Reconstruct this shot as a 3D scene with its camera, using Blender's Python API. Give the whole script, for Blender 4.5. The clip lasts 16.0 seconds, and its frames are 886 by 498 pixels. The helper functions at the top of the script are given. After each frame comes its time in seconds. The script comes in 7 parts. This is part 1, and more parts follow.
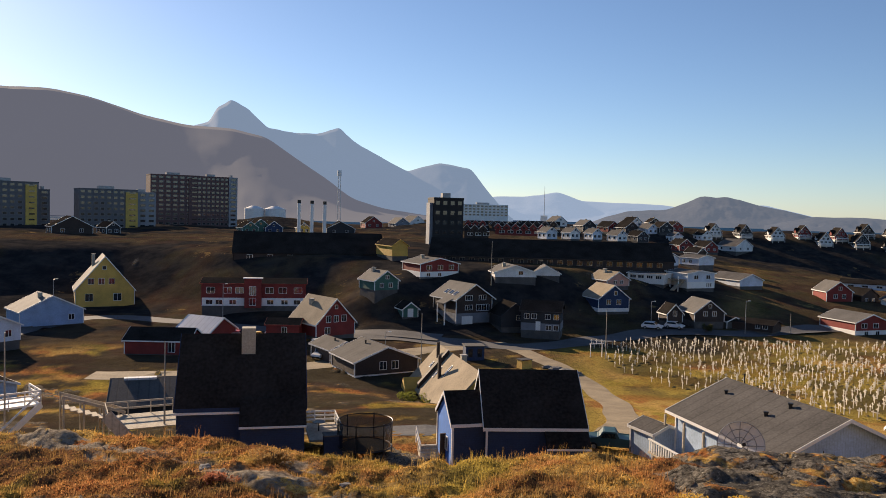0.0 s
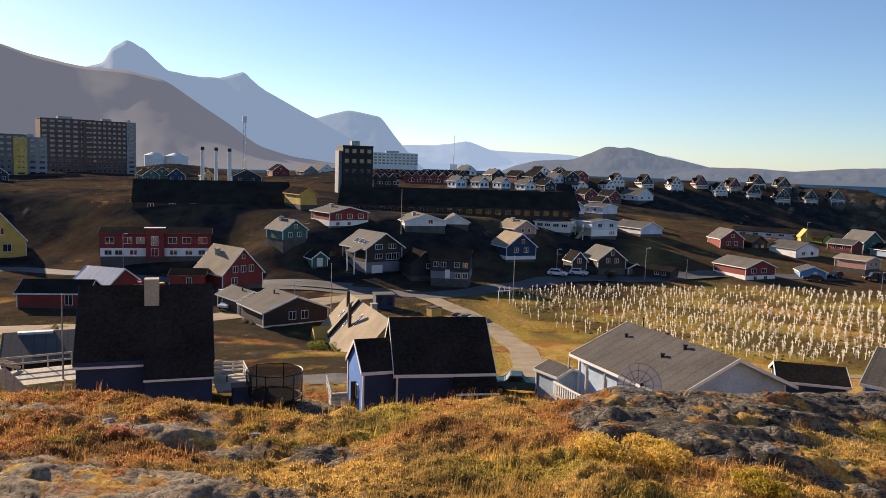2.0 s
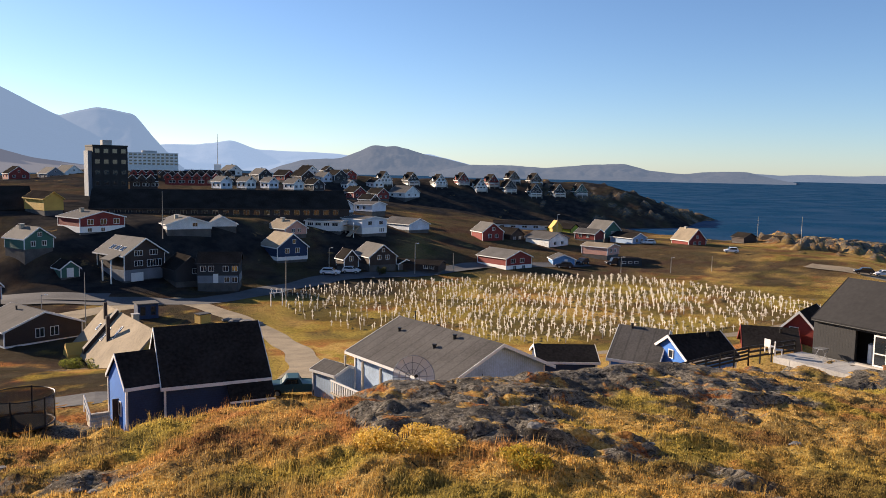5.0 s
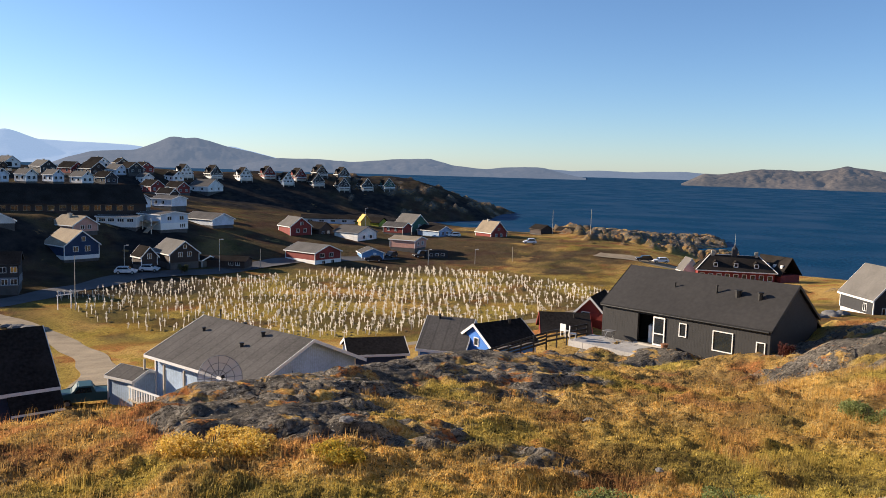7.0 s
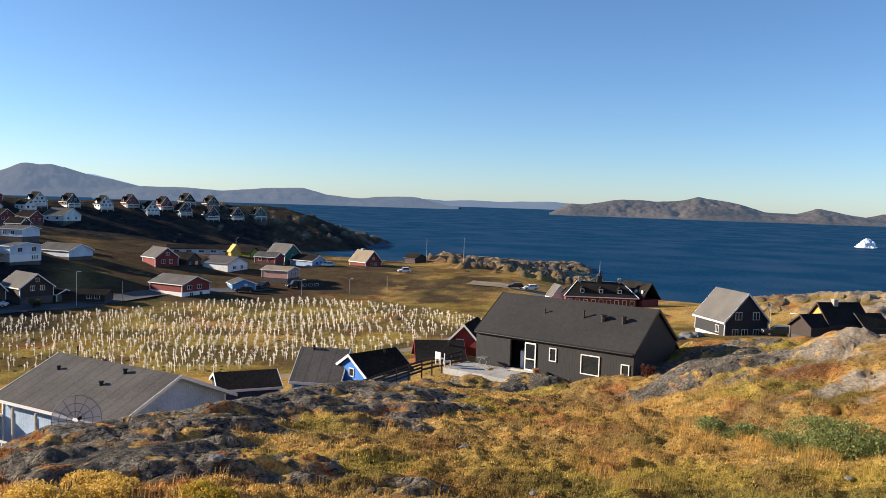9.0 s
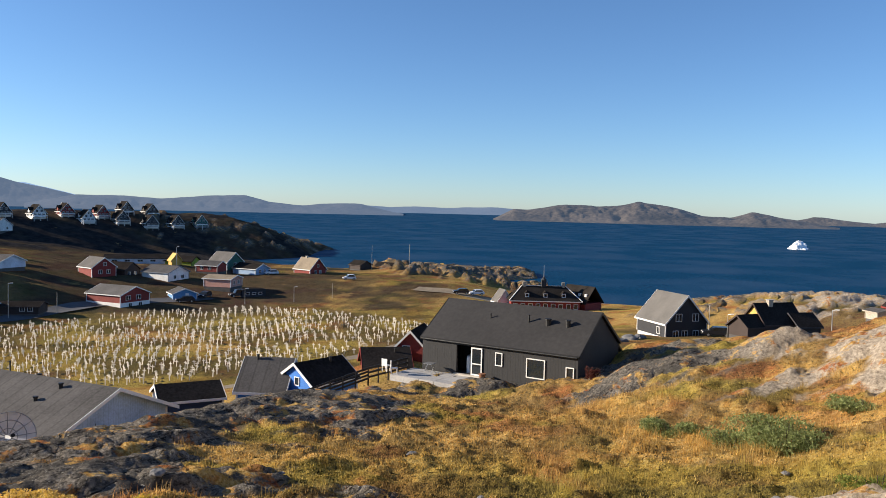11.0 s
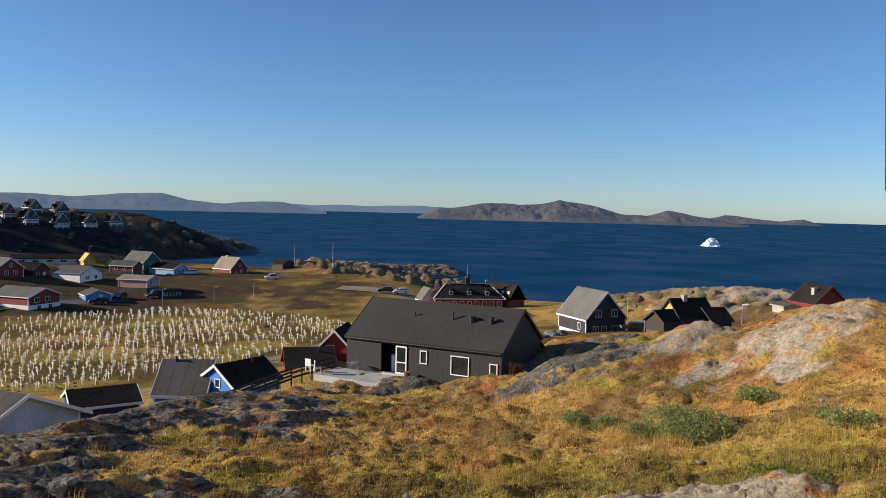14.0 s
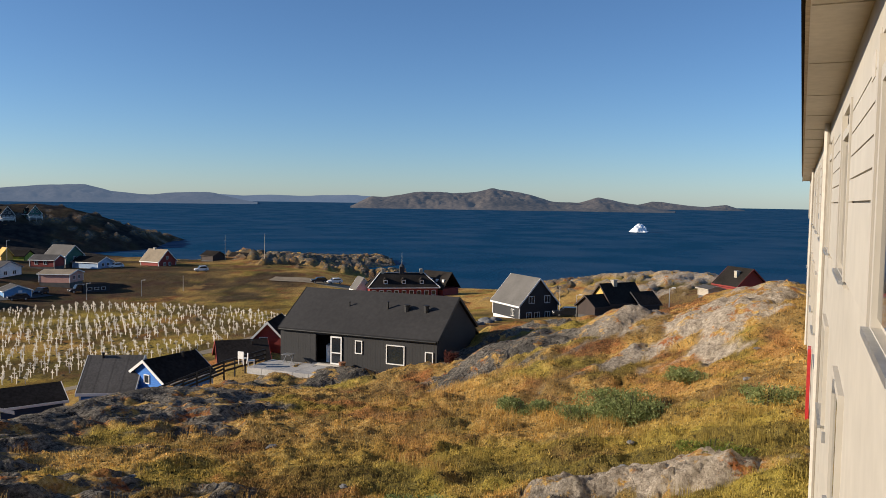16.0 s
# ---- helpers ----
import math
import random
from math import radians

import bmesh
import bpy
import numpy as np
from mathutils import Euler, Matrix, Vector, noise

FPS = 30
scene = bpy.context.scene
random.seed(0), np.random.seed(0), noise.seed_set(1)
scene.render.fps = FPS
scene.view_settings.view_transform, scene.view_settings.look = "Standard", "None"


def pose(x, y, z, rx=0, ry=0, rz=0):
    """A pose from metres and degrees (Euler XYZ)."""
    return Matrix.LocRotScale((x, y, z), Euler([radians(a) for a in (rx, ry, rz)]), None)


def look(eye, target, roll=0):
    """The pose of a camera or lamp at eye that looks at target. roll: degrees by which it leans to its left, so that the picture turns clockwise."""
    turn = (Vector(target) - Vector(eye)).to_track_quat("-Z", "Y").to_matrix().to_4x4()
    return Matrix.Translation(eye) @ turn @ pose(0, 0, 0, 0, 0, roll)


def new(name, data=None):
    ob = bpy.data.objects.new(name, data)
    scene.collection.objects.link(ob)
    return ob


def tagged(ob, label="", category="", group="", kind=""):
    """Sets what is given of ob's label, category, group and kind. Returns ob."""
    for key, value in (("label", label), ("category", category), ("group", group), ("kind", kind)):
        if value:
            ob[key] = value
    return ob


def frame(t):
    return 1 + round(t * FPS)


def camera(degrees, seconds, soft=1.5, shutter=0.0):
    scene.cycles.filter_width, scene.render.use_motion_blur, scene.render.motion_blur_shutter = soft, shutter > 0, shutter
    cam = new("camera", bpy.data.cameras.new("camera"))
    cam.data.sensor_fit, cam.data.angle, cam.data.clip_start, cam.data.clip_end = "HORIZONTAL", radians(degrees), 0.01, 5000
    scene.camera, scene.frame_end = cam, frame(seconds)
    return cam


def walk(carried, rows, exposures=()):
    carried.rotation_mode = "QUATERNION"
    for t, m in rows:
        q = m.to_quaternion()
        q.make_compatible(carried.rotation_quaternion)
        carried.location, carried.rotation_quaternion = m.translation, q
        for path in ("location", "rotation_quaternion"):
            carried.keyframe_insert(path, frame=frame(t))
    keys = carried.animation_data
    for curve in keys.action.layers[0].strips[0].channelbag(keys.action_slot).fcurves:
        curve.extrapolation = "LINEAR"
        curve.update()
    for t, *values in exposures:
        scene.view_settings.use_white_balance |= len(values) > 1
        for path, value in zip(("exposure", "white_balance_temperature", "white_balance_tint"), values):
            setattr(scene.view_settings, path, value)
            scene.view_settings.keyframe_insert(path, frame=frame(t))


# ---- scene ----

# ---- camera: it turns on the spot at an upper window ----
EYE = 30.0
cam = camera(58.44, 16.0, soft=0.8)
ROWS = [
    (0.0, 87.404, -1.408, 0.064), (0.5, 86.158, -1.164, -1.485), (1.0, 84.731, -1.07, -3.102), (1.5, 83.898, -1.322, -4.99),
    (2.0, 83.883, -1.758, -6.441), (2.5, 83.916, -1.632, -8.544), (3.0, 83.607, -1.557, -12.288), (3.5, 83.361, -1.645, -15.33),
    (6.0, 84.874, -1.005, -29.068), (6.5, 84.531, -1.39, -32.859), (7.0, 84.125, -1.61, -36.786), (7.5, 84.884, -0.905, -40.17),
    (8.0, 85.704, -1.384, -43.128), (8.5, 86.182, -1.73, -44.756), (11.0, 87.063, -1.386, -49.847), (11.5, 87.054, -1.374, -51.262),
    (12.0, 87.069, -1.641, -52.785), (12.5, 87.293, -1.689, -54.013), (13.0, 87.444, -2.011, -55.196), (13.5, 87.388, -2.09, -55.609),
    (14.0, 87.071, -1.406, -55.34), (14.5, 86.74, -1.25, -55.976), (15.0, 86.523, -1.034, -57.169), (15.5, 86.39, -0.957, -58.718),
    (16.0, 86.355, -0.876, -60.154),
]
walk(cam, [(t, pose(0, 0, EYE, rx, ry, rz)) for t, rx, ry, rz in ROWS],
     exposures=((0.0, 0.72, 7200, 16), (2.0, 0.96, 7050, 16), (3.5, 1.02, 6850, 16), (6.0, 0.98, 6550, 14), (8.5, 0.98, 6200, 11), (11.0, 0.9, 6000, 10), (13.0, 0.68, 5900, 10), (14.5, 0.54, 5900, 10), (16.0, 0.5, 6000, 10)))

# ---- light ----
SUN_AZ, SUN_EL = -37.0, 18.5
world = bpy.data.worlds.new("sky")
scene.world = world
world.use_nodes = True
wn = world.node_tree.nodes
sky = wn.new("ShaderNodeTexSky")
sky.sky_type, sky.sun_disc = "NISHITA", False
sky.sun_elevation, sky.sun_rotation = radians(SUN_EL), radians(SUN_AZ)
sky.altitude, sky.air_density, sky.dust_density, sky.ozone_density = 30.0, 0.82, 0.16, 4.4
wn["Background"].inputs["Strength"].default_value = 0.08
world.node_tree.links.new(sky.outputs["Color"], wn["Background"].inputs["Color"])
sun = new("sun", bpy.data.lights.new("sun", "SUN"))
sun.data.energy, sun.data.angle, sun.data.color = 5.0, radians(0.6), (1.0, 0.83, 0.62)
sd = Vector((math.sin(radians(SUN_AZ)) * math.cos(radians(SUN_EL)), math.cos(radians(SUN_AZ)) * math.cos(radians(SUN_EL)), math.sin(radians(SUN_EL))))
sun.matrix_world = look(sd * 900, (0, 0, 0))


# ---- materials ----
def mat(name, color, rough=0.7, metal=0.0, spots=None, scale=3.0, amount=0.35, bump=0.0, bscale=40.0, boards=0.0, axis="Z", spec=0.4):
    """Base colour with large and small variation, optional board joints every `boards` metres along an axis."""
    m = bpy.data.materials.new(name)
    m.use_nodes = True
    nt = m.node_tree
    b = nt.nodes["Principled BSDF"]
    b.inputs["Roughness"].default_value, b.inputs["Metallic"].default_value = rough, metal
    b.inputs["Specular IOR Level"].default_value = spec
    tc = nt.nodes.new("ShaderNodeTexCoord")
    src = tc.outputs["Object"]
    n1, n2 = nt.nodes.new("ShaderNodeTexNoise"), nt.nodes.new("ShaderNodeTexNoise")
    n1.inputs["Scale"].default_value, n1.inputs["Detail"].default_value = scale * 0.2, 4
    n2.inputs["Scale"].default_value, n2.inputs["Detail"].default_value = scale * 3, 6
    for n in (n1, n2):
        nt.links.new(src, n.inputs["Vector"])
    add = nt.nodes.new("ShaderNodeMath")
    add.operation = "ADD"
    nt.links.new(n1.outputs["Fac"], add.inputs[0])
    nt.links.new(n2.outputs["Fac"], add.inputs[1])
    ramp = nt.nodes.new("ShaderNodeMapRange")
    ramp.inputs["From Min"].default_value, ramp.inputs["From Max"].default_value = 0.7, 1.3
    nt.links.new(add.outputs[0], ramp.inputs["Value"])
    mix = nt.nodes.new("ShaderNodeMix")
    mix.data_type = "RGBA"
    lo = spots or tuple(c * (1 - amount) for c in color)
    hi = color if spots else tuple(min(1, c * (1 + amount * 0.5)) for c in color)
    mix.inputs["A"].default_value, mix.inputs["B"].default_value = (*lo, 1), (*hi, 1)
    nt.links.new(ramp.outputs[0], mix.inputs["Factor"])
    col, height = mix.outputs["Result"], n2.outputs["Fac"]
    if boards:
        sep = nt.nodes.new("ShaderNodeSeparateXYZ")
        nt.links.new(src, sep.inputs[0])
        val = sep.outputs[axis] if axis != "XY" else None
        if axis == "XY":
            s = nt.nodes.new("ShaderNodeMath")
            s.operation = "ADD"
            nt.links.new(sep.outputs["X"], s.inputs[0])
            nt.links.new(sep.outputs["Y"], s.inputs[1])
            val = s.outputs[0]
        d = nt.nodes.new("ShaderNodeMath")
        d.operation, d.inputs[1].default_value = "MULTIPLY", 1 / boards
        nt.links.new(val, d.inputs[0])
        fr = nt.nodes.new("ShaderNodeMath")
        fr.operation = "FRACT"
        nt.links.new(d.outputs[0], fr.inputs[0])
        gt = nt.nodes.new("ShaderNodeMath")
        gt.operation, gt.inputs[1].default_value = "GREATER_THAN", 0.14
        nt.links.new(fr.outputs[0], gt.inputs[0])
        j = nt.nodes.new("ShaderNodeMix")
        j.data_type, j.blend_type = "RGBA", "MULTIPLY"
        j.inputs["Factor"].default_value = 1
        mr = nt.nodes.new("ShaderNodeMapRange")
        mr.inputs["To Min"].default_value = 0.8
        nt.links.new(gt.outputs[0], mr.inputs["Value"])
        nt.links.new(col, j.inputs["A"])
        nt.links.new(mr.outputs[0], j.inputs["B"])
        col, height = j.outputs["Result"], gt.outputs[0]
    nt.links.new(col, b.inputs["Base Color"])
    if bump or boards:
        bp = nt.nodes.new("ShaderNodeBump")
        bp.inputs["Strength"].default_value = bump or 0.4
        bp.inputs["Distance"].default_value = 0.02
        nt.links.new(height, bp.inputs["Height"])
        nt.links.new(bp.outputs[0], b.inputs["Normal"])
    return m


def siding(name, color, step=0.16, axis="Z"):
    return mat(name, color, 0.75, boards=step, axis=axis, amount=0.25)


M = {
    "white": mat("white_paint", (0.78, 0.77, 0.74), 0.6, amount=0.12),
    "whiteboards": siding("white_boards", (0.75, 0.75, 0.73)),
    "cream": mat("cream_paint", (0.46, 0.425, 0.36), 0.6, amount=0.12, scale=1.0),
    "creamtrim": mat("cream_trim", (0.52, 0.48, 0.41), 0.6, amount=0.15),
    "red": siding("red_boards", (0.24, 0.035, 0.028)),
    "brown": siding("brown_boards", (0.05, 0.034, 0.028)),
    "black": siding("black_boards", (0.03, 0.03, 0.031), 0.2, "XY"),
    "charcoal": siding("charcoal_boards", (0.035, 0.036, 0.04)),
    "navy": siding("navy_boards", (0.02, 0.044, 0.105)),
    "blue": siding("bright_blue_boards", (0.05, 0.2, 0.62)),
    "midblue": siding("mid_blue_boards", (0.12, 0.27, 0.5)),
    "paleblue": siding("pale_blue_boards", (0.42, 0.55, 0.72), 0.2, "XY"),
    "skyblue": siding("sky_blue_boards", (0.3, 0.42, 0.6)),
    "yellow": siding("yellow_boards", (0.66, 0.42, 0.1)),
    "ochre": siding("ochre_boards", (0.6, 0.38, 0.08)),
    "green": siding("dark_green_boards", (0.05, 0.14, 0.11)),
    "lime": siding("yellow_green_boards", (0.3, 0.36, 0.04)),
    "grey": siding("grey_boards", (0.2, 0.22, 0.25)),
    "pink": siding("salmon_boards", (0.55, 0.3, 0.24)),
    "bluewhite": siding("blue_white_boards", (0.6, 0.66, 0.74)),
    "wood": mat("bare_timber", (0.36, 0.28, 0.19), 0.8, boards=0.14, axis="XY"),
    "palewood": mat("bleached_timber", (0.5, 0.44, 0.35), 0.85, boards=0.14, axis="XY", scale=1.5),
    "roofblack": mat("black_roofing_felt", (0.034, 0.03, 0.027), 0.9, amount=0.5, bump=0.5, scale=1.4, spec=0.0),
    "roofgrey": mat("grey_roofing_felt", (0.108, 0.102, 0.096), 0.85, amount=0.35, bump=0.3, scale=2.0, boards=1.0, axis="Y", spec=0.1),
    "rooflight": mat("weathered_grey_roofing", (0.15, 0.142, 0.13), 0.8, amount=0.3, scale=1.6, spec=0.1),
    "rooftan": mat("tan_weathered_roofing", (0.32, 0.262, 0.185), 0.85, amount=0.35, scale=1.6, spec=0.1),
    "roofwhite": mat("pale_sheet_roofing", (0.66, 0.67, 0.68), 0.5, amount=0.2, boards=1.1, axis="Y"),
    "concrete": mat("concrete", (0.42, 0.41, 0.39), 0.9, amount=0.3, bump=0.2),
    "foundation": mat("dark_stone_foundation", (0.1, 0.095, 0.09), 0.95, amount=0.4, bump=0.3),
    "glass": mat("dark_window_glass", (0.02, 0.025, 0.03), 0.06, amount=0.2, spec=0.8),
    "dark": mat("unlit_room_black", (0.012, 0.012, 0.013), 0.8),
    "steel": mat("galvanised_steel", (0.45, 0.46, 0.47), 0.4, 0.8, amount=0.2),
    "blackmetal": mat("black_metal", (0.02, 0.02, 0.02), 0.5, 0.2),
    "rubber": mat("black_rubber", (0.015, 0.015, 0.015), 0.9),
    "asphalt": mat("asphalt", (0.09, 0.09, 0.095), 0.9, amount=0.35, bump=0.2, scale=1.2),
    "gravel": mat("pale_gravel", (0.34, 0.27, 0.17), 0.95, spots=(0.17, 0.13, 0.08), bump=0.4, scale=2.0),
    "brick": mat("chimney_render", (0.42, 0.38, 0.3), 0.9, amount=0.3),
    "redpaint": mat("red_gloss_paint", (0.5, 0.03, 0.03), 0.4),
    "teal": mat("teal_car_paint", (0.02, 0.075, 0.09), 0.5, 0.0, amount=0.1),
    "carwhite": mat("white_car_paint", (0.75, 0.76, 0.78), 0.25, amount=0.05),
    "cardark": mat("dark_car_paint", (0.03, 0.035, 0.045), 0.25, 0.2, amount=0.05),
    "orange": mat("terracotta", (0.26, 0.12, 0.06), 0.8),
    "cross": mat("weathered_white_cross_paint", (0.66, 0.6, 0.49), 0.7, amount=0.2, scale=8),
    "ice": mat("glacier_ice", (0.85, 0.89, 0.93), 0.5, amount=0.08, bump=0.5, scale=0.4),
}


# ---- mesh helpers ----
def box(bm, x0, x1, y0, y1, z0, z1, m=None):
    v = [bm.verts.new(m @ Vector(p) if m else p) for p in ((x0, y0, z0), (x1, y0, z0), (x1, y1, z0), (x0, y1, z0), (x0, y0, z1), (x1, y0, z1), (x1, y1, z1), (x0, y1, z1))]
    for f in ((0, 3, 2, 1), (4, 5, 6, 7), (0, 1, 5, 4), (1, 2, 6, 5), (2, 3, 7, 6), (3, 0, 4, 7)):
        bm.faces.new([v[i] for i in f])
    return bm


def boxes(*bs):
    bm = bmesh.new()
    for b in bs:
        box(bm, *b)
    return bm


def beam(bm, a, b, w, h=None):
    """A straight bar of section w by h from a to b."""
    a, b = Vector(a), Vector(b)
    q = (b - a).to_track_quat("Y", "Z").to_matrix().to_4x4()
    h = h or w
    return box(bm, -w / 2, w / 2, 0, (b - a).length, -h / 2, h / 2, Matrix.Translation(a) @ q)


def beams(*bs):
    bm = bmesh.new()
    for b in bs:
        beam(bm, *b)
    return bm


def rod(bm, a, b, r0, r1=None, n=8):
    a, b = Vector(a), Vector(b)
    q = (b - a).to_track_quat("Z", "Y").to_matrix().to_4x4()
    bmesh.ops.create_cone(bm, cap_ends=True, segments=n, radius1=r0, radius2=r0 if r1 is None else r1, depth=(b - a).length,
                          matrix=Matrix.Translation((a + b) / 2) @ q)
    return bm


def rods(*rs):
    bm = bmesh.new()
    for r in rs:
        rod(bm, *r)
    return bm


def prism(bm, outline, y0, y1):
    """A closed outline of (x, z), drawn out along y."""
    a = [bm.verts.new((x, y0, z)) for x, z in outline]
    b = [bm.verts.new((x, y1, z)) for x, z in outline]
    bm.faces.new(a)
    bm.faces.new(b[::-1])
    for i in range(len(a)):
        j = (i + 1) % len(a)
        bm.faces.new((a[j], a[i], b[i], b[j]))
    return bm


def mesh_of(name, bm, material):
    me = bpy.data.meshes.new(name)
    bmesh.ops.recalc_face_normals(bm, faces=bm.faces)
    bm.to_mesh(me)
    bm.free()
    me.materials.append(material)
    return me


def part(name, bm, material, parent, label="", at=None):
    ob = new(name, mesh_of(name, bm, material))
    ob.parent = parent
    if at is not None:
        ob.matrix_basis = at
    if label:
        tagged(ob, label)
    return ob


def thing(name, m, label, category, group="", kind=""):
    ob = new(name)
    ob.matrix_basis = m
    ob.empty_display_size = 0.2
    return tagged(ob, label, category, group, kind)


# ---- the lie of the land (azimuth in degrees clockwise from +y, distance from the eye) ----
def sm(a, b, x):
    t = np.clip((x - a) / (b - a), 0, 1)
    return t * t * (3 - 2 * t)


def hashed(i, j, k):
    h = np.sin(i * 127.1 + j * 311.7 + k * 74.7) * 43758.5453
    return h - np.floor(h)


def vnoise(x, y, seed=0):
    i, j = np.floor(x), np.floor(y)
    u, v = x - i, y - j
    u, v = u * u * (3 - 2 * u), v * v * (3 - 2 * v)
    a, b = hashed(i, j, seed), hashed(i + 1, j, seed)
    c, d = hashed(i, j + 1, seed), hashed(i + 1, j + 1, seed)
    return (a * (1 - u) + b * u) * (1 - v) + (c * (1 - u) + d * u) * v


def fbm(x, y, seed=0, octaves=5, gain=0.5):
    out, amp, tot = 0.0, 1.0, 0.0
    for o in range(octaves):
        out = out + amp * vnoise(x * 2 ** o + 17.3 * o, y * 2 ** o - 9.1 * o, seed + o)
        tot += amp
        amp *= gain
    return out / tot


def P(az, d):
    return d * math.sin(radians(az)), d * math.cos(radians(az))


def bump(x, y, az, d, rx, ry, turn=0.0):
    """A smooth mound at (az, d), rx across and ry along the line of sight, turned."""
    cx, cy = P(az, d)
    a = radians(az + turn)
    u, v = (x - cx) * math.cos(a) - (y - cy) * math.sin(a), (x - cx) * math.sin(a) + (y - cy) * math.cos(a)
    return np.exp(-(u / rx) ** 2 - (v / ry) ** 2)


SLOPE_AZ = [-180, -60, -30, -3, 15, 30, 46, 55, 66, 75, 84, 110, 180]
SLOPE = [0.02, 0.08, 0.08, 0.07, 0.07, 0.08, 0.10, 0.11, 0.10, 0.075, 0.03, 0.03, 0.02]
CREST_AZ = [-180, -60, -30, -3, 15, 30, 40, 46, 53, 60, 80, 180]
CREST = [60, 40, 35, 25.5, 27, 32, 41, 47, 66, 90, 80, 80]
FALL = [60, 20, 18, 16, 16, 16, 16, 18, 40, 110, 60, 80]
COAST_AZ = [-180, 22, 30, 34, 37, 40, 44, 47, 51, 55.5, 56.5, 58, 61, 75, 95, 180]
COAST = [740, 760, 480, 410, 390, 350, 330, 350, 375, 395, 370, 262, 245, 250, 300, 740]


PADS = [(-4.6, 168, 3.0), (45.8, 89, 0.8), (48.6, 93, 2.4), (81.4, 151, 2.2), (79, 149, 1.0), (4.9, 182, 1.2), (7.4, 186, 1.4), (-8.6, 143, 1.0), (-13.3, 176, 0.8), (0.4, 100, -2.0), (45.6, 84, 2.6)]   # levelled house plots


def rock_field(x, y):
    """Where bare rock stands out of the turf: above zero, the more the higher."""
    az, r = np.degrees(np.arctan2(x, y)), np.hypot(x, y)
    u, v = 0.9 * x - 0.43 * y, 0.43 * x + 0.9 * y
    n = 0.95 * (fbm(u * 0.12 + 3, v * 0.34, 11, 5, 0.55) - 0.5) + 0.25 * (fbm(u * 0.5, v * 1.1 + 9, 15, 4) - 0.5)
    bias = -0.14 - 0.2 * sm(58, 66, r) + 0.3 * sm(13, 20, az) * (1 - sm(44, 50, az)) * sm(20.5, 24, r) * (1 - sm(60, 75, r))
    bias = bias + 0.3 * bump(x, y, -24, 18.5, 5.5, 2.6) + 0.25 * bump(x, y, -4, 17.2, 2.4, 1.2) + 0.42 * bump(x, y, 80.5, 47, 2.6, 6) + 0.3 * bump(x, y, 77.5, 41, 3.0, 2.0) + 0.3 * bump(x, y, 73.2, 51, 3, 3.5) + 0.22 * bump(x, y, 77, 34, 5, 2)
    bias = bias + 0.5 * bump(x, y, 69.1, 22.4, 1.3, 0.7) + 0.5 * bump(x, y, 77.9, 22.8, 1.5, 0.9) + 0.16 * bump(x, y, 66, 47, 4.5, 7) + 0.42 * bump(x, y, 52, 345, 24, 70) + 0.5 * bump(x, y, 77, 178, 42, 30)
    bias = bias + 0.3 * bump(x, y, 40, 530, 50, 60) + 0.22 * bump(x, y, 33, 470, 60, 30) + 0.3 * sm(43, 47, az) * (1 - sm(57, 60, az)) * sm(235, 275, r) + 0.16 * (1 - sm(4, 9, az)) * sm(60, 66, r) * (1 - sm(105, 120, r))
    bias = bias + 0.05 * sm(56, 62, az) * sm(38, 46, r) * (1 - sm(58, 70, r)) + 0.12 * bump(x, y, -14, 22, 8, 3) - 0.3 * bump(x, y, 48, 27, 7, 7) - 0.12 * bump(x, y, 22, 19, 5, 4)
    bias = bias - 0.25 * bump(x, y, 72, 33, 9, 6) - 0.2 * bump(x, y, 60, 36, 8, 7)
    return n + bias


def rockiness(x, y):
    """How much bare rock shows, 0 to 1."""
    return sm(-0.02, 0.06, rock_field(x, y))


def cracks(u, v):
    """Ledges and open joints of the bare rock."""
    h = 5.0 * fbm(u * 0.16 + 2, v * 0.3, 27, 4)
    f = h - np.floor(h)
    ledge = 0.24 * (np.floor(h) + sm(0.3, 0.7, f) - h)
    joint = 1 - sm(0.0, 0.09, np.abs(2 * fbm(u * 0.45, v * 1.1, 29, 3) - 1))
    cross = 1 - sm(0.0, 0.06, np.abs(2 * fbm(u * 0.8 + 7, v * 0.35, 33, 3) - 1))
    return ledge - 0.14 * joint - 0.08 * cross


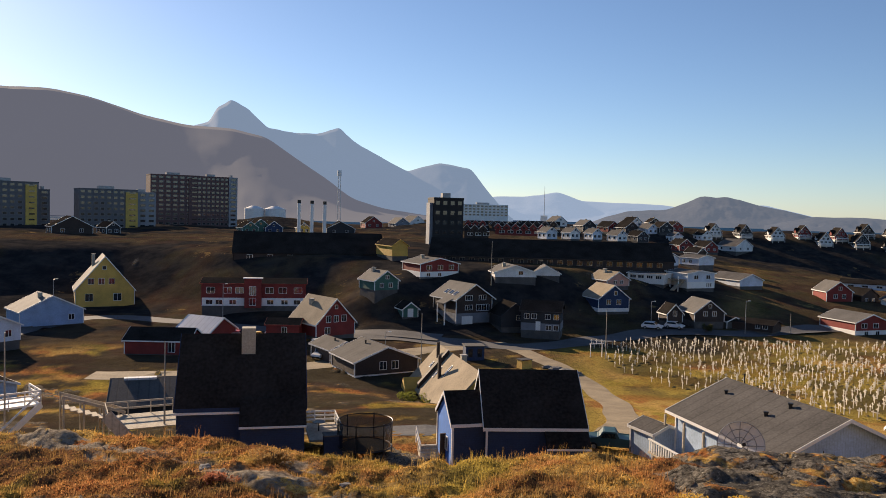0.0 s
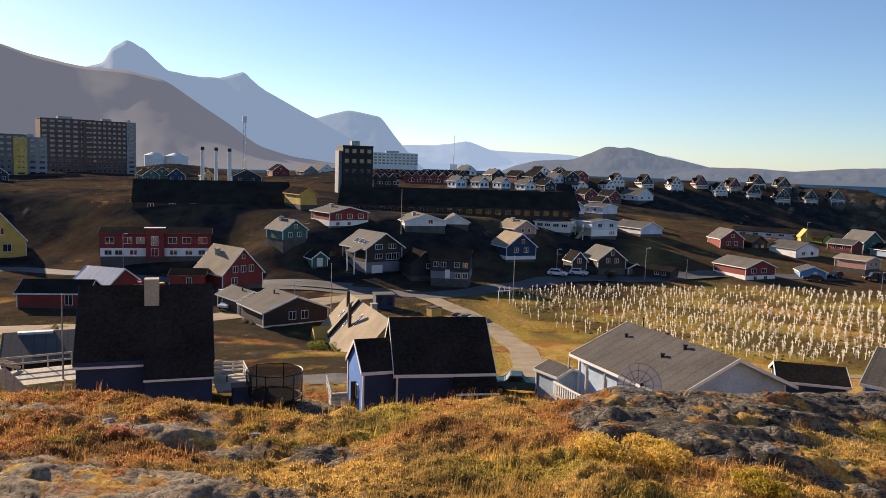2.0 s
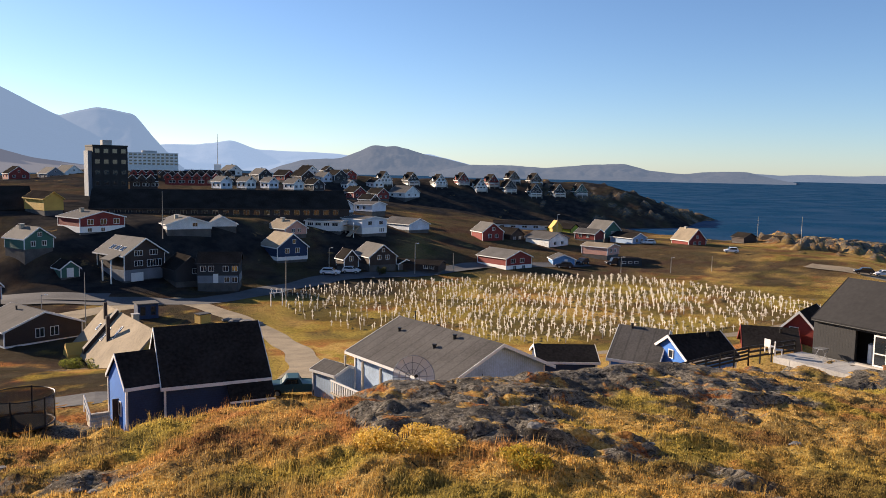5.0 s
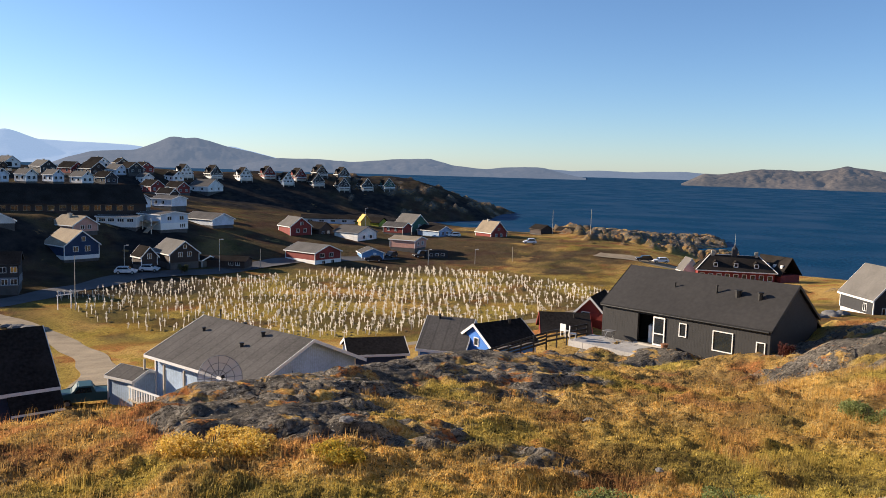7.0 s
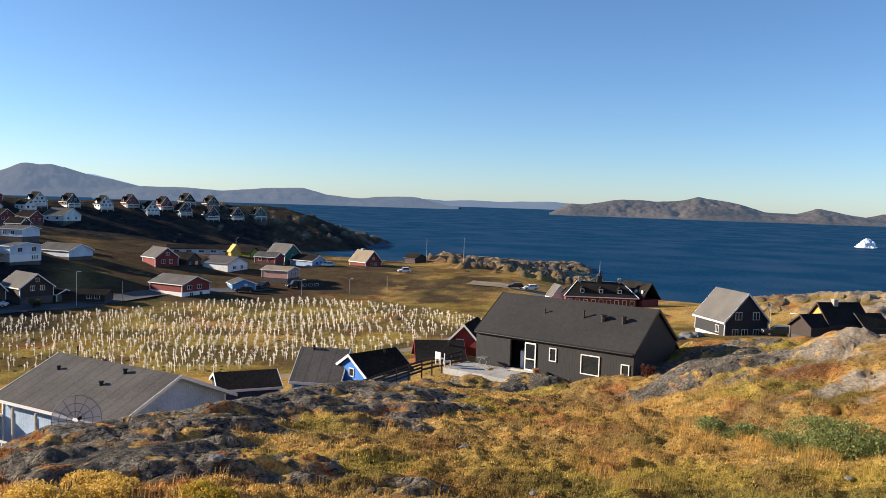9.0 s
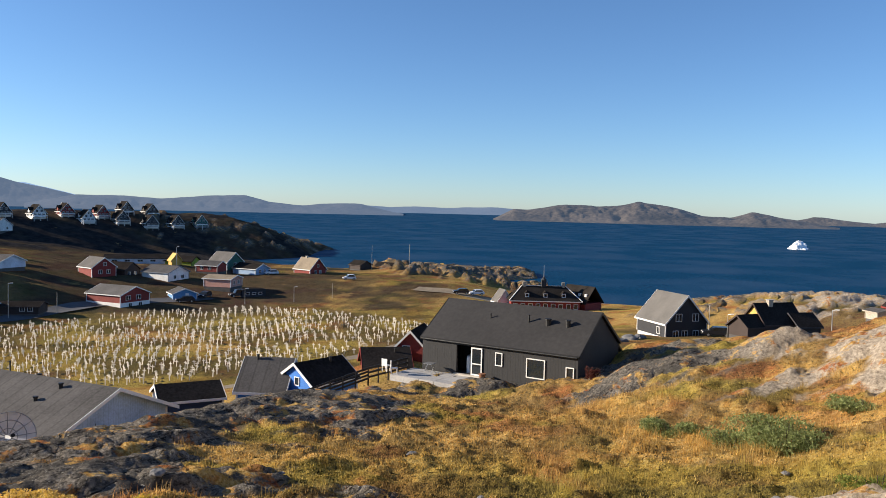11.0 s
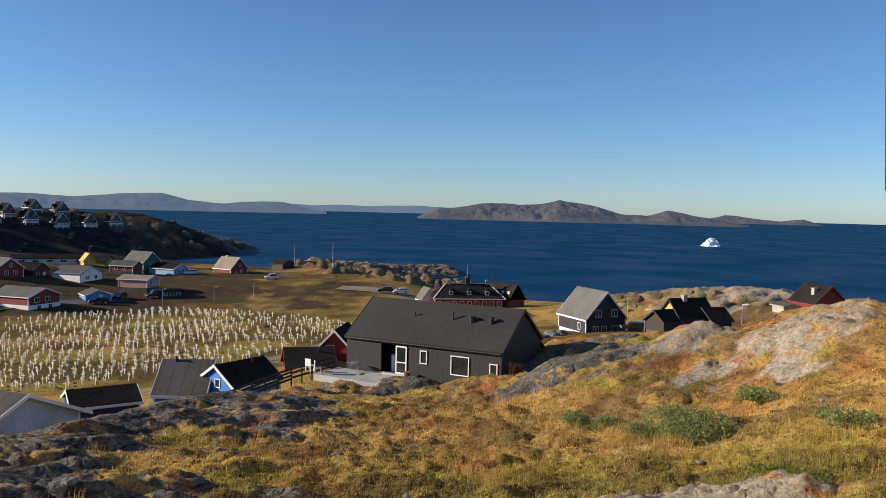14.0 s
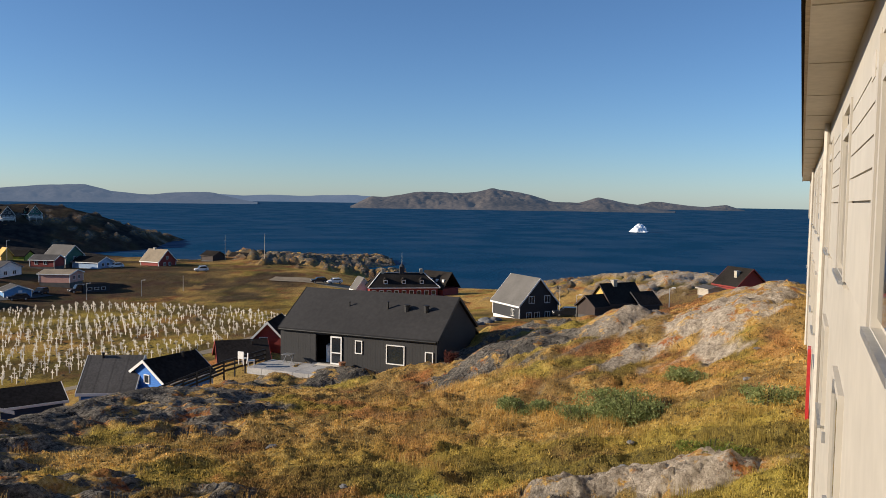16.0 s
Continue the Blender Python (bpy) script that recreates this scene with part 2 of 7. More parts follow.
def ground(x, y, fine=True):
    x, y = np.asarray(x, float), np.asarray(y, float)
    az, r = np.degrees(np.arctan2(x, y)), np.hypot(x, y)
    near = 23.75 - 0.38 * (1 - sm(-4, 6, az)) - np.interp(az, SLOPE_AZ, SLOPE) * r
    inland = np.interp(r - np.interp(az, [2, 9, 16], [0, 14, 22]) * sm(105, 140, r), [0, 62, 85, 110, 142, 157, 180, 231, 420, 620, 740], [12, 12, 9, 6.6, 6.6, 8.2, 16.7, 19.6, 21.6, 22, 17])
    west = np.interp(r - np.interp(az, [-22, -15, -8], [42, 11, 0]) * sm(115, 165, r), [0, 20, 62, 85, 110, 157, 171, 199, 224, 322, 420, 620, 760], [12, 12, 11.5, 9, 6.4, 6.5, 8.4, 18.1, 20.2, 18.6, 18.8, 17.5, 10])
    kw = 1 - sm(-9, -2, az)
    inland = inland * (1 - kw) + west * kw
    low = np.interp(r, [0, 62, 85, 105, 126, 198, 212, 228, 290, 350], [12, 12, 9.2, 6.7, 6.1, 6.1, 7.0, 8.4, 7.2, 3])
    east = np.interp(r, [0, 60, 110, 135, 200, 300], [12, 12, 11.5, 9.5, 4.5, 2])
    ke = sm(50, 57, az)
    low = low * (1 - ke) + east * ke
    w = 1 - np.interp(az, [-60, 10, 18, 26, 34], [0, 0, 0.42, 0.85, 1])
    mid = inland * w + low * (1 - w)
    rc, fw = np.interp(az, CREST_AZ, CREST), np.interp(az, CREST_AZ, FALL)
    z = mid + (near - mid) * (1 - sm(rc, rc + fw, r))
    z = z + 2.6 * bump(x, y, 82, 55, 8, 16, -6) + 0.8 * bump(x, y, 66, 47, 4, 6) + 2.3 * bump(x, y, 67.5, 62, 5.5, 12) + 1.0 * bump(x, y, 62.6, 62, 4, 9) + 1.0 * bump(x, y, 75, 62, 6, 12) - 0.9 * bump(x, y, 51, 50, 5, 4) + 0.45 * bump(x, y, 57.5, 50.5, 4, 3) + 0.35 * bump(x, y, 53, 48.5, 4, 2) + 8.0 * bump(x, y, 77, 178, 40, 28) + 1.2 * bump(x, y, 73.2, 52, 2.6, 3.2) + 2.0 * bump(x, y, 46.5, 295, 16, 30)
    point = sm(47, 50, az) * (1 - sm(57, 59, az)) * sm(235, 285, r)
    z = z * (1 - 0.2 * point)
    for pa, pd, up in PADS:
        z = z + up * bump(x, y, pa, pd, 9, 8)
    z = z + 7 * bump(x, y, -11.8, 610, 36, 40) + 4.5 * bump(x, y, 4, 470, 70, 60) + 1.6 * bump(x, y, 18, 266, 80, 40)
    rs = np.interp(az, COAST_AZ, COAST) + 26 * (fbm(x * 0.03, y * 0.03, 5, 4) - 0.5)
    k = sm(-45, 12, rs - r)
    z = z * k - 5 * (1 - k)
    # a narrow inlet behind the skerries
    inlet = sm(50.5, 52.5, az) * (1 - sm(57.5, 60, az)) * np.exp(-((r - 303 - (az - 52) * 6) / 17) ** 2)
    z = z * (1 - inlet) - 4 * inlet
    # the cape, a low ridge beyond the cove
    a, b = Vector(P(14, 470)), Vector(P(40.5, 552))
    ab = b - a
    t = np.clip(((x - a.x) * ab.x + (y - a.y) * ab.y) / ab.length_squared, 0, 1)
    dist = np.hypot(x - a.x - t * ab.x, y - a.y - t * ab.y)
    top = np.interp(t, [0, 0.25, 0.72, 0.86, 1.0], [25, 24.5, 22.5, 13, 3])
    ridge = (top + 5) * (1 - sm(5, np.interp(t, [0, 0.8, 1], [130, 105, 30]), dist)) - 5
    z = np.maximum(z, ridge)
    if fine:
        land = sm(-1, 3, z)
        field = rock_field(x, y)
        rk = sm(-0.02, 0.06, field)
        z = z + land * 0.5 * (sm(-0.04, 0.24, field) - 0.4 * rk) * sm(14, 18, r) * (1 - sm(60, 80, r))
        uu, vv = 0.9 * x - 0.43 * y, 0.43 * x + 0.9 * y
        ri = 1 - np.abs(2 * fbm(uu * 0.22, vv * 0.75, 21, 5, 0.55) - 1)
        z = z + land * ((fbm(x * 0.09, y * 0.09, 31, 4) - 0.5) * (0.55 + 0.5 * (1 - sm(0, 12, az))) * sm(10, 22, r) * (1 - 0.75 * sm(55, 70, r) * (1 - sm(200, 280, r)))
                        + rk * (ri - 0.62) * 0.42 + rk * (1 - sm(75, 100, r)) * cracks(uu, vv) + rk * (0.45 - np.abs(2 * fbm(uu * 0.9, vv * 3.6, 23, 5, 0.65) - 1)) * (0.09 + 0.07 * sm(0, 12, az))
                        + (1 - rk) * (np.abs(2 * fbm(x * 0.75, y * 0.75, 47, 4, 0.55) - 1) - 0.22) * (0.34 + 0.14 * sm(45, 55, az)) * sm(12, 16, r) * (1 - sm(60, 80, r))
                        + (1 - rk) * (0.5 - np.abs(2 * fbm(x * 1.7 + 5, y * 1.7, 49, 4, 0.6) - 1)) * 0.2 * sm(12, 15, r) * (1 - sm(55, 75, r))
                        + rk * sm(90, 130, r) * (1 - sm(215, 240, r)) * (1 - np.abs(2 * fbm(uu * 0.12, vv * 0.35, 35, 5, 0.62) - 1) - 0.6) * 2.6
                        + rk * sm(220, 260, r) * ((1 - np.abs(2 * fbm(uu * 0.07, vv * 0.22, 25, 6, 0.68) - 1) - 0.66) * 8 - 3.0 * (1 - sm(0.0, 0.12, np.abs(2 * fbm(uu * 0.1, vv * 0.3, 26, 4) - 1)))) + (fbm(x * 0.8, y * 0.8, 41, 4) - 0.5) * 0.42 * (1 - 0.65 * rk) * (1 - sm(50, 70, r))
                        + (fbm(x * 0.2, y * 0.2, 43, 3) - 0.5) * 1.3 * sm(48, 58, az) * sm(28, 40, r) * (1 - sm(80, 110, r)))
        z = z + land * sm(220, 300, r) * (fbm(x * 0.03, y * 0.03, 51, 5) - 0.5) * 4.5
    return z


def gz(x, y):
    return float(ground(x, y))


def spot(az, d, z=None, turn=0.0):
    """A pose on the ground at (az, d) that faces the eye, turned to its right by `turn` degrees."""
    x, y = P(az, d)
    return pose(x, y, gz(x, y) if z is None else z, 0, 0, -az + turn)


def fixed_attr(me, name, values):
    at = me.color_attributes.new(name, "FLOAT_COLOR", "POINT")
    at.data.foreach_set("color", np.asarray(values, np.float32).ravel())


def colours(x, y):
    """Kinds of plant cover: red bilberry, green moss, dark heath and painted shade; and bare rock."""
    az, r = np.degrees(np.arctan2(x, y)), np.hypot(x, y)
    redn = (0.85 + 0.1 * (1 - sm(-5, 8, az))) * sm(0.5 - 0.07 * (1 - sm(-8, 16, az)), 0.63, fbm(x * 0.2 + 40, y * 0.2, 61, 5, 0.6)) * (1 - 0.5 * sm(50, 60, az) * (1 - sm(38, 44, r)))
    rim = (1 - sm(20, 26, az)) * sm(20.5, 23, r) * (1 - sm(40, 50, r))
    redn = np.maximum(redn * (1 - 0.6 * (1 - sm(20, 26, az)) * (1 - sm(19, 22, r))), 0.9 * rim * sm(0.42, 0.56, fbm(x * 0.35, y * 0.35, 63, 4)))
    redn = np.maximum(redn, 0.7 * bump(x, y, 17, 23, 4, 3) * sm(0.4, 0.55, fbm(x * 0.5, y * 0.5, 67, 4)))
    green = 0.7 * sm(0.52, 0.66, fbm(x * 0.2 - 20, y * 0.16, 71, 5, 0.6))
    green = np.maximum(green, 0.8 * sm(38, 58, az) * (1 - sm(24, 34, r)) * sm(0.34, 0.54, fbm(x * 0.3, y * 0.3, 73, 4)))
    green = np.maximum(green, 0.55 * sm(98, 108, r) * sm(8, 13, az) * (1 - sm(51, 55, az)) * (1 - sm(178, 192, r)) * sm(0.3, 0.5, fbm(x * 0.12, y * 0.12, 75, 4)))
    green = np.maximum(green, 0.6 * sm(62, 72, r) * (1 - sm(120, 135, r)) * (1 - sm(10, 14, az)) * sm(0.4, 0.55, fbm(x * 0.1 + 9, y * 0.1, 79, 4)))
    redn = np.maximum(redn, 0.4 * sm(62, 75, r) * (1 - sm(5, 11, az)) * sm(0.35, 0.6, fbm(x * 0.15, y * 0.15, 77, 3)))
    n = fbm(x * 0.05, y * 0.05, 81, 5, 0.6)
    # town slope: heath cover, with the slope's shade put into it as well
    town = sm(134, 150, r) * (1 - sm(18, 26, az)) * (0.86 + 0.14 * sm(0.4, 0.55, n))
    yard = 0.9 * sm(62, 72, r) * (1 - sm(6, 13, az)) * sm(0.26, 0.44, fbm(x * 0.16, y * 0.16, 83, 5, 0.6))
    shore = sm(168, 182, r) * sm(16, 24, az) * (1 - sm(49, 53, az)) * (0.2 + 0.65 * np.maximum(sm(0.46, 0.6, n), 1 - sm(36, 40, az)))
    # graves: brown cover plus shade painted among the crosses
    grave = 0.6 * sm(100, 112, r) * sm(10, 14, az) * (1 - sm(48, 52, az)) * sm(0.42, 0.56, fbm(x * 0.14, y * 0.14, 85, 5, 0.6))
    # dark band paints the shaded slope below the red shore house
    shore = np.maximum(shore, 0.8 * sm(212, 222, r) * (1 - sm(255, 268, r)) * sm(30, 34, az) * (1 - sm(43, 46, az)) * sm(0.3, 0.5, n))
    east = 0.62 * sm(75, 95, r) * sm(52, 60, az) * sm(0.42, 0.6, n)
    crow = (0.45 + 0.25 * (1 - sm(2, 14, az))) * sm(0.5 - 0.06 * (1 - sm(2, 14, az)), 0.6, fbm(x * 0.4, y * 0.4, 87, 5, 0.6)) * (1 - sm(60, 75, r)) * (0.8 + 0.2 * sm(25, 48, az))
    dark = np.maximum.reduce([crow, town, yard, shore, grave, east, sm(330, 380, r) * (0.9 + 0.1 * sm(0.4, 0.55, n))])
    return redn, green, np.clip(dark, 0, 1), rockiness(x, y)


def stone_tone(x, y):
    """Share of pale tan gneiss among the dark lichened rock."""
    az, r = np.degrees(np.arctan2(x, y)), np.hypot(x, y)
    t = np.maximum(sm(68, 76, az) + 0.8 * bump(x, y, 69.1, 22.4, 1.5, 1.0), 0.6 * (1 - sm(-12, -2, az)) * (1 - sm(40, 60, r)))
    t = np.clip(t, 0, 1)
    return np.stack([t, t, t, t], -1)


def land_material():
    m = bpy.data.materials.new("tundra")
    m.use_nodes = True
    nt = m.node_tree
    b = nt.nodes["Principled BSDF"]
    b.inputs["Roughness"].default_value, b.inputs["Specular IOR Level"].default_value = 1.0, 0.0
    geo = nt.nodes.new("ShaderNodeNewGeometry")

    def nz(scale, detail=6, rough=0.6):
        n = nt.nodes.new("ShaderNodeTexNoise")
        n.inputs["Scale"].default_value, n.inputs["Detail"].default_value, n.inputs["Roughness"].default_value = scale, detail, rough
        nt.links.new(geo.outputs["Position"], n.inputs["Vector"])
        return n.outputs["Fac"]

    def mr(v, a, c):
        n = nt.nodes.new("ShaderNodeMapRange")
        n.inputs["From Min"].default_value, n.inputs["From Max"].default_value = a, c
        nt.links.new(v, n.inputs["Value"])
        return n.outputs[0]

    def mx(fac, a, c):
        n = nt.nodes.new("ShaderNodeMix")
        n.data_type = "RGBA"
        for k, v in (("A", a), ("B", c)):
            if isinstance(v, tuple):
                n.inputs[k].default_value = (*v, 1)
            else:
                nt.links.new(v, n.inputs[k])
        nt.links.new(fac, n.inputs["Factor"])
        return n.outputs["Result"]

    at = nt.nodes.new("ShaderNodeAttribute")
    at.attribute_name = "cover"
    sp = nt.nodes.new("ShaderNodeSeparateColor")
    nt.links.new(at.outputs["Color"], sp.inputs[0])
    gold = mx(mr(nz(1.4), 0.35, 0.65), (0.34, 0.18, 0.045), (0.6, 0.36, 0.085))
    gold = mx(mr(nz(9.0, 4), 0.4, 0.7), gold, (0.74, 0.54, 0.22))
    redc = mx(mr(nz(3.0), 0.35, 0.65), (0.34, 0.1, 0.04), (0.54, 0.25, 0.09))
    green = mx(mr(nz(2.2), 0.35, 0.65), (0.2, 0.18, 0.03), (0.46, 0.38, 0.07))
    # dark flecks put the shade between the plants into each cover colour
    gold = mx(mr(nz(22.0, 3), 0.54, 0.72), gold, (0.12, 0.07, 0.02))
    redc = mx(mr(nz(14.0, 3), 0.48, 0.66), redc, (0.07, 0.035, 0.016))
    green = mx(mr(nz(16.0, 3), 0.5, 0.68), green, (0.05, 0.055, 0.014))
    # near-black heath, which also serves as the painted shade of the slopes
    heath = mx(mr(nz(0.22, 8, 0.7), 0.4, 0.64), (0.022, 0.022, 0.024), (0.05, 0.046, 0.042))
    heath = mx(mr(nz(0.07, 10, 0.72), 0.63, 0.67), heath, (0.24, 0.16, 0.07))
    st = nt.nodes.new("ShaderNodeAttribute")
    st.attribute_name = "stone"
    rock = mx(mr(nz(6.0, 12, 0.82), 0.4, 0.62), (0.035, 0.032, 0.028), (0.36, 0.32, 0.26))
    rock = mx(mr(nz(0.5), 0.5, 0.6), rock, (0.1, 0.092, 0.08))
    pale = mx(mr(nz(3.0, 12, 0.8), 0.38, 0.6), (0.19, 0.15, 0.11), (0.6, 0.51, 0.39))
    mp = nt.nodes.new("ShaderNodeMapping")
    mp.inputs["Rotation"].default_value, mp.inputs["Scale"].default_value = (0, 0, radians(25)), (0.9, 7.0, 5.0)
    nt.links.new(geo.outputs["Position"], mp.inputs["Vector"])
    strata = nt.nodes.new("ShaderNodeTexNoise")
    strata.inputs["Scale"].default_value, strata.inputs["Detail"].default_value, strata.inputs["Roughness"].default_value = 1.0, 8, 0.7
    nt.links.new(mp.outputs[0], strata.inputs["Vector"])
    rock = mx(mr(strata.outputs["Fac"], 0.53, 0.62), rock, (0.03, 0.027, 0.024))
    rock = mx(mr(nz(11.0, 6, 0.7), 0.6, 0.68), rock, (0.5, 0.47, 0.4))
    rock = mx(st.outputs["Fac"], rock, pale)
    tuft = mr(nz(0.6, 10, 0.72), 0.535, 0.58)
    rock = mx(tuft, rock, mx(mr(nz(0.8), 0.45, 0.6), gold, redc))
    c = mx(sp.outputs["Red"], gold, redc)
    c = mx(sp.outputs["Green"], c, green)
    # brown-black patches: plant tone, and shade painted into the gaps between plants
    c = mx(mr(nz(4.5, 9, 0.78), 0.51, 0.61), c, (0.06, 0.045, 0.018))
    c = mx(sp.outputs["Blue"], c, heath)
    c = mx(at.outputs["Alpha"], c, rock)
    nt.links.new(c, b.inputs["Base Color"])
    bp = nt.nodes.new("ShaderNodeBump")
    bp.inputs["Strength"].default_value, bp.inputs["Distance"].default_value = 1.0, 0.22
    nt.links.new(nz(5.0, 8, 0.7), bp.inputs["Height"])
    nt.links.new(bp.outputs[0], b.inputs["Normal"])
    return m


TUNDRA = land_material()


def build_land():
    az = np.concatenate([np.arange(-48, 100, 0.25), np.arange(100, 312, 4.0)])
    r = np.concatenate([[0.01], np.geomspace(2.5, 12, 22)[:-1], np.geomspace(12, 70, 230)[:-1], np.geomspace(70, 300, 150)[:-1], np.geomspace(300, 420, 70)[:-1], np.geomspace(420, 1000, 70)])
    A, R = np.meshgrid(np.radians(az), r, indexing="ij")
    X, Y = R * np.sin(A), R * np.cos(A)
    Z = ground(X, Y)
    n, k = A.shape
    co = np.stack([X, Y, Z], -1).reshape(-1, 3)
    i, j = np.meshgrid(np.arange(n), np.arange(k - 1), indexing="ij")
    i2 = (i + 1) % n
    faces = np.stack([i * k + j, i * k + j + 1, i2 * k + j + 1, i2 * k + j], -1).reshape(-1, 4)
    me = bpy.data.meshes.new("ground")
    me.vertices.add(len(co))
    me.vertices.foreach_set("co", co.astype(np.float32).ravel())
    me.loops.add(faces.size)
    me.loops.foreach_set("vertex_index", faces.astype(np.int32).ravel())
    me.polygons.add(len(faces))
    me.polygons.foreach_set("loop_start", np.arange(0, faces.size, 4, dtype=np.int32))
    me.update(calc_edges=True)
    me.validate()
    me.polygons.foreach_set("use_smooth", np.ones(len(me.polygons), bool))
    fixed_attr(me, "stone", stone_tone(co[:, 0], co[:, 1]))
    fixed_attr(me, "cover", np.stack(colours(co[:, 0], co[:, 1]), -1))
    me.materials.append(TUNDRA)
    tagged(new("ground", me), "autumn tundra with golden grass, heath and bare grey rock", "ground", kind="structure")


build_land()


def build_sea():
    m = bpy.data.materials.new("sea_water")
    m.use_nodes = True
    nt = m.node_tree
    b = nt.nodes["Principled BSDF"]
    b.inputs["Base Color"].default_value, b.inputs["Roughness"].default_value, b.inputs["IOR"].default_value = (0.005, 0.046, 0.108, 1), 0.25, 1.33
    b.inputs["Specular IOR Level"].default_value = 0.0
    geo = nt.nodes.new("ShaderNodeNewGeometry")
    hs = []
    for s, d in ((0.55, 8), (0.02, 4)):
        n = nt.nodes.new("ShaderNodeTexNoise")
        n.inputs["Scale"].default_value, n.inputs["Detail"].default_value = s, d
        nt.links.new(geo.outputs["Position"], n.inputs["Vector"])
        hs.append(n.outputs["Fac"])
    bp = nt.nodes.new("ShaderNodeBump")
    bp.inputs["Strength"].default_value, bp.inputs["Distance"].default_value = 1.0, 0.6
    nt.links.new(hs[0], bp.inputs["Height"])
    nt.links.new(bp.outputs[0], b.inputs["Normal"])
    mr = nt.nodes.new("ShaderNodeMapRange")
    mr.inputs["From Min"].default_value, mr.inputs["From Max"].default_value = 0.35, 0.65
    mr.inputs["To Min"].default_value, mr.inputs["To Max"].default_value = 0.18, 0.4
    nt.links.new(hs[1], mr.inputs["Value"])
    gl = nt.nodes.new("ShaderNodeBsdfGlossy")
    nt.links.new(mr.outputs[0], gl.inputs["Roughness"])
    nt.links.new(bp.outputs[0], gl.inputs["Normal"])
    b.inputs["Roughness"].default_value = 1.0
    ms = nt.nodes.new("ShaderNodeMixShader")
    share = nt.nodes.new("ShaderNodeMapRange")
    share.inputs["From Min"].default_value, share.inputs["From Max"].default_value = 0.35, 0.65
    share.inputs["To Min"].default_value, share.inputs["To Max"].default_value = 0.03, 0.11
    nt.links.new(hs[1], share.inputs["Value"])
    nt.links.new(share.outputs[0], ms.inputs[0])
    nt.links.new(b.outputs[0], ms.inputs[1])
    nt.links.new(gl.outputs[0], ms.inputs[2])
    nt.links.new(ms.outputs[0], nt.nodes["Material Output"].inputs["Surface"])
    bm = bmesh.new()
    rings = [20, 150, 400, 1000, 2400, 4900]
    prev = None
    for q in rings:
        ring = [bm.verts.new((q * math.sin(radians(a)), q * math.cos(radians(a)), 0)) for a in range(0, 360, 3)]
        if prev:
            for i in range(120):
                bm.faces.new((prev[i], ring[i], ring[(i + 1) % 120], prev[(i + 1) % 120]))
        prev = ring
    me = mesh_of("water", bm, m)
    tagged(new("water", me), "deep blue fjord water with small wind waves", "water", kind="structure")


build_sea()


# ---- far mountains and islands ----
# haze: bluish emission stands in for the air in front of the rock
def hazy_hill_material(name, lo, hi, haze, glow):
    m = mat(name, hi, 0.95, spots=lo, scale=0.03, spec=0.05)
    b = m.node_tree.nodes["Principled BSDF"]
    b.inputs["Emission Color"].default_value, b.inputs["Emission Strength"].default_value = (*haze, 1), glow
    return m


def mountain(name, label, d, az, el, depth, material, rough=0.12, seed=0, fine=0.006):
    """A range at distance d whose skyline runs through the given azimuths and elevations (degrees)."""
    n, k = 220, 26
    a = np.linspace(az[0], az[-1], n)
    e = np.interp(a, az, el)
    ker = np.hanning(7)
    e = np.convolve(np.pad(e, 3, mode="edge"), ker / ker.sum(), "valid")
    top = np.maximum(EYE + d * np.tan(np.radians(e)), 0.5)
    span = d * radians(az[-1] - az[0])
    s = (a - a[0]) / (a[-1] - a[0]) * span
    top = top + (fbm(s * 0.012, s * 0 + seed, seed, 5) - 0.5) * rough * top * 0.5
    v = np.linspace(0, 1, k)
    co, faces = [], []
    for side in (-1, 1):
        for q, t in enumerate(v):
            rr = d + side * depth * (1 - t) ** 1.0
            ridges = 1 - np.abs(2 * fbm(s * fine + 0.3 * t, np.full(n, t * 2.6 + side), seed + 3, 5, 0.6) - 1)
            prof = t ** 1.25
            z = top * prof * (1 + rough * 2.2 * (ridges - 0.6) * (1 - t) * 2 * min(1, t * 3)) - 8 * (1 - t) ** 6
            off = depth * 0.25 * (fbm(s * 0.004, np.full(n, t * 2.0 + 7), seed + 9, 4) - 0.5) * (1 - t)
            rad = rr + off * (1 if t < 0.98 else 0)
            co.append(np.stack([rad * np.sin(np.radians(a)), rad * np.cos(np.radians(a)), z], -1))
    co = np.concatenate(co)
    for g in (0, 1):
        for q in range(k - 1):
            for i in range(n - 1):
                o = (g * k + q) * n + i
                faces.append((o, o + 1, o + n + 1, o + n))
    me = bpy.data.meshes.new(name)
    me.from_pydata(co.tolist(), [], faces)
    bm = bmesh.new()
    bm.from_mesh(me)
    bmesh.ops.remove_doubles(bm, verts=bm.verts, dist=0.01)
    bmesh.ops.recalc_face_normals(bm, faces=bm.faces)
    bm.to_mesh(me)
    bm.free()
    me.polygons.foreach_set("use_smooth", np.ones(len(me.polygons), bool))
    me.materials.append(material)
    return tagged(new(name, me), label, "mountain", kind="structure")


# rock colours with the distance haze glowing from the surface itself
H1 = hazy_hill_material("hazy_near_mountain_rock", (0.004, 0.004, 0.005), (0.006, 0.006, 0.007), (0.21, 0.235, 0.31), 0.35)
H2 = hazy_hill_material("hazy_blue_mountain_rock", (0.02, 0.024, 0.03), (0.04, 0.045, 0.055), (0.235, 0.34, 0.5), 0.48)
H3 = hazy_hill_material("hazy_distant_mountain_rock", (0.06, 0.07, 0.09), (0.1, 0.11, 0.13), (0.34, 0.47, 0.66), 0.5)
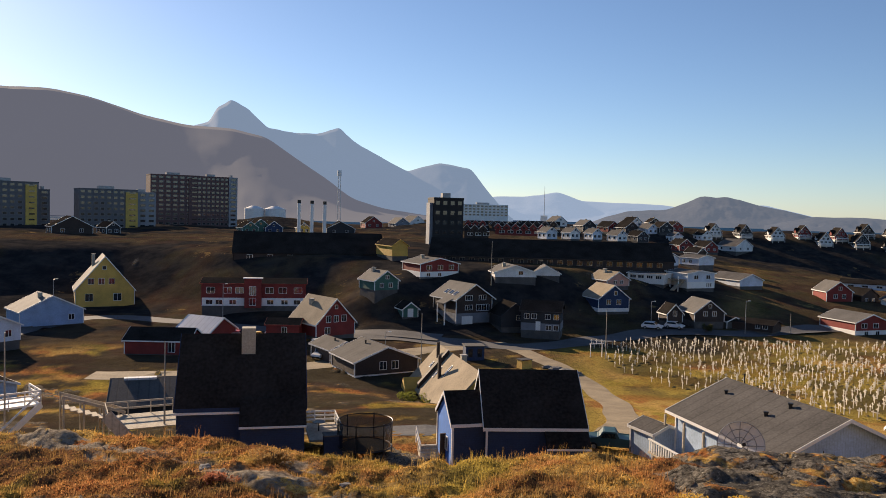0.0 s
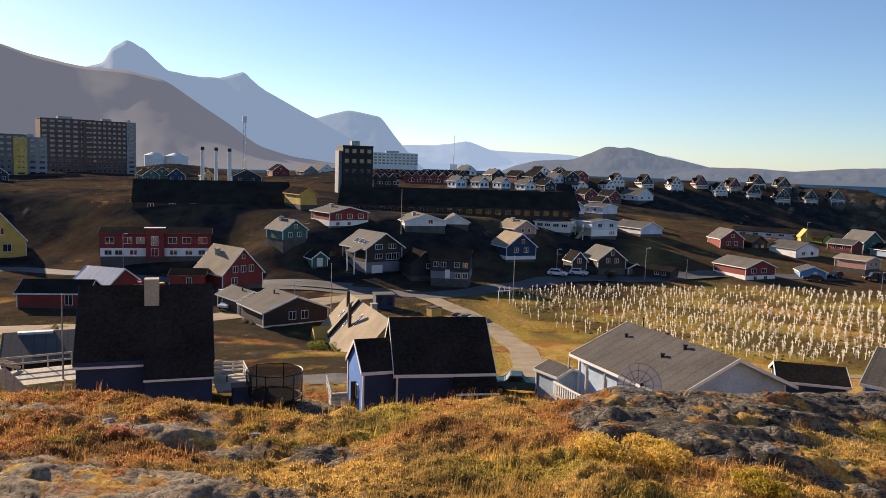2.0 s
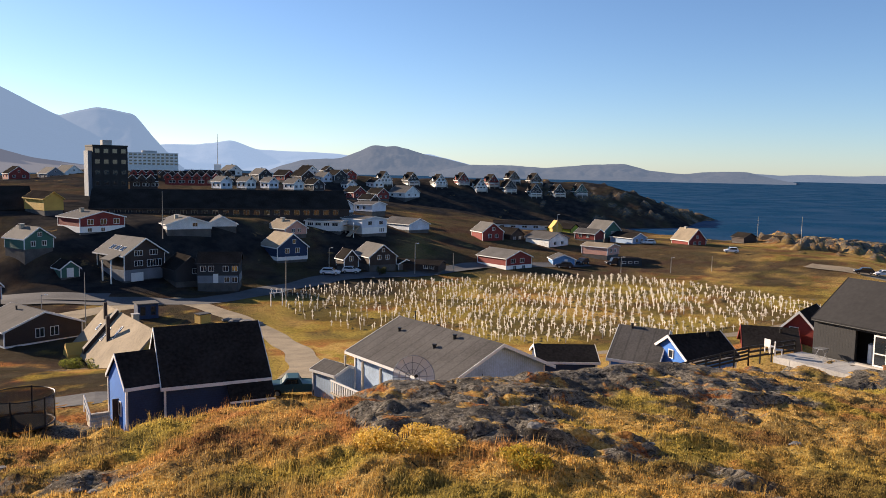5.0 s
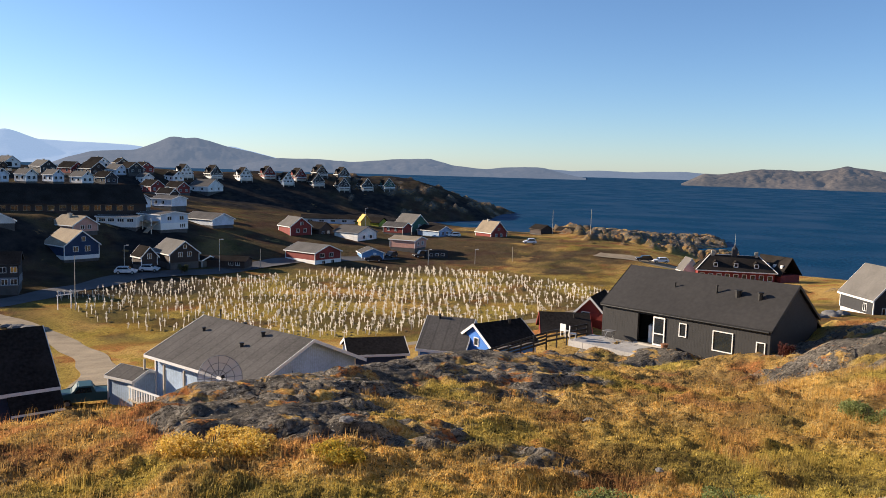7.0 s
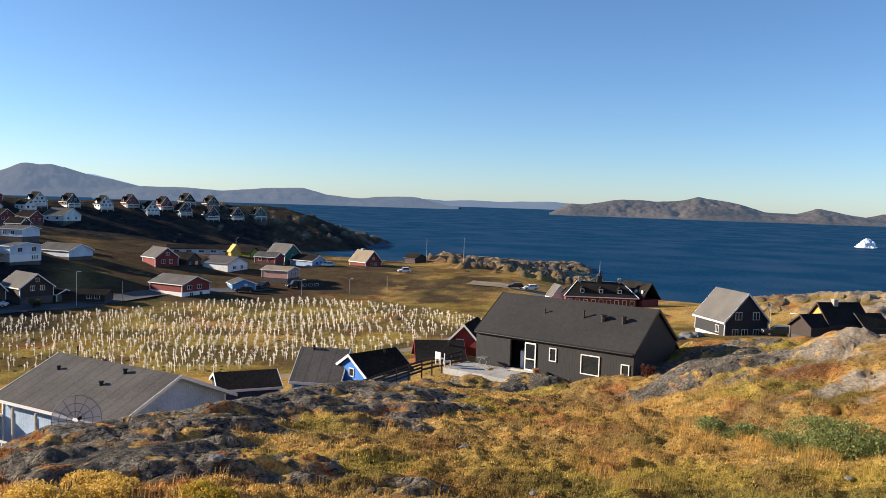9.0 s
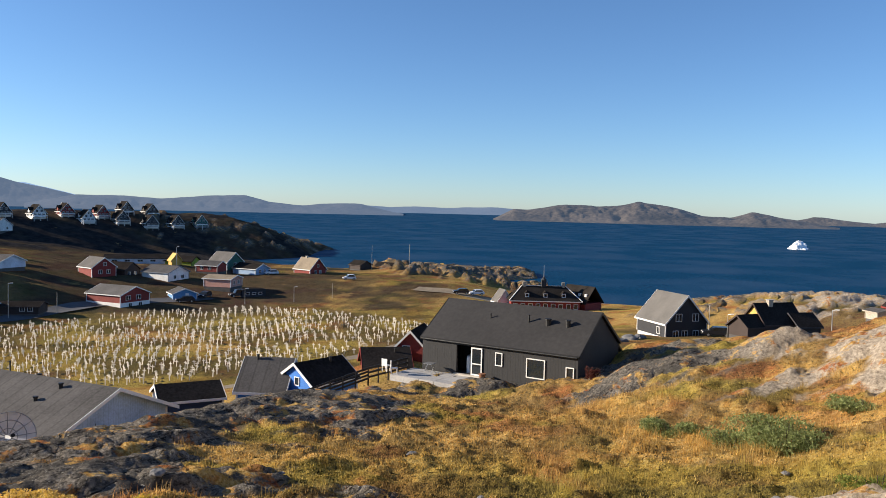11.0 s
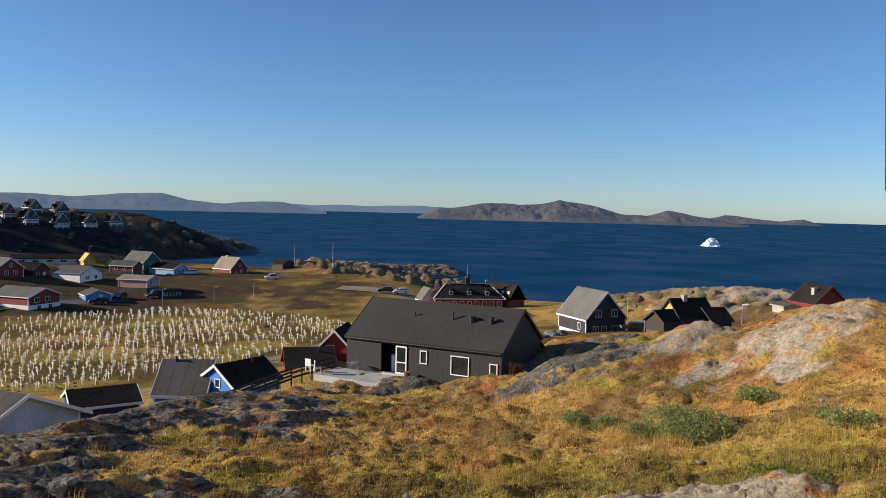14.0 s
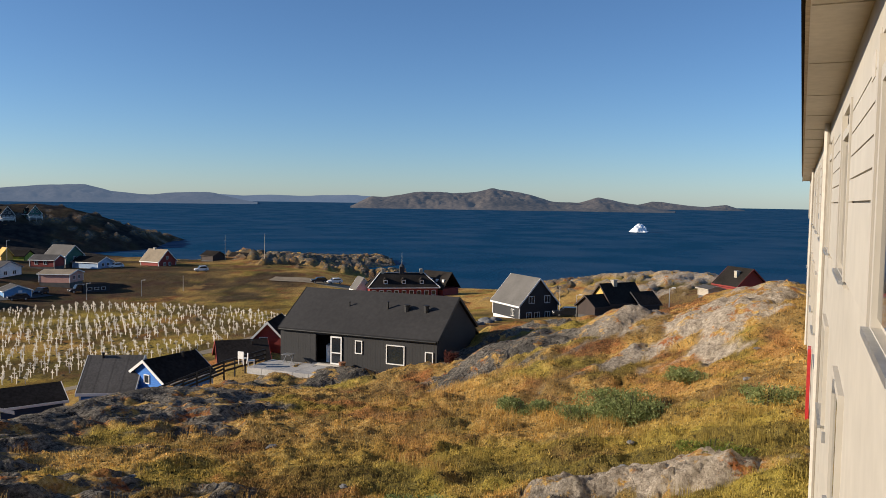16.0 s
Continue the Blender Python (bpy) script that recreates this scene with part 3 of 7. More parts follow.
H4 = hazy_hill_material("hazy_fjord_hill_rock", (0.012, 0.012, 0.013), (0.045, 0.042, 0.04), (0.2, 0.26, 0.36), 0.33)
H5 = hazy_hill_material("hazy_island_rock", (0.02, 0.019, 0.016), (0.13, 0.105, 0.08), (0.16, 0.22, 0.32), 0.15)
H6 = hazy_hill_material("hazy_far_shore_rock", (0.02, 0.02, 0.022), (0.06, 0.058, 0.056), (0.22, 0.3, 0.43), 0.36)
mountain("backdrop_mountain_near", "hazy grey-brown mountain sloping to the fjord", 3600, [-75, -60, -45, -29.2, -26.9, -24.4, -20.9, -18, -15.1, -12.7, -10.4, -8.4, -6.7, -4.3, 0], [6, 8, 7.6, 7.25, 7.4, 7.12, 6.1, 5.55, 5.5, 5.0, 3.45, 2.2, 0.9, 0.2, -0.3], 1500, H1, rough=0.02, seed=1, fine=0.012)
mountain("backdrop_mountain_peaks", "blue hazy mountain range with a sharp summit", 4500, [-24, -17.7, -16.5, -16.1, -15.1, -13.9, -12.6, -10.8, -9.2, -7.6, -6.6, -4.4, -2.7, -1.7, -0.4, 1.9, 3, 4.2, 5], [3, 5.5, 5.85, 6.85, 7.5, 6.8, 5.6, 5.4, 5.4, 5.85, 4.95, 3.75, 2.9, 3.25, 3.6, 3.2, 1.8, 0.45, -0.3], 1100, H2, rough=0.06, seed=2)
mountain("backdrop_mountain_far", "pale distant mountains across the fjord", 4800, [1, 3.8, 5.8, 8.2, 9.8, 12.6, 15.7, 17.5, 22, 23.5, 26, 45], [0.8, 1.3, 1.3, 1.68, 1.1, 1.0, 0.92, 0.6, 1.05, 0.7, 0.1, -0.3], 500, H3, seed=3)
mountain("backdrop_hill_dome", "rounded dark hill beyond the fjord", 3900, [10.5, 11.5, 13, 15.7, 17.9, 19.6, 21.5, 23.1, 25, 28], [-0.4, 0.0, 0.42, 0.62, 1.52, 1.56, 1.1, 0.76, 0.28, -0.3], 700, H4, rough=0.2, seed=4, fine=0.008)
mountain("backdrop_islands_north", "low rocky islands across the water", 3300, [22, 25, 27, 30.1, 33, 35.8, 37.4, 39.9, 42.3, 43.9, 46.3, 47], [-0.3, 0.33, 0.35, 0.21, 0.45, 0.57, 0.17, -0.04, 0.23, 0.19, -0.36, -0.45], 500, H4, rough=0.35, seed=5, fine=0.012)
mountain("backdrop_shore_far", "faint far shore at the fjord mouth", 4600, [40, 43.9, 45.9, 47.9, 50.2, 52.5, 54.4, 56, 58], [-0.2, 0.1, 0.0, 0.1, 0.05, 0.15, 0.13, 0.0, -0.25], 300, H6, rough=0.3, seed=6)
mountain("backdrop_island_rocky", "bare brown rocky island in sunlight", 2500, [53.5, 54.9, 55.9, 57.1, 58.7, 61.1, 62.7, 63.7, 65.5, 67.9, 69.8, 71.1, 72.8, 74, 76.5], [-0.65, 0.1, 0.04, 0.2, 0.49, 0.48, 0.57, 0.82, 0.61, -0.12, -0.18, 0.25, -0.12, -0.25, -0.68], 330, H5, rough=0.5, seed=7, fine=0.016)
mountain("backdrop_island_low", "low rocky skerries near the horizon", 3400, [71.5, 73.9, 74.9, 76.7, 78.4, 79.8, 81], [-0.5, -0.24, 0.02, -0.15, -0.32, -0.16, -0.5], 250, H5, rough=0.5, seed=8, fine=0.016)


# ---- houses ----
def face_pose(side, W, L):
    """From (along, out, up) on a side of a house to the house: F, B the gables, Lf, Rt the long sides."""
    return {"F": pose(0, -L / 2, 0), "B": pose(0, L / 2, 0, 0, 0, 180), "Lf": pose(-W / 2, 0, 0, 0, 0, -90), "Rt": pose(W / 2, 0, 0, 0, 0, 90)}[side]


def ring(w, h, f, y0, y1):
    """A rectangular frame of width f round an opening w by h, from depth y0 to y1."""
    bm = bmesh.new()
    vs = [[bm.verts.new((sx * (w / 2 + e), y, sz * (h / 2 + e))) for sx, sz in ((-1, -1), (1, -1), (1, 1), (-1, 1))] for y in (y0, y1) for e in (0, f)]
    a, b, c, d = vs
    for i in range(4):
        j = (i + 1) % 4
        for q in ((a[i], a[j], b[j], b[i]), (c[i], d[i], d[j], c[j]), (b[i], b[j], d[j], d[i]), (a[i], c[i], c[j], a[j])):
            bm.faces.new(q)
    return bm


def add_window(house, side, W, L, u, z, w, h, frame_mat, bars=1, name="window", pane_mat=None):
    """A framed window; u from the middle of the side, z of its middle."""
    m = face_pose(side, W, L) @ Matrix.Translation((u, 0, z))
    f, o = 0.065, 0.07
    win = part(name, ring(w, h, f, -o, 0.02), frame_mat, house, at=m)
    for b in range(bars):
        c = -w / 2 + w * (b + 1) / (bars + 1)
        part("mullion", boxes((c - 0.03, c + 0.03, -o + 0.01, 0.01, -h / 2, h / 2)), frame_mat, win)
    part("pane", boxes((-w / 2, w / 2, -0.02, 0.01, -h / 2, h / 2)), pane_mat or M["glass"], win)
    return win


def add_roof(house, W, L, he, hr, roof_mat, trim_mat, over=0.35, thick=0.16, name="roof"):
    """Two slopes with their thickness, and bargeboards along the gables."""
    s = (hr - he) / (W / 2)
    xo, zo = W / 2 + over, he - over * s
    up = thick / math.cos(math.atan(s))
    r = part(name, prism(bmesh.new(), [(-xo, zo + 0.02), (0, hr + 0.02), (xo, zo + 0.02), (xo, zo + up), (0, hr + up), (-xo, zo + up)], -L / 2 - over, L / 2 + over), roof_mat, house)
    for y in (-L / 2 - over - 0.045, L / 2 + over + 0.005):
        part("bargeboard", prism(bmesh.new(), [(-xo, zo - 0.05), (0, hr - 0.05), (xo, zo - 0.05), (xo, zo + up + 0.02), (0, hr + up + 0.02), (-xo, zo + up + 0.02)], y, y + 0.04), trim_mat, house)
    for x in (-xo - 0.03, xo + 0.002):
        part("gutter", boxes((x, x + 0.03, -L / 2 - over, L / 2 + over, zo - 0.02, zo + up + 0.01)), trim_mat, house)
    return r


def house(label, az, d, z, turn, W, L, he, hr, wall, roof, trim="white", wins=(), chimneys=(), base=0.35, base_mat="foundation", low=None, low_h=0.0,
          doors=(), sink=2.5, over=0.35, name="house", frames="white", group="", vents=()):
    h = thing(name, spot(az, d, z, turn), label, "house", group)
    part("wall", prism(bmesh.new(), [(-W / 2, base), (W / 2, base), (W / 2, he), (0, hr), (-W / 2, he)], -L / 2, L / 2), M[wall], h)
    part("foundation", boxes((-W / 2 + 0.06, W / 2 - 0.06, -L / 2 + 0.06, L / 2 - 0.06, -sink, base)), M[base_mat], h)
    if low:
        part("lower_wall", boxes((-W / 2 - 0.05, W / 2 + 0.05, -L / 2 - 0.05, L / 2 + 0.05, base - 0.05, low_h)), M[low], h, "painted lower storey wall")
    add_roof(h, W, L, he, hr, M[roof], M[trim], over)
    for y in (-1, 1):
        for x in (-1, 1):
            part("corner_board", boxes((x * W / 2 - 0.07, x * W / 2 + 0.07, y * L / 2 - 0.07, y * L / 2 + 0.07, base, he - 0.1)), M[trim], h)
    for side, u, zz, w, hh, *bars in wins:
        add_window(h, side, W + (0.1 if low and zz < low_h else 0), L + (0.1 if low and zz < low_h else 0), u, zz, w, hh, M[frames], bars[0] if bars else 1)
    for side, u, w, hh, dm in doors:
        m = face_pose(side, W + (0.1 if low else 0), L + (0.1 if low else 0)) @ Matrix.Translation((u, 0, base))
        dr = part("door", boxes((-w / 2, w / 2, -0.06, 0.01, 0, hh)), M[dm], h, at=m)
        part("handle", boxes((w / 2 - 0.18, w / 2 - 0.06, -0.1, -0.05, 0.95, 1.0)), M["steel"], dr)
    for cx, cy, top in chimneys:
        bottom = hr - abs(cx) * (hr - he) / (W / 2) - 0.4
        c = part("chimney", boxes((cx - 0.35, cx + 0.35, cy - 0.35, cy + 0.35, bottom, hr + top)), M["brick"], h)
        part("chimney_cap", boxes((cx - 0.42, cx + 0.42, cy - 0.42, cy + 0.42, hr + top, hr + top + 0.1)), M["concrete"], c)
    for cx, cy, hh, rr in vents:
        bottom = hr - abs(cx) * (hr - he) / (W / 2)
        v = part("roof_vent", rods(((cx, cy, bottom - 0.1), (cx, cy, bottom + hh), rr)), M["blackmetal"], h)
        part("vent_cap", rods(((cx, cy, bottom + hh), (cx, cy, bottom + hh + 0.1), rr * 1.35)), M["blackmetal"], v)
    return h


def skylights(h, W, he, hr, side, spots_):
    s = (hr - he) / (W / 2)
    for y, f, w, l in spots_:
        x = side * W / 2 * f
        zc = hr - abs(x) * s + 0.16 * math.hypot(1, s) + 0.01
        m = Matrix.Translation((x, y, zc)) @ Matrix.Rotation(math.atan(s) * side, 4, "Y")
        k = part("skylight", boxes((-l / 2, l / 2, -w / 2, w / 2, -0.02, 0.07)), M["white"], h, at=m)
        part("pane", boxes((-l / 2 + 0.07, l / 2 - 0.07, -w / 2 + 0.07, w / 2 - 0.07, 0.07, 0.085)), M["glass"], k)


def row(side, us, z, w, h, bars=1):
    return [(side, u, z, w, h, bars) for u in us]


# the left of the town
house("yellow wooden house with white trim and a pale roof edge", -23.2, 204, 6.2, 3, 12.6, 12, 4.2, 11.8, "yellow", "rooflight",
      wins=row("F", (-3.0, -0.8, 1.4), 6.2, 1.2, 1.3) + row("F", (-3.4, 2.6), 2.5, 1.6, 1.6) + [("F", -0.2, 9.3, 0.8, 0.8, 0)], chimneys=[(-2.2, 2, 0.2)])
house("blue wooden house with a weathered pale roof", -26.7, 173.6, 6.2, 16, 11.5, 9, 3.2, 6.0, "skyblue", "rooflight", wins=row("F", (3.5,), 1.8, 1.0, 1.0), chimneys=[(-1.2, -1, 0.4)])
house("pale grey wooden house at the foot of the slope", -30.4, 145.6, 7.6, 30, 8, 9, 2.8, 4.6, "bluewhite", "rooflight", wins=row("F", (-2, 2), 1.6, 1.0, 1.0))
hr_ = house("long red terraced house with a white lower storey", -13.3, 176.4, 9, 86, 8, 21.5, 5.0, 5.8, "red", "roofblack", trim="red", low="white", low_h=2.0,
            wins=row("Lf", (-8.9, -5.5, -3.0, 3.2, 6.0, 9.2), 3.6, 1.6, 1.2) + row("Lf", (-9.2, -7.2, -4.4, 3.4, 6.4, 9.0), 1.1, 1.3, 0.9), doors=[("Lf", -0.6, 1.0, 1.4, "white")])
part("porch", boxes((-5.2, -4.05, -1.6, 1.9, 0, 6.2)), M["red"], hr_, "tall red stairwell")
part("porch_roof", boxes((-5.5, -3.9, -1.9, 2.2, 6.2, 6.35)), M["white"], hr_)
add_window(hr_, "Lf", 10.4, 16, -0.2, 3.6, 1.3, 1.8, M["white"], 2)
add_window(hr_, "Lf", 10.4, 16, -0.2, 1.3, 1.3, 1.5, M["white"], 1)
house("red wooden house with a tan roof and white trim", -8.6, 144.2, 7.6, 32, 8.0, 9, 2.6, 6.7, "red", "rooftan",
      wins=row("F", (-1.5, 0.1, 1.7), 3.3, 0.9, 1.1) + [("F", -1.7, 1.3, 1.0, 1.1, 1), ("F", 0.1, 5.4, 0.5, 0.6, 0)], chimneys=[(-1.3, 1.5, -0.4)])
house("low red outbuilding beside the red house", -11.2, 141.4, 7.6, 80, 5, 5.5, 2.4, 3.2, "red", "roofblack", trim="red", wins=[("Lf", 0.3, 1.5, 0.8, 1.0, 1)])
house("low red house with a pale roof and white trim", -19.4, 135.8, 6.2, 72, 7, 10, 2.5, 4.0, "red", "roofblack", wins=[("Lf", 2.4, 1.5, 1.0, 1.5, 1)])
house("red house with a pale sheet roof", -16.6, 141.4, 6.2, 50, 7, 7, 2.9, 5.0, "red", "roofwhite", wins=[("Lf", 0, 1.5, 1.0, 1.2, 1)])
gar = house("dark garage with a low bluish felt roof", -20.21, 88, 7.70, 88, 11.0, 7.4, 2.5, 4.2, "charcoal", "roofgrey", trim="blackmetal", over=0.2, sink=4)
part("roof_hatch", boxes((-0.6, 0.2, -0.6, 2.6, 4.1, 4.4)), M["roofwhite"], gar, "pale sheet roof hatch")
house("dark wooden house with a grey roof and white windows", -4.8, 117.6, 6.2, 24, 10.0, 9, 2.4, 4.3, "brown", "roofgrey", base=0.55, base_mat="white",
      wins=row("F", (-0.6, 1.3), 1.7, 1.0, 1.1), vents=[(-1, 1, 0.6, 0.12)])
house("dark wooden wing with a grey roof", -7.6, 126.5, 6.2, 26, 5.2, 7, 2.3, 3.4, "brown", "roofgrey", wins=[("F", 0.4, 1.5, 0.7, 0.8, 0)], vents=[(-0.6, -1, 0.5, 0.12)])
y1 = house("long yellow wooden house with a steep tan felt roof", 1.3, 101.4, 4.4, 15.9, 8.6, 19.4, 2.2, 6.9, "ochre", "rooftan", trim="rooftan", over=0.3, sink=3, wins=row("Lf", (-6.5, -2.0, 3.0), 1.3, 0.9, 0.9), chimneys=[(0.3, -1.5, 0.7)])
skylights(y1, 8.6, 2.2, 6.9, -1, [(6.2, 0.45, 0.5, 1.0), (2.2, 0.5, 0.45, 1.9), (-0.8, 0.36, 0.45, 1.9)])
for x, y, t in ((-1.0, 6.6, 8.0), (-2.4, 0.2, 7.4)):
    part("flue", boxes((x - 0.2, x + 0.2, y - 0.2, y + 0.2, 3.6, t)), M["brown"], y1, "slim dark flue pipe")
part("roof_monitor", prism(bmesh.new(), [(-4.4, 2.3), (-0.3, 6.8), (-0.3, 7.5), (-4.4, 3.0)], 3.4, 4.2), M["brown"], y1, "dark raised roof strip")
part("porch", prism(bmesh.new(), [(-1.2, -2), (1.2, -2), (1.2, 2.2), (0, 3.5), (-1.2, 2.2)], -1.6, 1.2), M["ochre"], y1, "small gabled yellow porch", at=pose(-4.4, 5.6, 0, 0, 0, -90))
part("outside_stair", beams(((-5.6, 9.2, 1.6), (-8.2, 10.6, 0.2), 0.9, 0.12)), M["palewood"], y1, "bleached timber outside stair")
br = house("dark brown three-storey house with a pale roof and white windows", 1.5, 161.0, 8.02, 32, 8.4, 9, 5.2, 7.9, "brown", "rooflight",
           wins=row("F", (-1.3, 1.9), 5.3, 1.6, 0.9, 2) + row("F", (-1.3,), 3.4, 1.6, 0.9, 2) + row("F", (2.0,), 3.3, 3.0, 1.2, 4), low="grey", low_h=2.3, over=0.6)
part("garage_door", boxes((-2.9, -0.4, -4.62, -4.5, 0.1, 1.7)), M["white"], br, "white garage door")
skylights(br, 8.4, 5.2, 7.9, -1, [(-2.4, 0.75, 1.0, 1.3), (-0.6, 0.72, 1.0, 1.3), (1.3, 0.7, 1.0, 1.3)])
part("porch_roof", prism(bmesh.new(), [(-6.6, 4.2), (-4.2, 5.2), (-4.2, 5.35), (-6.6, 4.35)], -3.8, -0.5), M["rooflight"], br)
for yy in (-3.6, -0.8):
    part("post", boxes((-6.4, -6.2, yy - 0.1, yy + 0.1, 0, 4.3)), M["white"], br)
part("balcony", boxes((4.3, 6.8, -3, 2, 2.2, 2.35)), M["wood"], br)
for yy in (-2.9, -0.5, 1.9):
    part("post", boxes((6.5, 6.65, yy - 0.07, yy + 0.07, -2, 3.2)), M["wood"], br)
house("grey wooden house with white windows", 7.3, 154.0, 7.88, 84, 7, 7.4, 4.0, 5.6, "charcoal", "roofblack", trim="charcoal",
      wins=row("Lf", (-2.6, -1.2, 1.4, 3.0), 3.0, 0.9, 0.9) + row("Lf", (1.6, 3.0), 0.95, 0.9, 0.9), low="grey", low_h=1.7, doors=[("Lf", -0.4, 0.9, 1.7, "white")])
house("grey wooden house with a steep gable", 4.9, 156.8, 7.88, 20, 5.6, 7, 2.6, 4.9, "charcoal", "roofblack", trim="charcoal", wins=[("F", 0.8, 2.2, 0.9, 0.9, 1)])
house("navy blue house with a tan roof and a white base", 11.7, 180.6, 9, 28, 7.4, 8, 3.2, 6.0, "navy", "rooftan", trim="white", wins=row("F", (-1.3, 1.2), 2.4, 1.0, 1.0) + [("F", 0.4, 4.4, 0.7, 0.8, 0)], low="white", low_h=1.1)
house("black wooden house with white bargeboards", 18.2, 179.2, 8.16, 26, 6.6, 8, 2.2, 4.7, "brown", "rooflight", wins=row("F", (-0.9, 1.1), 2.0, 0.8, 0.9) + [("F", 0.1, 3.6, 0.6, 0.7, 0)])
house("small black gabled wing with white trim", 16.2, 175.0, 7.88, 26, 3.4, 4, 2.2, 4.0, "brown", "roofblack", wins=[("F", 0, 2.2, 0.8, 1.0, 1)])
house("low dark shed with a sloping roof", 21.7, 179.2, 6.76, 70, 5, 9, 1.8, 2.5, "brown", "roofblack", trim="brown", wins=row("Lf", (1.5, 3.0), 1.3, 0.9, 0.7))
house("small shed with a pale front wall", 19.9, 180.6, 6.76, 40, 4, 5, 1.8, 2.6, "rooflight", "roofblack", trim="white")
house("green wooden cottage with white trim", -4.6, 166.6, 13.48, 30, 5.6, 6.5, 2.3, 4.2, "green", "rooflight", wins=row("F", (-1.1, 1.0), 1.3, 0.8, 0.9) + [("F", 0.2, 3.0, 0.7, 0.7, 1)], chimneys=[(-0.6, 1.2, 0.5)])
house("small green hut with a white door", -2.5, 159.6, 8.72, 20, 3.2, 4, 2.0, 3.2, "green", "roofblack", doors=[("F", 0, 1.2, 1.7, "white")])
house("red house with a white lower storey", -0.9, 180.6, 15.44, 28, 9.6, 9, 3.2, 4.4, "red", "roofgrey", low="white", low_h=1.5, wins=row("F", (-2.6, 0.2, 3.0), 2.4, 1.2, 1.0) + row("F", (-2.8, 0), 0.8, 0.8, 0.7), chimneys=[(-1.5, 1, 0.5)])
house("white house with a shallow grey roof", 4.9, 182.0, 15.72, 16, 9.5, 9, 1.4, 2.9, "whiteboards", "rooflight", wins=[("F", 1.2, 1.3, 1.0, 0.8, 1)], chimneys=[(-1.8, -1, 0.3)])
house("white hut with a bright gable", 7.4, 186.2, 15.86, 5, 6.2, 6, 0.9, 2.5, "whiteboards", "rooflight")
house("salmon house with a grey roof", 11.9, 193.0, 13.5, 38, 6.4, 7, 1.8, 3.6, "pink", "rooftan", wins=row("F", (-0.8, 1.0), 1.3, 0.8, 0.8), chimneys=[(-0.8, 0.5, 0.5)])
house("long white flat-roofed house with a row of windows", 14.7, 203.0, 13.62, 72, 6, 9, 2.7, 2.9, "whiteboards", "roofgrey", wins=row("Lf", (-3.2, -1.2, 1.0, 3.2), 2.0, 1.4, 0.7, 2))
ws = house("white house with a pale blue upper wall", 17.4, 205.8, 12.92, 40, 8.2, 8, 3.9, 4.5, "bluewhite", "roofgrey", low="white", low_h=1.9, wins=row("F", (-1.5, 2.2), 3.0, 1.2, 0.9) + row("F", (1.8, 2.4, 3.0), 1.1, 0.3, 0.9, 0))
part("stair", beams(((-4.6, -3.0, 2.3), (-9.0, -4.5, 0.0), 1.1, 0.18)), M["wood"], ws, "bare timber outside stair")
part("balcony", boxes((-6.6, -4.15, -3.6, 2.5, 2.25, 2.4)), M["wood"], ws)
for yy in (-3.5, -0.5, 2.4):
    part("post", boxes((-6.5, -6.35, yy - 0.07, yy + 0.07, -1, 3.3)), M["white"], ws)
house("pale blue house with white windows", 15.3, 226.8, 16.84, 55, 6.5, 8, 2.4, 3.7, "bluewhite", "roofgrey", wins=row("Lf", (-2.5, 0, 2.5), 1.4, 0.9, 0.9))
house("pale blue house with a flat roof", 17.8, 243.6, 16.42, 50, 6.5, 7, 2.4, 3.2, "bluewhite", "roofgrey", wins=row("Lf", (-2, 0.5), 1.4, 0.9, 0.9))
house("low grey-roofed house with a pale gable", 20.4, 224.0, 12.64, 42, 7.5, 11, 1.9, 3.4, "bluewhite", "roofgrey")

# the town beyond
house("long dark school building with a wooden window band", 7.6, 213, 13.5, 93, 18, 62, 5.6, 9.8, "brown", "roofblack", trim="brown", wins=row("Lf", [-27.5 + 2.5 * i for i in range(23)], 4.6, 1.3, 1.1), low="brown", low_h=3.2, frames="wood")
house("long black-roofed wing of the school", -9.63, 214, 15.2, 92, 16, 38, 3.6, 8.6, "brown", "roofblack", trim="roofblack", wins=row("Lf", [-15 + 5 * i for i in range(7)], 2.6, 1.3, 1.0), sink=4)
house("sunlit ochre gable building", -3.70, 203, 18.6, 24, 4.2, 10, 3.0, 4.4, "ochre", "roofblack", trim="ochre", sink=4)


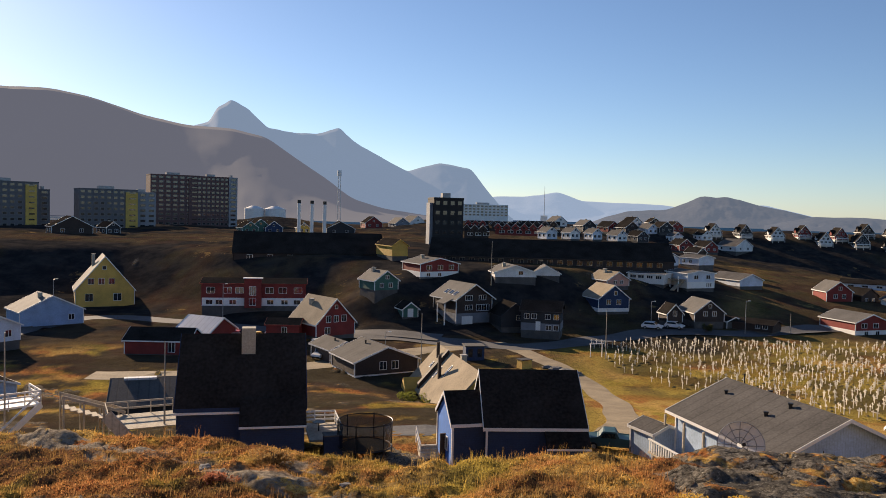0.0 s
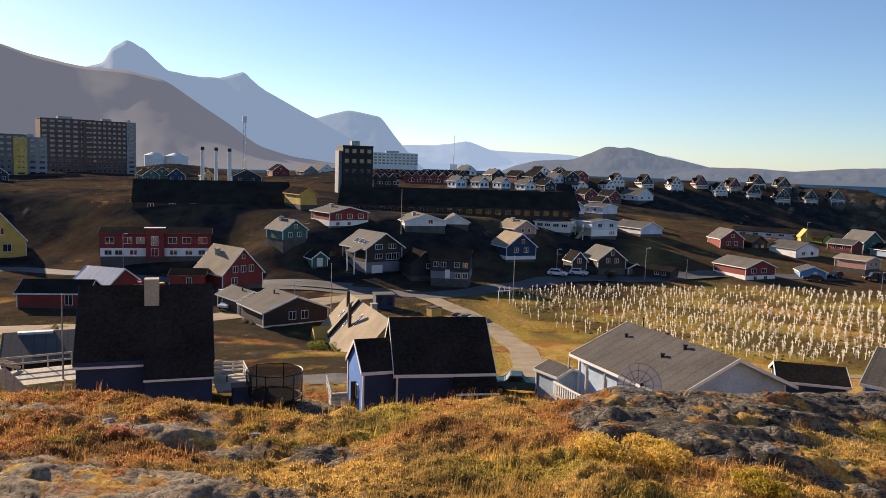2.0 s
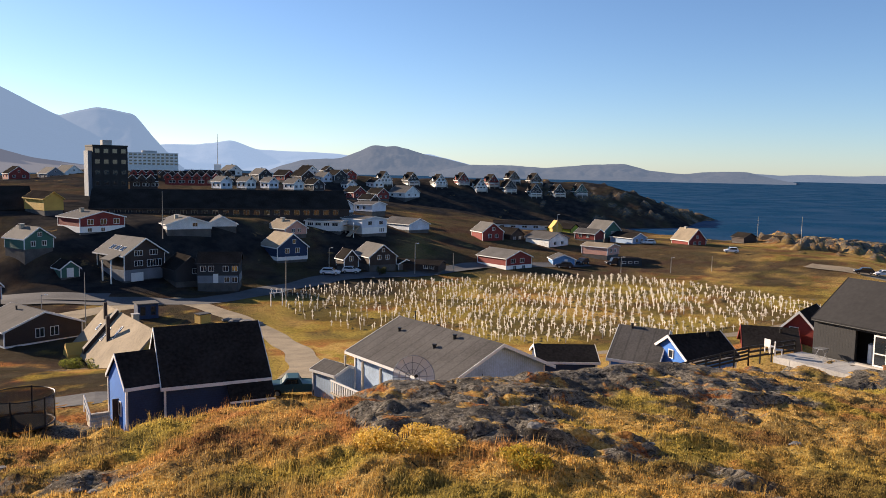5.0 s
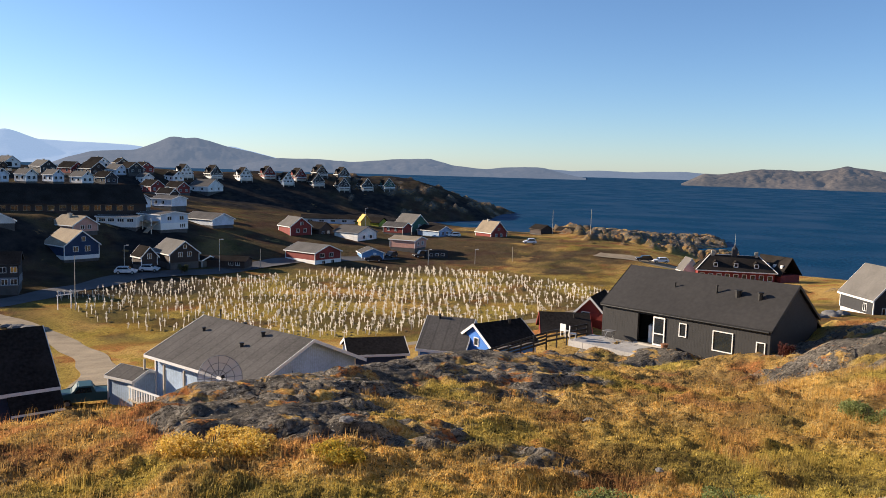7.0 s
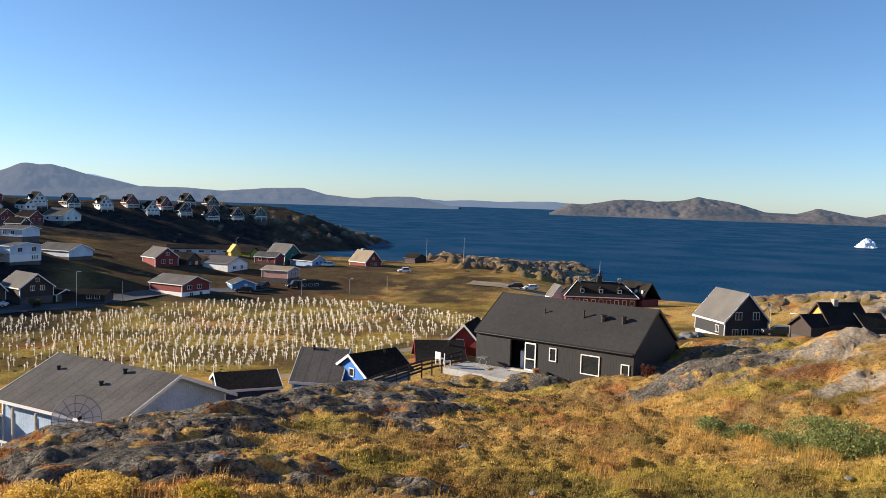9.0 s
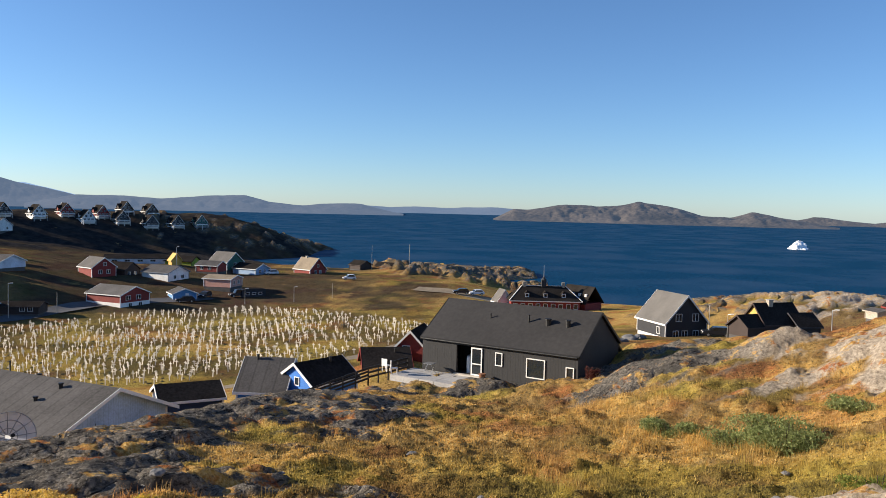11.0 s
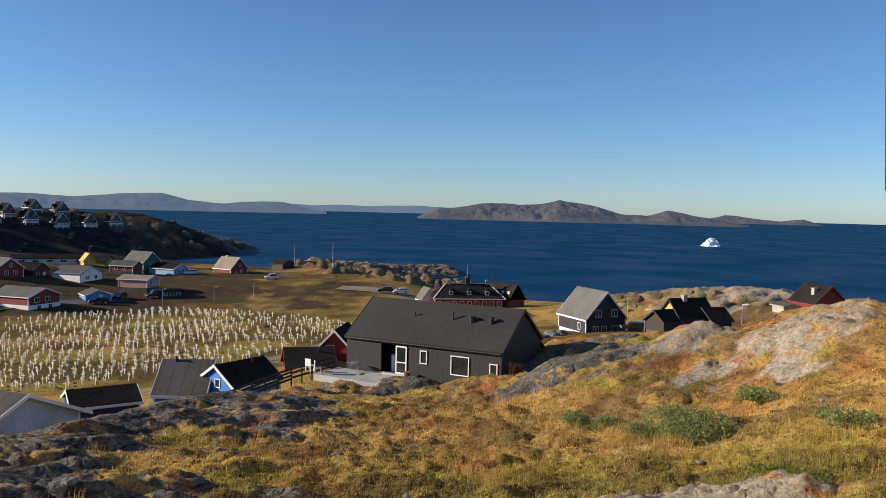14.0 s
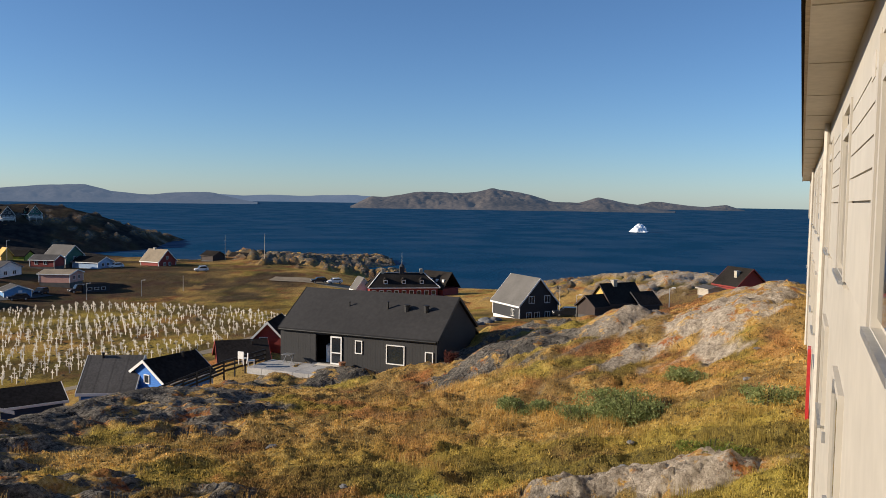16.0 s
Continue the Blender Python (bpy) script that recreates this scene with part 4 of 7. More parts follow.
for az, d, z, W, wall, roof, turn in (
        (-13.92, 380, 18.2, 7.3, 'green', 'roofblack', 20),
        (-12.31, 385, 18.2, 8.2, 'navy', 'roofblack', 18),
        (-10.08, 350, 19.3, 5.0, 'ochre', 'roofblack', 12),
        (-7.46, 390, 18.3, 13.4, 'charcoal', 'roofblack', 6),
        (-5.21, 430, 20.8, 9.2, 'red', 'roofblack', 14),
        (-3.23, 440, 20.9, 8.2, 'grey', 'roofgrey', 25),
        (-2.21, 445, 21.6, 9.5, 'whiteboards', 'roofgrey', 30),
        (-25.28, 300, 19.4, 12.8, 'brown', 'roofblack', 10),
        (-22.93, 310, 19.0, 5.3, 'charcoal', 'roofblack', 30),
        (7.48, 300, 21.0, 4.7, 'bluewhite', 'roofgrey', 35),
        (9.13, 314, 20.8, 4.5, 'whiteboards', 'roofgrey', 40),
        (10.7, 332, 20.4, 4.7, 'bluewhite', 'roofgrey', 38),
        (12.37, 359, 19.3, 5.6, 'whiteboards', 'roofgrey', 42),
        (13.79, 389, 18.5, 6.6, 'charcoal', 'roofblack', 40),
        (10.12, 413, 22.5, 7.7, 'charcoal', 'roofgrey', 30),
        (11.74, 452, 21.6, 8.4, 'red', 'roofblack', 40),
        (13.0, 443, 21.6, 8.9, 'brown', 'roofblack', 35),
        (14.47, 440, 21.4, 6.9, 'bluewhite', 'roofgrey', 40),
        (8.11, 450, 23.9, 7.7, 'whiteboards', 'roofgrey', 30),
        (16.27, 431, 17.9, 5.6, 'whiteboards', 'roofgrey', 30),
        (16.17, 446, 22.9, 7.0, 'red', 'roofblack', 30),
        (18.14, 437, 18.9, 6.2, 'whiteboards', 'roofblack', 35),
        (16.7, 377, 15.3, 7.1, 'red', 'roofblack', 35),
        (18.33, 413, 13.6, 7.7, 'red', 'roofblack', 40),
        (20.24, 428, 14.1, 13.5, 'whiteboards', 'roofgrey', 55),
        (17.7, 260, 16.7, 4.1, 'brown', 'roofblack', 50),
        (-13.18, 385, 19.0, 8.2, 'green', 'roofblack', 15),
        (15.4, 443, 22.2, 8.3, 'charcoal', 'roofblack', 30),
        (14.78, 455, 24.7, 6.5, 'brown', 'roofblack', 20),
        (13.36, 458, 24.7, 7.2, 'whiteboards', 'roofblack', 40),
):
    k = W / 7.5
    L = 9 * min(k, 1.2)
    house({"red": "red", "whiteboards": "white", "green": "green", "charcoal": "dark grey", "brown": "dark brown", "bluewhite": "pale blue", "navy": "navy blue", "ochre": "ochre", "grey": "grey"}[wall] + " wooden house with a pitched roof in the town",
          az, d, z, turn, W, L, 3.0, 3.0 + min(0.36 * W, 3.4), wall, roof, wins=row("F", (-W * 0.24, W * 0.22), 1.7, 1.2, 1.1, 1) + [("F", 0, 4.0, 0.8, 0.8, 0)] * (W < 10) + row("Lf", (-L * 0.28, L * 0.2), 1.7, 1.1, 1.0, 0),
          chimneys=[(W * 0.12, L * 0.1, 0.5)] if W < 8 else [], group="houses of the town", sink=7)


def terrace_row(az, d, z, length, gables, wall):
    """A long low row of dwellings with its ridge across the view and a white-edged cross gable on each dwelling."""
    h = thing("terraced_house", spot(az, d, z), "long dark terrace of dwellings with white-edged gables", "house", "terraces of the town")
    n, step = length / 2, length / gables
    part("wall", boxes((-n, n, -3.5, 3.5, -6, 2.6)), M[wall], h)
    part("roof", prism(bmesh.new(), [(-4.0, 2.45), (0, 4.5), (4.0, 2.45), (4.0, 2.65), (0, 4.7), (-4.0, 2.65)], -n - 0.3, n + 0.3), M["roofblack"], h, at=pose(0, 0, 0, 0, 0, 90))
    part("eaves_board", boxes((-n - 0.3, n + 0.3, -4.05, -4.0, 2.4, 2.68)), M["white"], h)
    for i in range(gables):
        x = -n + (i + 0.28) * step
        g = part("gable", prism(bmesh.new(), [(-1.5, 2.3), (1.5, 2.3), (1.5, 3.4), (0, 4.9), (-1.5, 3.4)], -4.3, -0.5), M[wall], h, at=Matrix.Translation((x, 0, 0)))
        part("bargeboard", prism(bmesh.new(), [(-1.8, 3.25), (0, 5.05), (1.8, 3.25), (1.8, 3.42), (0, 5.22), (-1.8, 3.42)], -4.5, -4.32), M["white"], g)
        part("pane", boxes((-0.5, 0.5, -4.36, -4.28, 2.7, 3.5)), M["glass"], g)
        for u in (0.3, 0.6):
            win = part("window", ring(1.1, 1.0, 0.1, -0.06, 0.02), M["white"], h, at=Matrix.Translation((x + u * step, -3.5, 1.4)))
            part("pane", boxes((-0.55, 0.55, -0.02, 0.01, -0.5, 0.5)), M["glass"], win)
    return h


for spec in (
        (2.39, 311, 20.8, 9.4, 3, 'brown'),
        (4.61, 389, 21.8, 15.2, 4, 'brown'),
        (5.64, 345, 21.3, 22.6, 6, 'red'),
        (2.41, 400, 22.0, 10.8, 3, 'red'),
        (6.82, 395, 22.5, 20.6, 5, 'brown'),
        (4.6, 430, 21.6, 18.3, 4, 'charcoal'),
):
    terrace_row(*spec)
gh = thing("greenhouse", spot(-12.18, 232, 19.2, 4), "long low shed with pale sheet panels", "shed")
part("wall", boxes((-8.2, 8.2, 0, 5, -3, 1.0)), M["charcoal"], gh)
for k in range(8):
    part("roof_sheet", beams(((-7.2 + 2.05 * k, -0.3, 0.95), (-7.2 + 2.05 * k, 5.2, 2.3), 1.98, 0.06)), M["roofwhite"], gh)


def cape_house(az, d, z, wall, low, turn, big=1.0):
    W = 6.6 * big
    h = house(("white" if wall == "whiteboards" else "dark " + {"charcoal": "grey", "brown": "brown", "red": "red", "green": "green"}[wall]) + " steep-roofed house with a balcony on the cape ridge", az, d, z, turn, W, 7.0, 3.4, 7.4 * big, wall, "roofblack",
              wins=row("F", (-1.2, 1.1), 4.3, 1.0, 1.1, 1) + row("F", (-2.0, 0.0, 2.0), 2.4, 1.1, 1.2, 1) + [("F", 0, 5.8, 0.8, 0.7, 0)] + row("Lf", (-1.8, 1.8), 2.4, 1.2, 1.2, 1), low=low, low_h=1.4, over=0.5, group="houses on the cape", sink=6)
    part("balcony", boxes((-W / 2, W / 2, -5.0, -3.55, 1.25, 1.4)), M["white"], h)
    part("balcony_rail", boxes((-W / 2, W / 2, -5.02, -4.95, 1.9, 2.3)), M["white"], h)
    for x in (-W / 2 + 0.1, 0, W / 2 - 0.1):
        part("post", boxes((x - 0.09, x + 0.09, -5.0, -4.85, -4, 2.3)), M["white"], h)
    part("dormer", prism(bmesh.new(), [(-1.0, 3.4), (1.0, 3.4), (1.0, 4.8), (0, 6.0), (-1.0, 4.8)], -W / 2 - 0.2, -0.6), M[wall], h, at=pose(0, 0.6, 0, 0, 0, -90))
    part("dormer_roof", prism(bmesh.new(), [(-1.3, 4.5), (0, 6.05), (1.3, 4.5), (1.3, 4.7), (0, 6.28), (-1.3, 4.7)], -W / 2 - 0.5, -0.4), M["roofblack"], h, at=pose(0, 0.6, 0, 0, 0, -90))
    return h


for spec in (
        (18.74, 446, 20.5, 'whiteboards', 'white', 25),
        (20.68, 452, 20.3, 'charcoal', 'white', 28),
        (22.7, 452, 19.5, 'whiteboards', 'white', 24),
        (24.36, 461, 20.6, 'red', 'white', 20),
        (25.61, 455, 17.3, 'whiteboards', 'white', 22),
        (26.46, 464, 19.9, 'red', 'white', 28),
        (27.97, 476, 22.1, 'brown', 'charcoal', 25),
        (27.73, 458, 17.2, 'charcoal', 'white', 22),
        (29.56, 479, 21.1, 'brown', 'charcoal', 25),
        (29.56, 458, 15.1, 'charcoal', 'white', 20),
        (31.2, 464, 15.1, 'charcoal', 'white', 24),
        (32.77, 470, 15.5, 'green', 'grey', 22),
        ):
    cape_house(*spec)

# the shore side
house("red wooden house with a brown roof", 26.3, 228.2, 9.28, 28, 6.6, 7, 3.2, 5.6, "red", "rooflight", wins=row("F", (-1.0, 1.2), 2.0, 0.9, 1.0) + [("F", 0.2, 4.0, 0.8, 0.8, 1)])
house("brown-red house with a grey roof and a white base", 27.6, 192, 6.1, 44, 8.5, 10, 3.2, 4.8, "red", "rooflight", low="white", low_h=1.5, wins=row("F", (-1.5, 1.5), 0.9, 0.9, 0.8) + row("F", (-2, 1), 2.5, 1.3, 0.9))
house("small blue hut with a white door", 31.7, 201.6, 6.06, 14, 5.6, 5, 2.0, 3.1, "midblue", "roofgrey", doors=[("F", 0.5, 0.8, 1.7, "white")])
house("white house with a grey hipped roof", 30.6, 228.2, 8.02, 48, 8, 9, 3.0, 4.6, "whiteboards", "roofgrey", wins=row("F", (-1.5, 1.5), 1.8, 1.0, 0.9), trim="grey")
house("dark brown wing beside the red house", 27.80, 233, 8.6, 50, 6.0, 7.0, 2.8, 4.6, "brown", "roofblack", trim="brown", wins=row("F", (-1.2, 1.2), 1.7, 0.9, 0.9), sink=4)
house("black container shed beside the road", 36.37, 206, 6.0, 20, 6.0, 3.0, 2.3, 2.5, "charcoal", "roofblack", trim="charcoal", wins=row("F", (-1.6, 0.0, 1.6), 1.4, 0.9, 0.5, 0), over=0.1, name="shed")
house("salmon house with a flat pale roof", 34.4, 215.6, 7.88, 62, 6.5, 7.6, 2.4, 3.2, "pink", "rooftan", wins=row("F", (-1.2, 1.2), 1.5, 0.9, 0.9))
house("small red house with a grey roof", 33.6, 249.2, 9, 60, 5.5, 7, 2.2, 3.4, "red", "roofgrey", wins=row("Lf", (-1.6, 1.0), 1.4, 0.9, 0.9))
house("green gabled house with a grey roof", 34.6, 257.6, 9, 42, 6.5, 8, 2.8, 5.6, "green", "rooflight", wins=row("F", (0,), 2, 0.9, 0.9))
house("pale blue house with a dark roof", 36.3, 252.0, 8.02, 48, 6.2, 9, 2.1, 3.5, "skyblue", "roofblack", wins=row("F", (-1, 1), 1.4, 0.9, 0.9))
house("red wooden house with a tan roof near the shore", 40.4, 257.6, 7.32, 42, 6.8, 7.5, 2.4, 5.7, "red", "rooftan", wins=row("F", (-1.0, 1.0), 1.5, 0.8, 0.9) + [("F", 0, 3.4, 0.7, 0.8, 1)], chimneys=[(0, 1.5, 0.5)])
house("dark boat shed on the shore", 44, 284.2, 7.32, 40, 5.4, 6, 1.9, 3.3, "brown", "roofblack", trim="brown")
house("dark low cabin on the shore", 46, 288.4, 7.04, 60, 4.6, 8, 1.6, 2.7, "brown", "roofblack", trim="brown")
house("long low building with a dark roof and a pale wall", 28.8, 287.0, 8.72, 88, 9, 20, 2.2, 3.2, "bluewhite", "roofblack", trim="roofblack", wins=row("Lf", (-7, -3, 1, 5), 1.4, 1.6, 0.6))
house("yellow-green house beside the bay", 31.6, 282.8, 8.3, 60, 6, 11, 1.9, 3.4, "lime", "roofblack", trim="roofblack")
house("small yellow peaked kiosk", 31.2, 274.4, 9, 20, 3.2, 3, 2.0, 4.0, "yellow", "yellow", trim="yellow")

# the near houses below the hill
house("pale grey hut beside the dark garage", -30.2, 106.4, 6.2, 20, 5, 6, 2.6, 3.4, "bluewhite", "roofblack")
bd = house("large dark blue house with a steep black felt roof", -14.0, 61.5, 12.5, 88, 8.4, 8.7, 3.4, 7.8, "navy", "roofblack", trim="navy", base=0.1, sink=5, over=0.2)
part("chimney", boxes((-1.3, -0.3, -0.85, 0.15, 6.0, 8.6)), M["brick"], bd, "square rendered chimney")
part("lean_to_roof", prism(bmesh.new(), [(-6.0, 2.35), (-4.2, 3.8), (-4.2, 4.0), (-6.0, 2.52)], -4.5, 0.1), M["roofblack"], bd)
part("lean_to_wall", boxes((-5.8, -4.15, -4.35, 0.0, -4, 2.4)), M["navy"], bd)
part("eaves_board", boxes((-4.5, -4.4, 0.1, 4.6, 3.0, 3.16)), M["white"], bd, "white eaves board")
part("eaves_board", boxes((-6.08, -6.0, -4.5, 0.1, 2.32, 2.46)), M["white"], bd, "white eaves board")
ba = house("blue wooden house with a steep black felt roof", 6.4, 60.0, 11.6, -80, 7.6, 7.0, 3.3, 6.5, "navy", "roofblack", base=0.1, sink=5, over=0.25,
           wins=[("F", 1.5, 4.0, 0.7, 1.3, 1), ("F", 1.4, 1.2, 0.7, 1.6, 1)])
part("lean_to_roof", prism(bmesh.new(), [(3.9, 3.05), (5.1, 2.05), (5.1, 2.22), (3.9, 3.25)], 0.6, 3.75), M["roofblack"], ba)
part("lean_to_wall", boxes((3.75, 4.9, 0.8, 3.45, -4, 2.2)), M["navy"], ba)
part("eaves_board", boxes((5.08, 5.14, 0.6, 3.75, 2.0, 2.14)), M["white"], ba, "white eaves board")
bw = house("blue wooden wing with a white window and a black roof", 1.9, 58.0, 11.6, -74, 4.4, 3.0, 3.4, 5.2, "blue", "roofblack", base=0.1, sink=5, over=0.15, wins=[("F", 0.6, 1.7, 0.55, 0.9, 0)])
# navy sheet paints shade on the side wall; the sunlit gable stays bright blue
part("shaded_side_wall", boxes((2.2, 2.26, -1.5, 1.5, 0.1, 3.35)), M["navy"], bw, "blue board wall with its shade painted navy")
lb = house("pale blue bungalow with a low grey felt roof", 23.6, 58.6, 12.2, 39, 9.2, 11.2, 3.7, 5.7, "paleblue", "roofgrey", base=0.1, sink=4, over=0.6,
           wins=[("Lf", 2.6, 2.1, 2.0, 1.1, 1), ("Lf", 4.6, 2.1, 0.9, 1.1, 0)], vents=[(-2.2, -1.2, 0.35, 0.13), (-0.8, -1.8, 0.4, 0.13), (0.2, 4.4, 0.8, 0.05), (-1.6, 4.0, 0.35, 0.11), (1.4, 3.0, 0.35, 0.13)])
part("cable", rods(((-1.2, -5.83, 0.2), (-1.6, -5.83, 3.9), 0.025)), M["blackmetal"], lb)
part("terrace", boxes((-6.6, -4.75, 1.6, 6.0, 0.5, 0.65)), M["palewood"], lb, "white-painted timber terrace")
for yy in (1.2, 3.6, 6.1):
    part("post", boxes((-5.3, -5.16, yy - 0.07, yy + 0.07, 0, 3.3)), M["palewood"], lb)
for k in range(14):
    part("baluster", boxes((-6.6, -6.54, 1.65 + 0.32 * k, 1.75 + 0.32 * k, 0.6, 1.5)), M["white"], lb)
part("rail", boxes((-6.64, -6.5, 1.6, 6.0, 1.5, 1.6)), M["white"], lb)
house("small pale blue garden shed with a felt roof", 15.5, 61.5, 12.0, 40, 2.6, 2.6, 2.1, 2.6, "paleblue", "roofgrey", base=0.05, over=0.2, name="shed")
house("dark blue shed with a black roof and white trim", 32.1, 68.5, 12.0, -80, 4.4, 4.8, 2.0, 2.9, "navy", "roofblack", base=0.05, over=0.25, doors=[("Rt", 1.4, 0.9, 1.2, "white")], name="shed")
b3 = house("bright blue house with a dark grey roof", 37.7, 69.0, 12.0, -106, 5.8, 3.9, 2.5, 4.7, "blue", "roofgrey", base=0.1, over=0.25, wins=[("Rt", -0.6, 1.6, 1.0, 0.9, 1)], vents=[(0.2, -1.0, 0.5, 0.1)])
house("bright blue gabled wing with a black roof", 41.1, 67.8, 12.0, -49, 4.4, 4.9, 3.3, 4.75, "blue", "roofblack", base=0.1, over=0.25, wins=[("F", 0.2, 3.4, 0.5, 0.6, 0)], vents=[(0.4, 1.0, 0.5, 0.1)])
house("dark red cabin with a black felt roof", 45.9, 87.0, 11.3, -84, 7.4, 4.8, 1.1, 3.1, "red", "roofblack", trim="red", base=0.1, vents=[(0.8, 1.0, 0.5, 0.1)])
house("red wooden house with broad white bargeboards", 48.2, 91.5, 11.4, -14, 5.8, 6.0, 1.6, 4.6, "red", "roofblack", base=0.1, over=0.3, wins=[("F", -0.5, 2.4, 0.8, 1.2, 0)])

# the black house on the slope
bh = thing("house", spot(55.7, 58.1, 18.2, 63), "large black wooden house with an open glazed terrace door", "house")
BW, BL, BHE, BHR = 7.4, 12.3, 2.3, 4.75
part("floor", boxes((-BW / 2, BW / 2, -BL / 2, BL / 2, -3.0, 0.02)), M["black"], bh)


def opening_wall(u0, u1, z0, z1, holes):
    """Board wall in the plane x = 0, thick inwards, with rectangular holes (u0, u1, z0, z1)."""
    us = sorted({u0, u1, *[h[0] for h in holes], *[h[1] for h in holes]})
    bm = bmesh.new()
    for a, b in zip(us, us[1:]):
        cuts = sorted((h[2], h[3]) for h in holes if h[0] <= a and h[1] >= b)
        lo = z0
        for c, e in cuts:
            if c > lo:
                box(bm, 0, 0.22, a, b, lo, c)
            lo = e
        if lo < z1:
            box(bm, 0, 0.22, a, b, lo, z1)
    bmesh.ops.remove_doubles(bm, verts=bm.verts, dist=0.001)
    return bm


HOLES = [(1.0, 3.2, 0.02, 2.06), (-0.51, -0.04, 1.0, 1.85), (-3.75, -2.45, 0.5, 1.75), (-5.85, -5.35, 0.02, 1.5)]
part("wall", opening_wall(-BL / 2, BL / 2, 0.0, BHE, HOLES), M["black"], bh, at=Matrix.Translation((-BW / 2, 0, 0)))
part("wall", boxes((BW / 2 - 0.22, BW / 2, -BL / 2, BL / 2, 0, BHE)), M["black"], bh)
for yy in (-BL / 2 + 0.003, BL / 2 - 0.223):
    part("gable_wall", prism(bmesh.new(), [(-BW / 2 + 0.23, 0), (BW / 2 - 0.23, 0), (BW / 2 - 0.23, BHE), (0, BHR - 0.1), (-BW / 2 + 0.23, BHE)], yy, yy + 0.22), M["black"], bh)
add_roof(bh, BW, BL, BHE, BHR, mat("dark_roof_sheet", (0.034, 0.032, 0.03), 0.75, amount=0.35, scale=1.2, bump=0.2), M["blackmetal"], over=0.12, thick=0.12)
for u0, u1, z0, z1 in HOLES[1:]:
    add_window(bh, "Lf", BW, BL, -(u0 + u1) / 2, (z0 + z1) / 2, u1 - u0 - 0.04, z1 - z0 - 0.04, M["white"], 0)
dr = part("glazed_door", boxes((-0.45, -0.36, -0.05, 0.0, 0, 2.0), (0.36, 0.45, -0.05, 0.0, 0, 2.0), (-0.36, 0.36, -0.05, 0, 0, 0.12), (-0.36, 0.36, -0.05, 0, 1.9, 2.0), (-0.36, 0.36, -0.05, 0, 0.8, 0.88)), M["white"], bh, "white glazed terrace door", at=pose(-BW / 2 - 0.03, 1.5, 0.03, 0, 0, -90))
part("pane", boxes((-0.36, 0.36, -0.035, -0.015, 0.1, 1.92)), M["glass"], dr)
# near-black sheet added behind the door, in place of the room's darkness
part("unlit_room_sheet", boxes((-BW / 2 + 1.6, -BW / 2 + 1.7, 0.3, 3.9, 0.02, 2.2)), M["dark"], bh)
part("threshold", boxes((-BW / 2 - 0.3, -BW / 2, 0.9, 3.3, -0.1, 0.05)), M["cream"], bh)
for yy, hh, rr in ((-1.4, 0.4, 0.07), (-2.9, 0.25, 0.2), (-4.4, 0.3, 0.17), (1.7, 0.2, 0.05)):
    zz = BHR - 1.5 * (BHR - BHE) / (BW / 2)
    v = part("roof_vent", rods(((-1.5, yy, zz), (-1.5, yy, zz + hh + 0.2), rr)), M["blackmetal"], bh)
    part("vent_cap", rods(((-1.5, yy, zz + hh + 0.2), (-1.5, yy, zz + hh + 0.28), rr * 1.3)), M["blackmetal"], v)
part("gutter", rods(((-BW / 2 - 0.2, -BL / 2, BHE - 0.05), (-BW / 2 - 0.2, BL / 2, BHE - 0.05), 0.06)), M["blackmetal"], bh)
part("porch_roof", prism(bmesh.new(), [(3.7, 2.3), (5.6, 0.9), (5.6, 1.05), (3.7, 2.5)], -6.0, -3.0), M["blackmetal"], bh)

house("grey timber house with a pale steep roof above the sea", 66.2, 133, 10.2, 33, 7.4, 8.4, 2.8, 6.9, "charcoal", "rooflight", wins=row("F", (-1.4, 1.6), 3.6, 1.0, 1.1) + row("F", (-1.9, -0.3, 1.7), 1.0, 0.9, 1.0) + [("Lf", 2.2, 1.4, 0.8, 1.0, 1)], base=0.5, base_mat="white")
ye = house("small black house with a yellow gable", 72.7, 128, 12.3, -50, 5.0, 6.4, 2.0, 4.6, "yellow", "roofblack", trim="brown", wins=row("F", (0.4,), 2.6, 0.5, 0.6, 0), low="charcoal", low_h=1.9, chimneys=[(0.2, -0.8, 0.6)])
house("low black wing with a felt roof", 74.4, 129, 12.2, -50, 4.2, 3.6, 1.8, 3.4, "charcoal", "roofblack", trim="charcoal")
house("low dark wing of the yellow house", 71.2, 124, 12.2, -42, 3.6, 4.0, 1.8, 3.2, "brown", "roofblack", trim="brown")
house("red house with a dark grey roof behind the rocks", 80.9, 150, 13.2, 40, 6.4, 6.0, 2.4, 5.2, "red", "roofblack", trim="red", wins=row("F", (0.0,), 1.6, 1.4, 0.9, 2), chimneys=[(-1.6, -1, -0.4)])
house("small pale shed behind the rocks", 79.0, 148, 13.2, 36, 3, 3, 1.6, 2.0, "palewood", "roofgrey", trim="palewood")

# the old red hospital by the shore
oh = thing("house", spot(57.25, 203, 3.57, 8), "old red wooden hospital with a dark hipped roof and dormers", "house")
part("wall", boxes((-8.6, 8.6, -4.4, 4.4, -2, 4.0)), M["red"], oh)
bm = bmesh.new()
lo = [bm.verts.new(v) for v in ((-9.2, -5.0, 3.8), (9.2, -5.0, 3.8), (9.2, 5.0, 3.8), (-9.2, 5.0, 3.8))]
lo2 = [bm.verts.new(v.co + Vector((0, 0, 0.15))) for v in lo]
r1, r2 = bm.verts.new((-5.6, 0, 7.3)), bm.verts.new((5.6, 0, 7.3))
bm.faces.new(lo)
for q in range(4):
    bm.faces.new((lo[q], lo[(q + 1) % 4], lo2[(q + 1) % 4], lo2[q]))
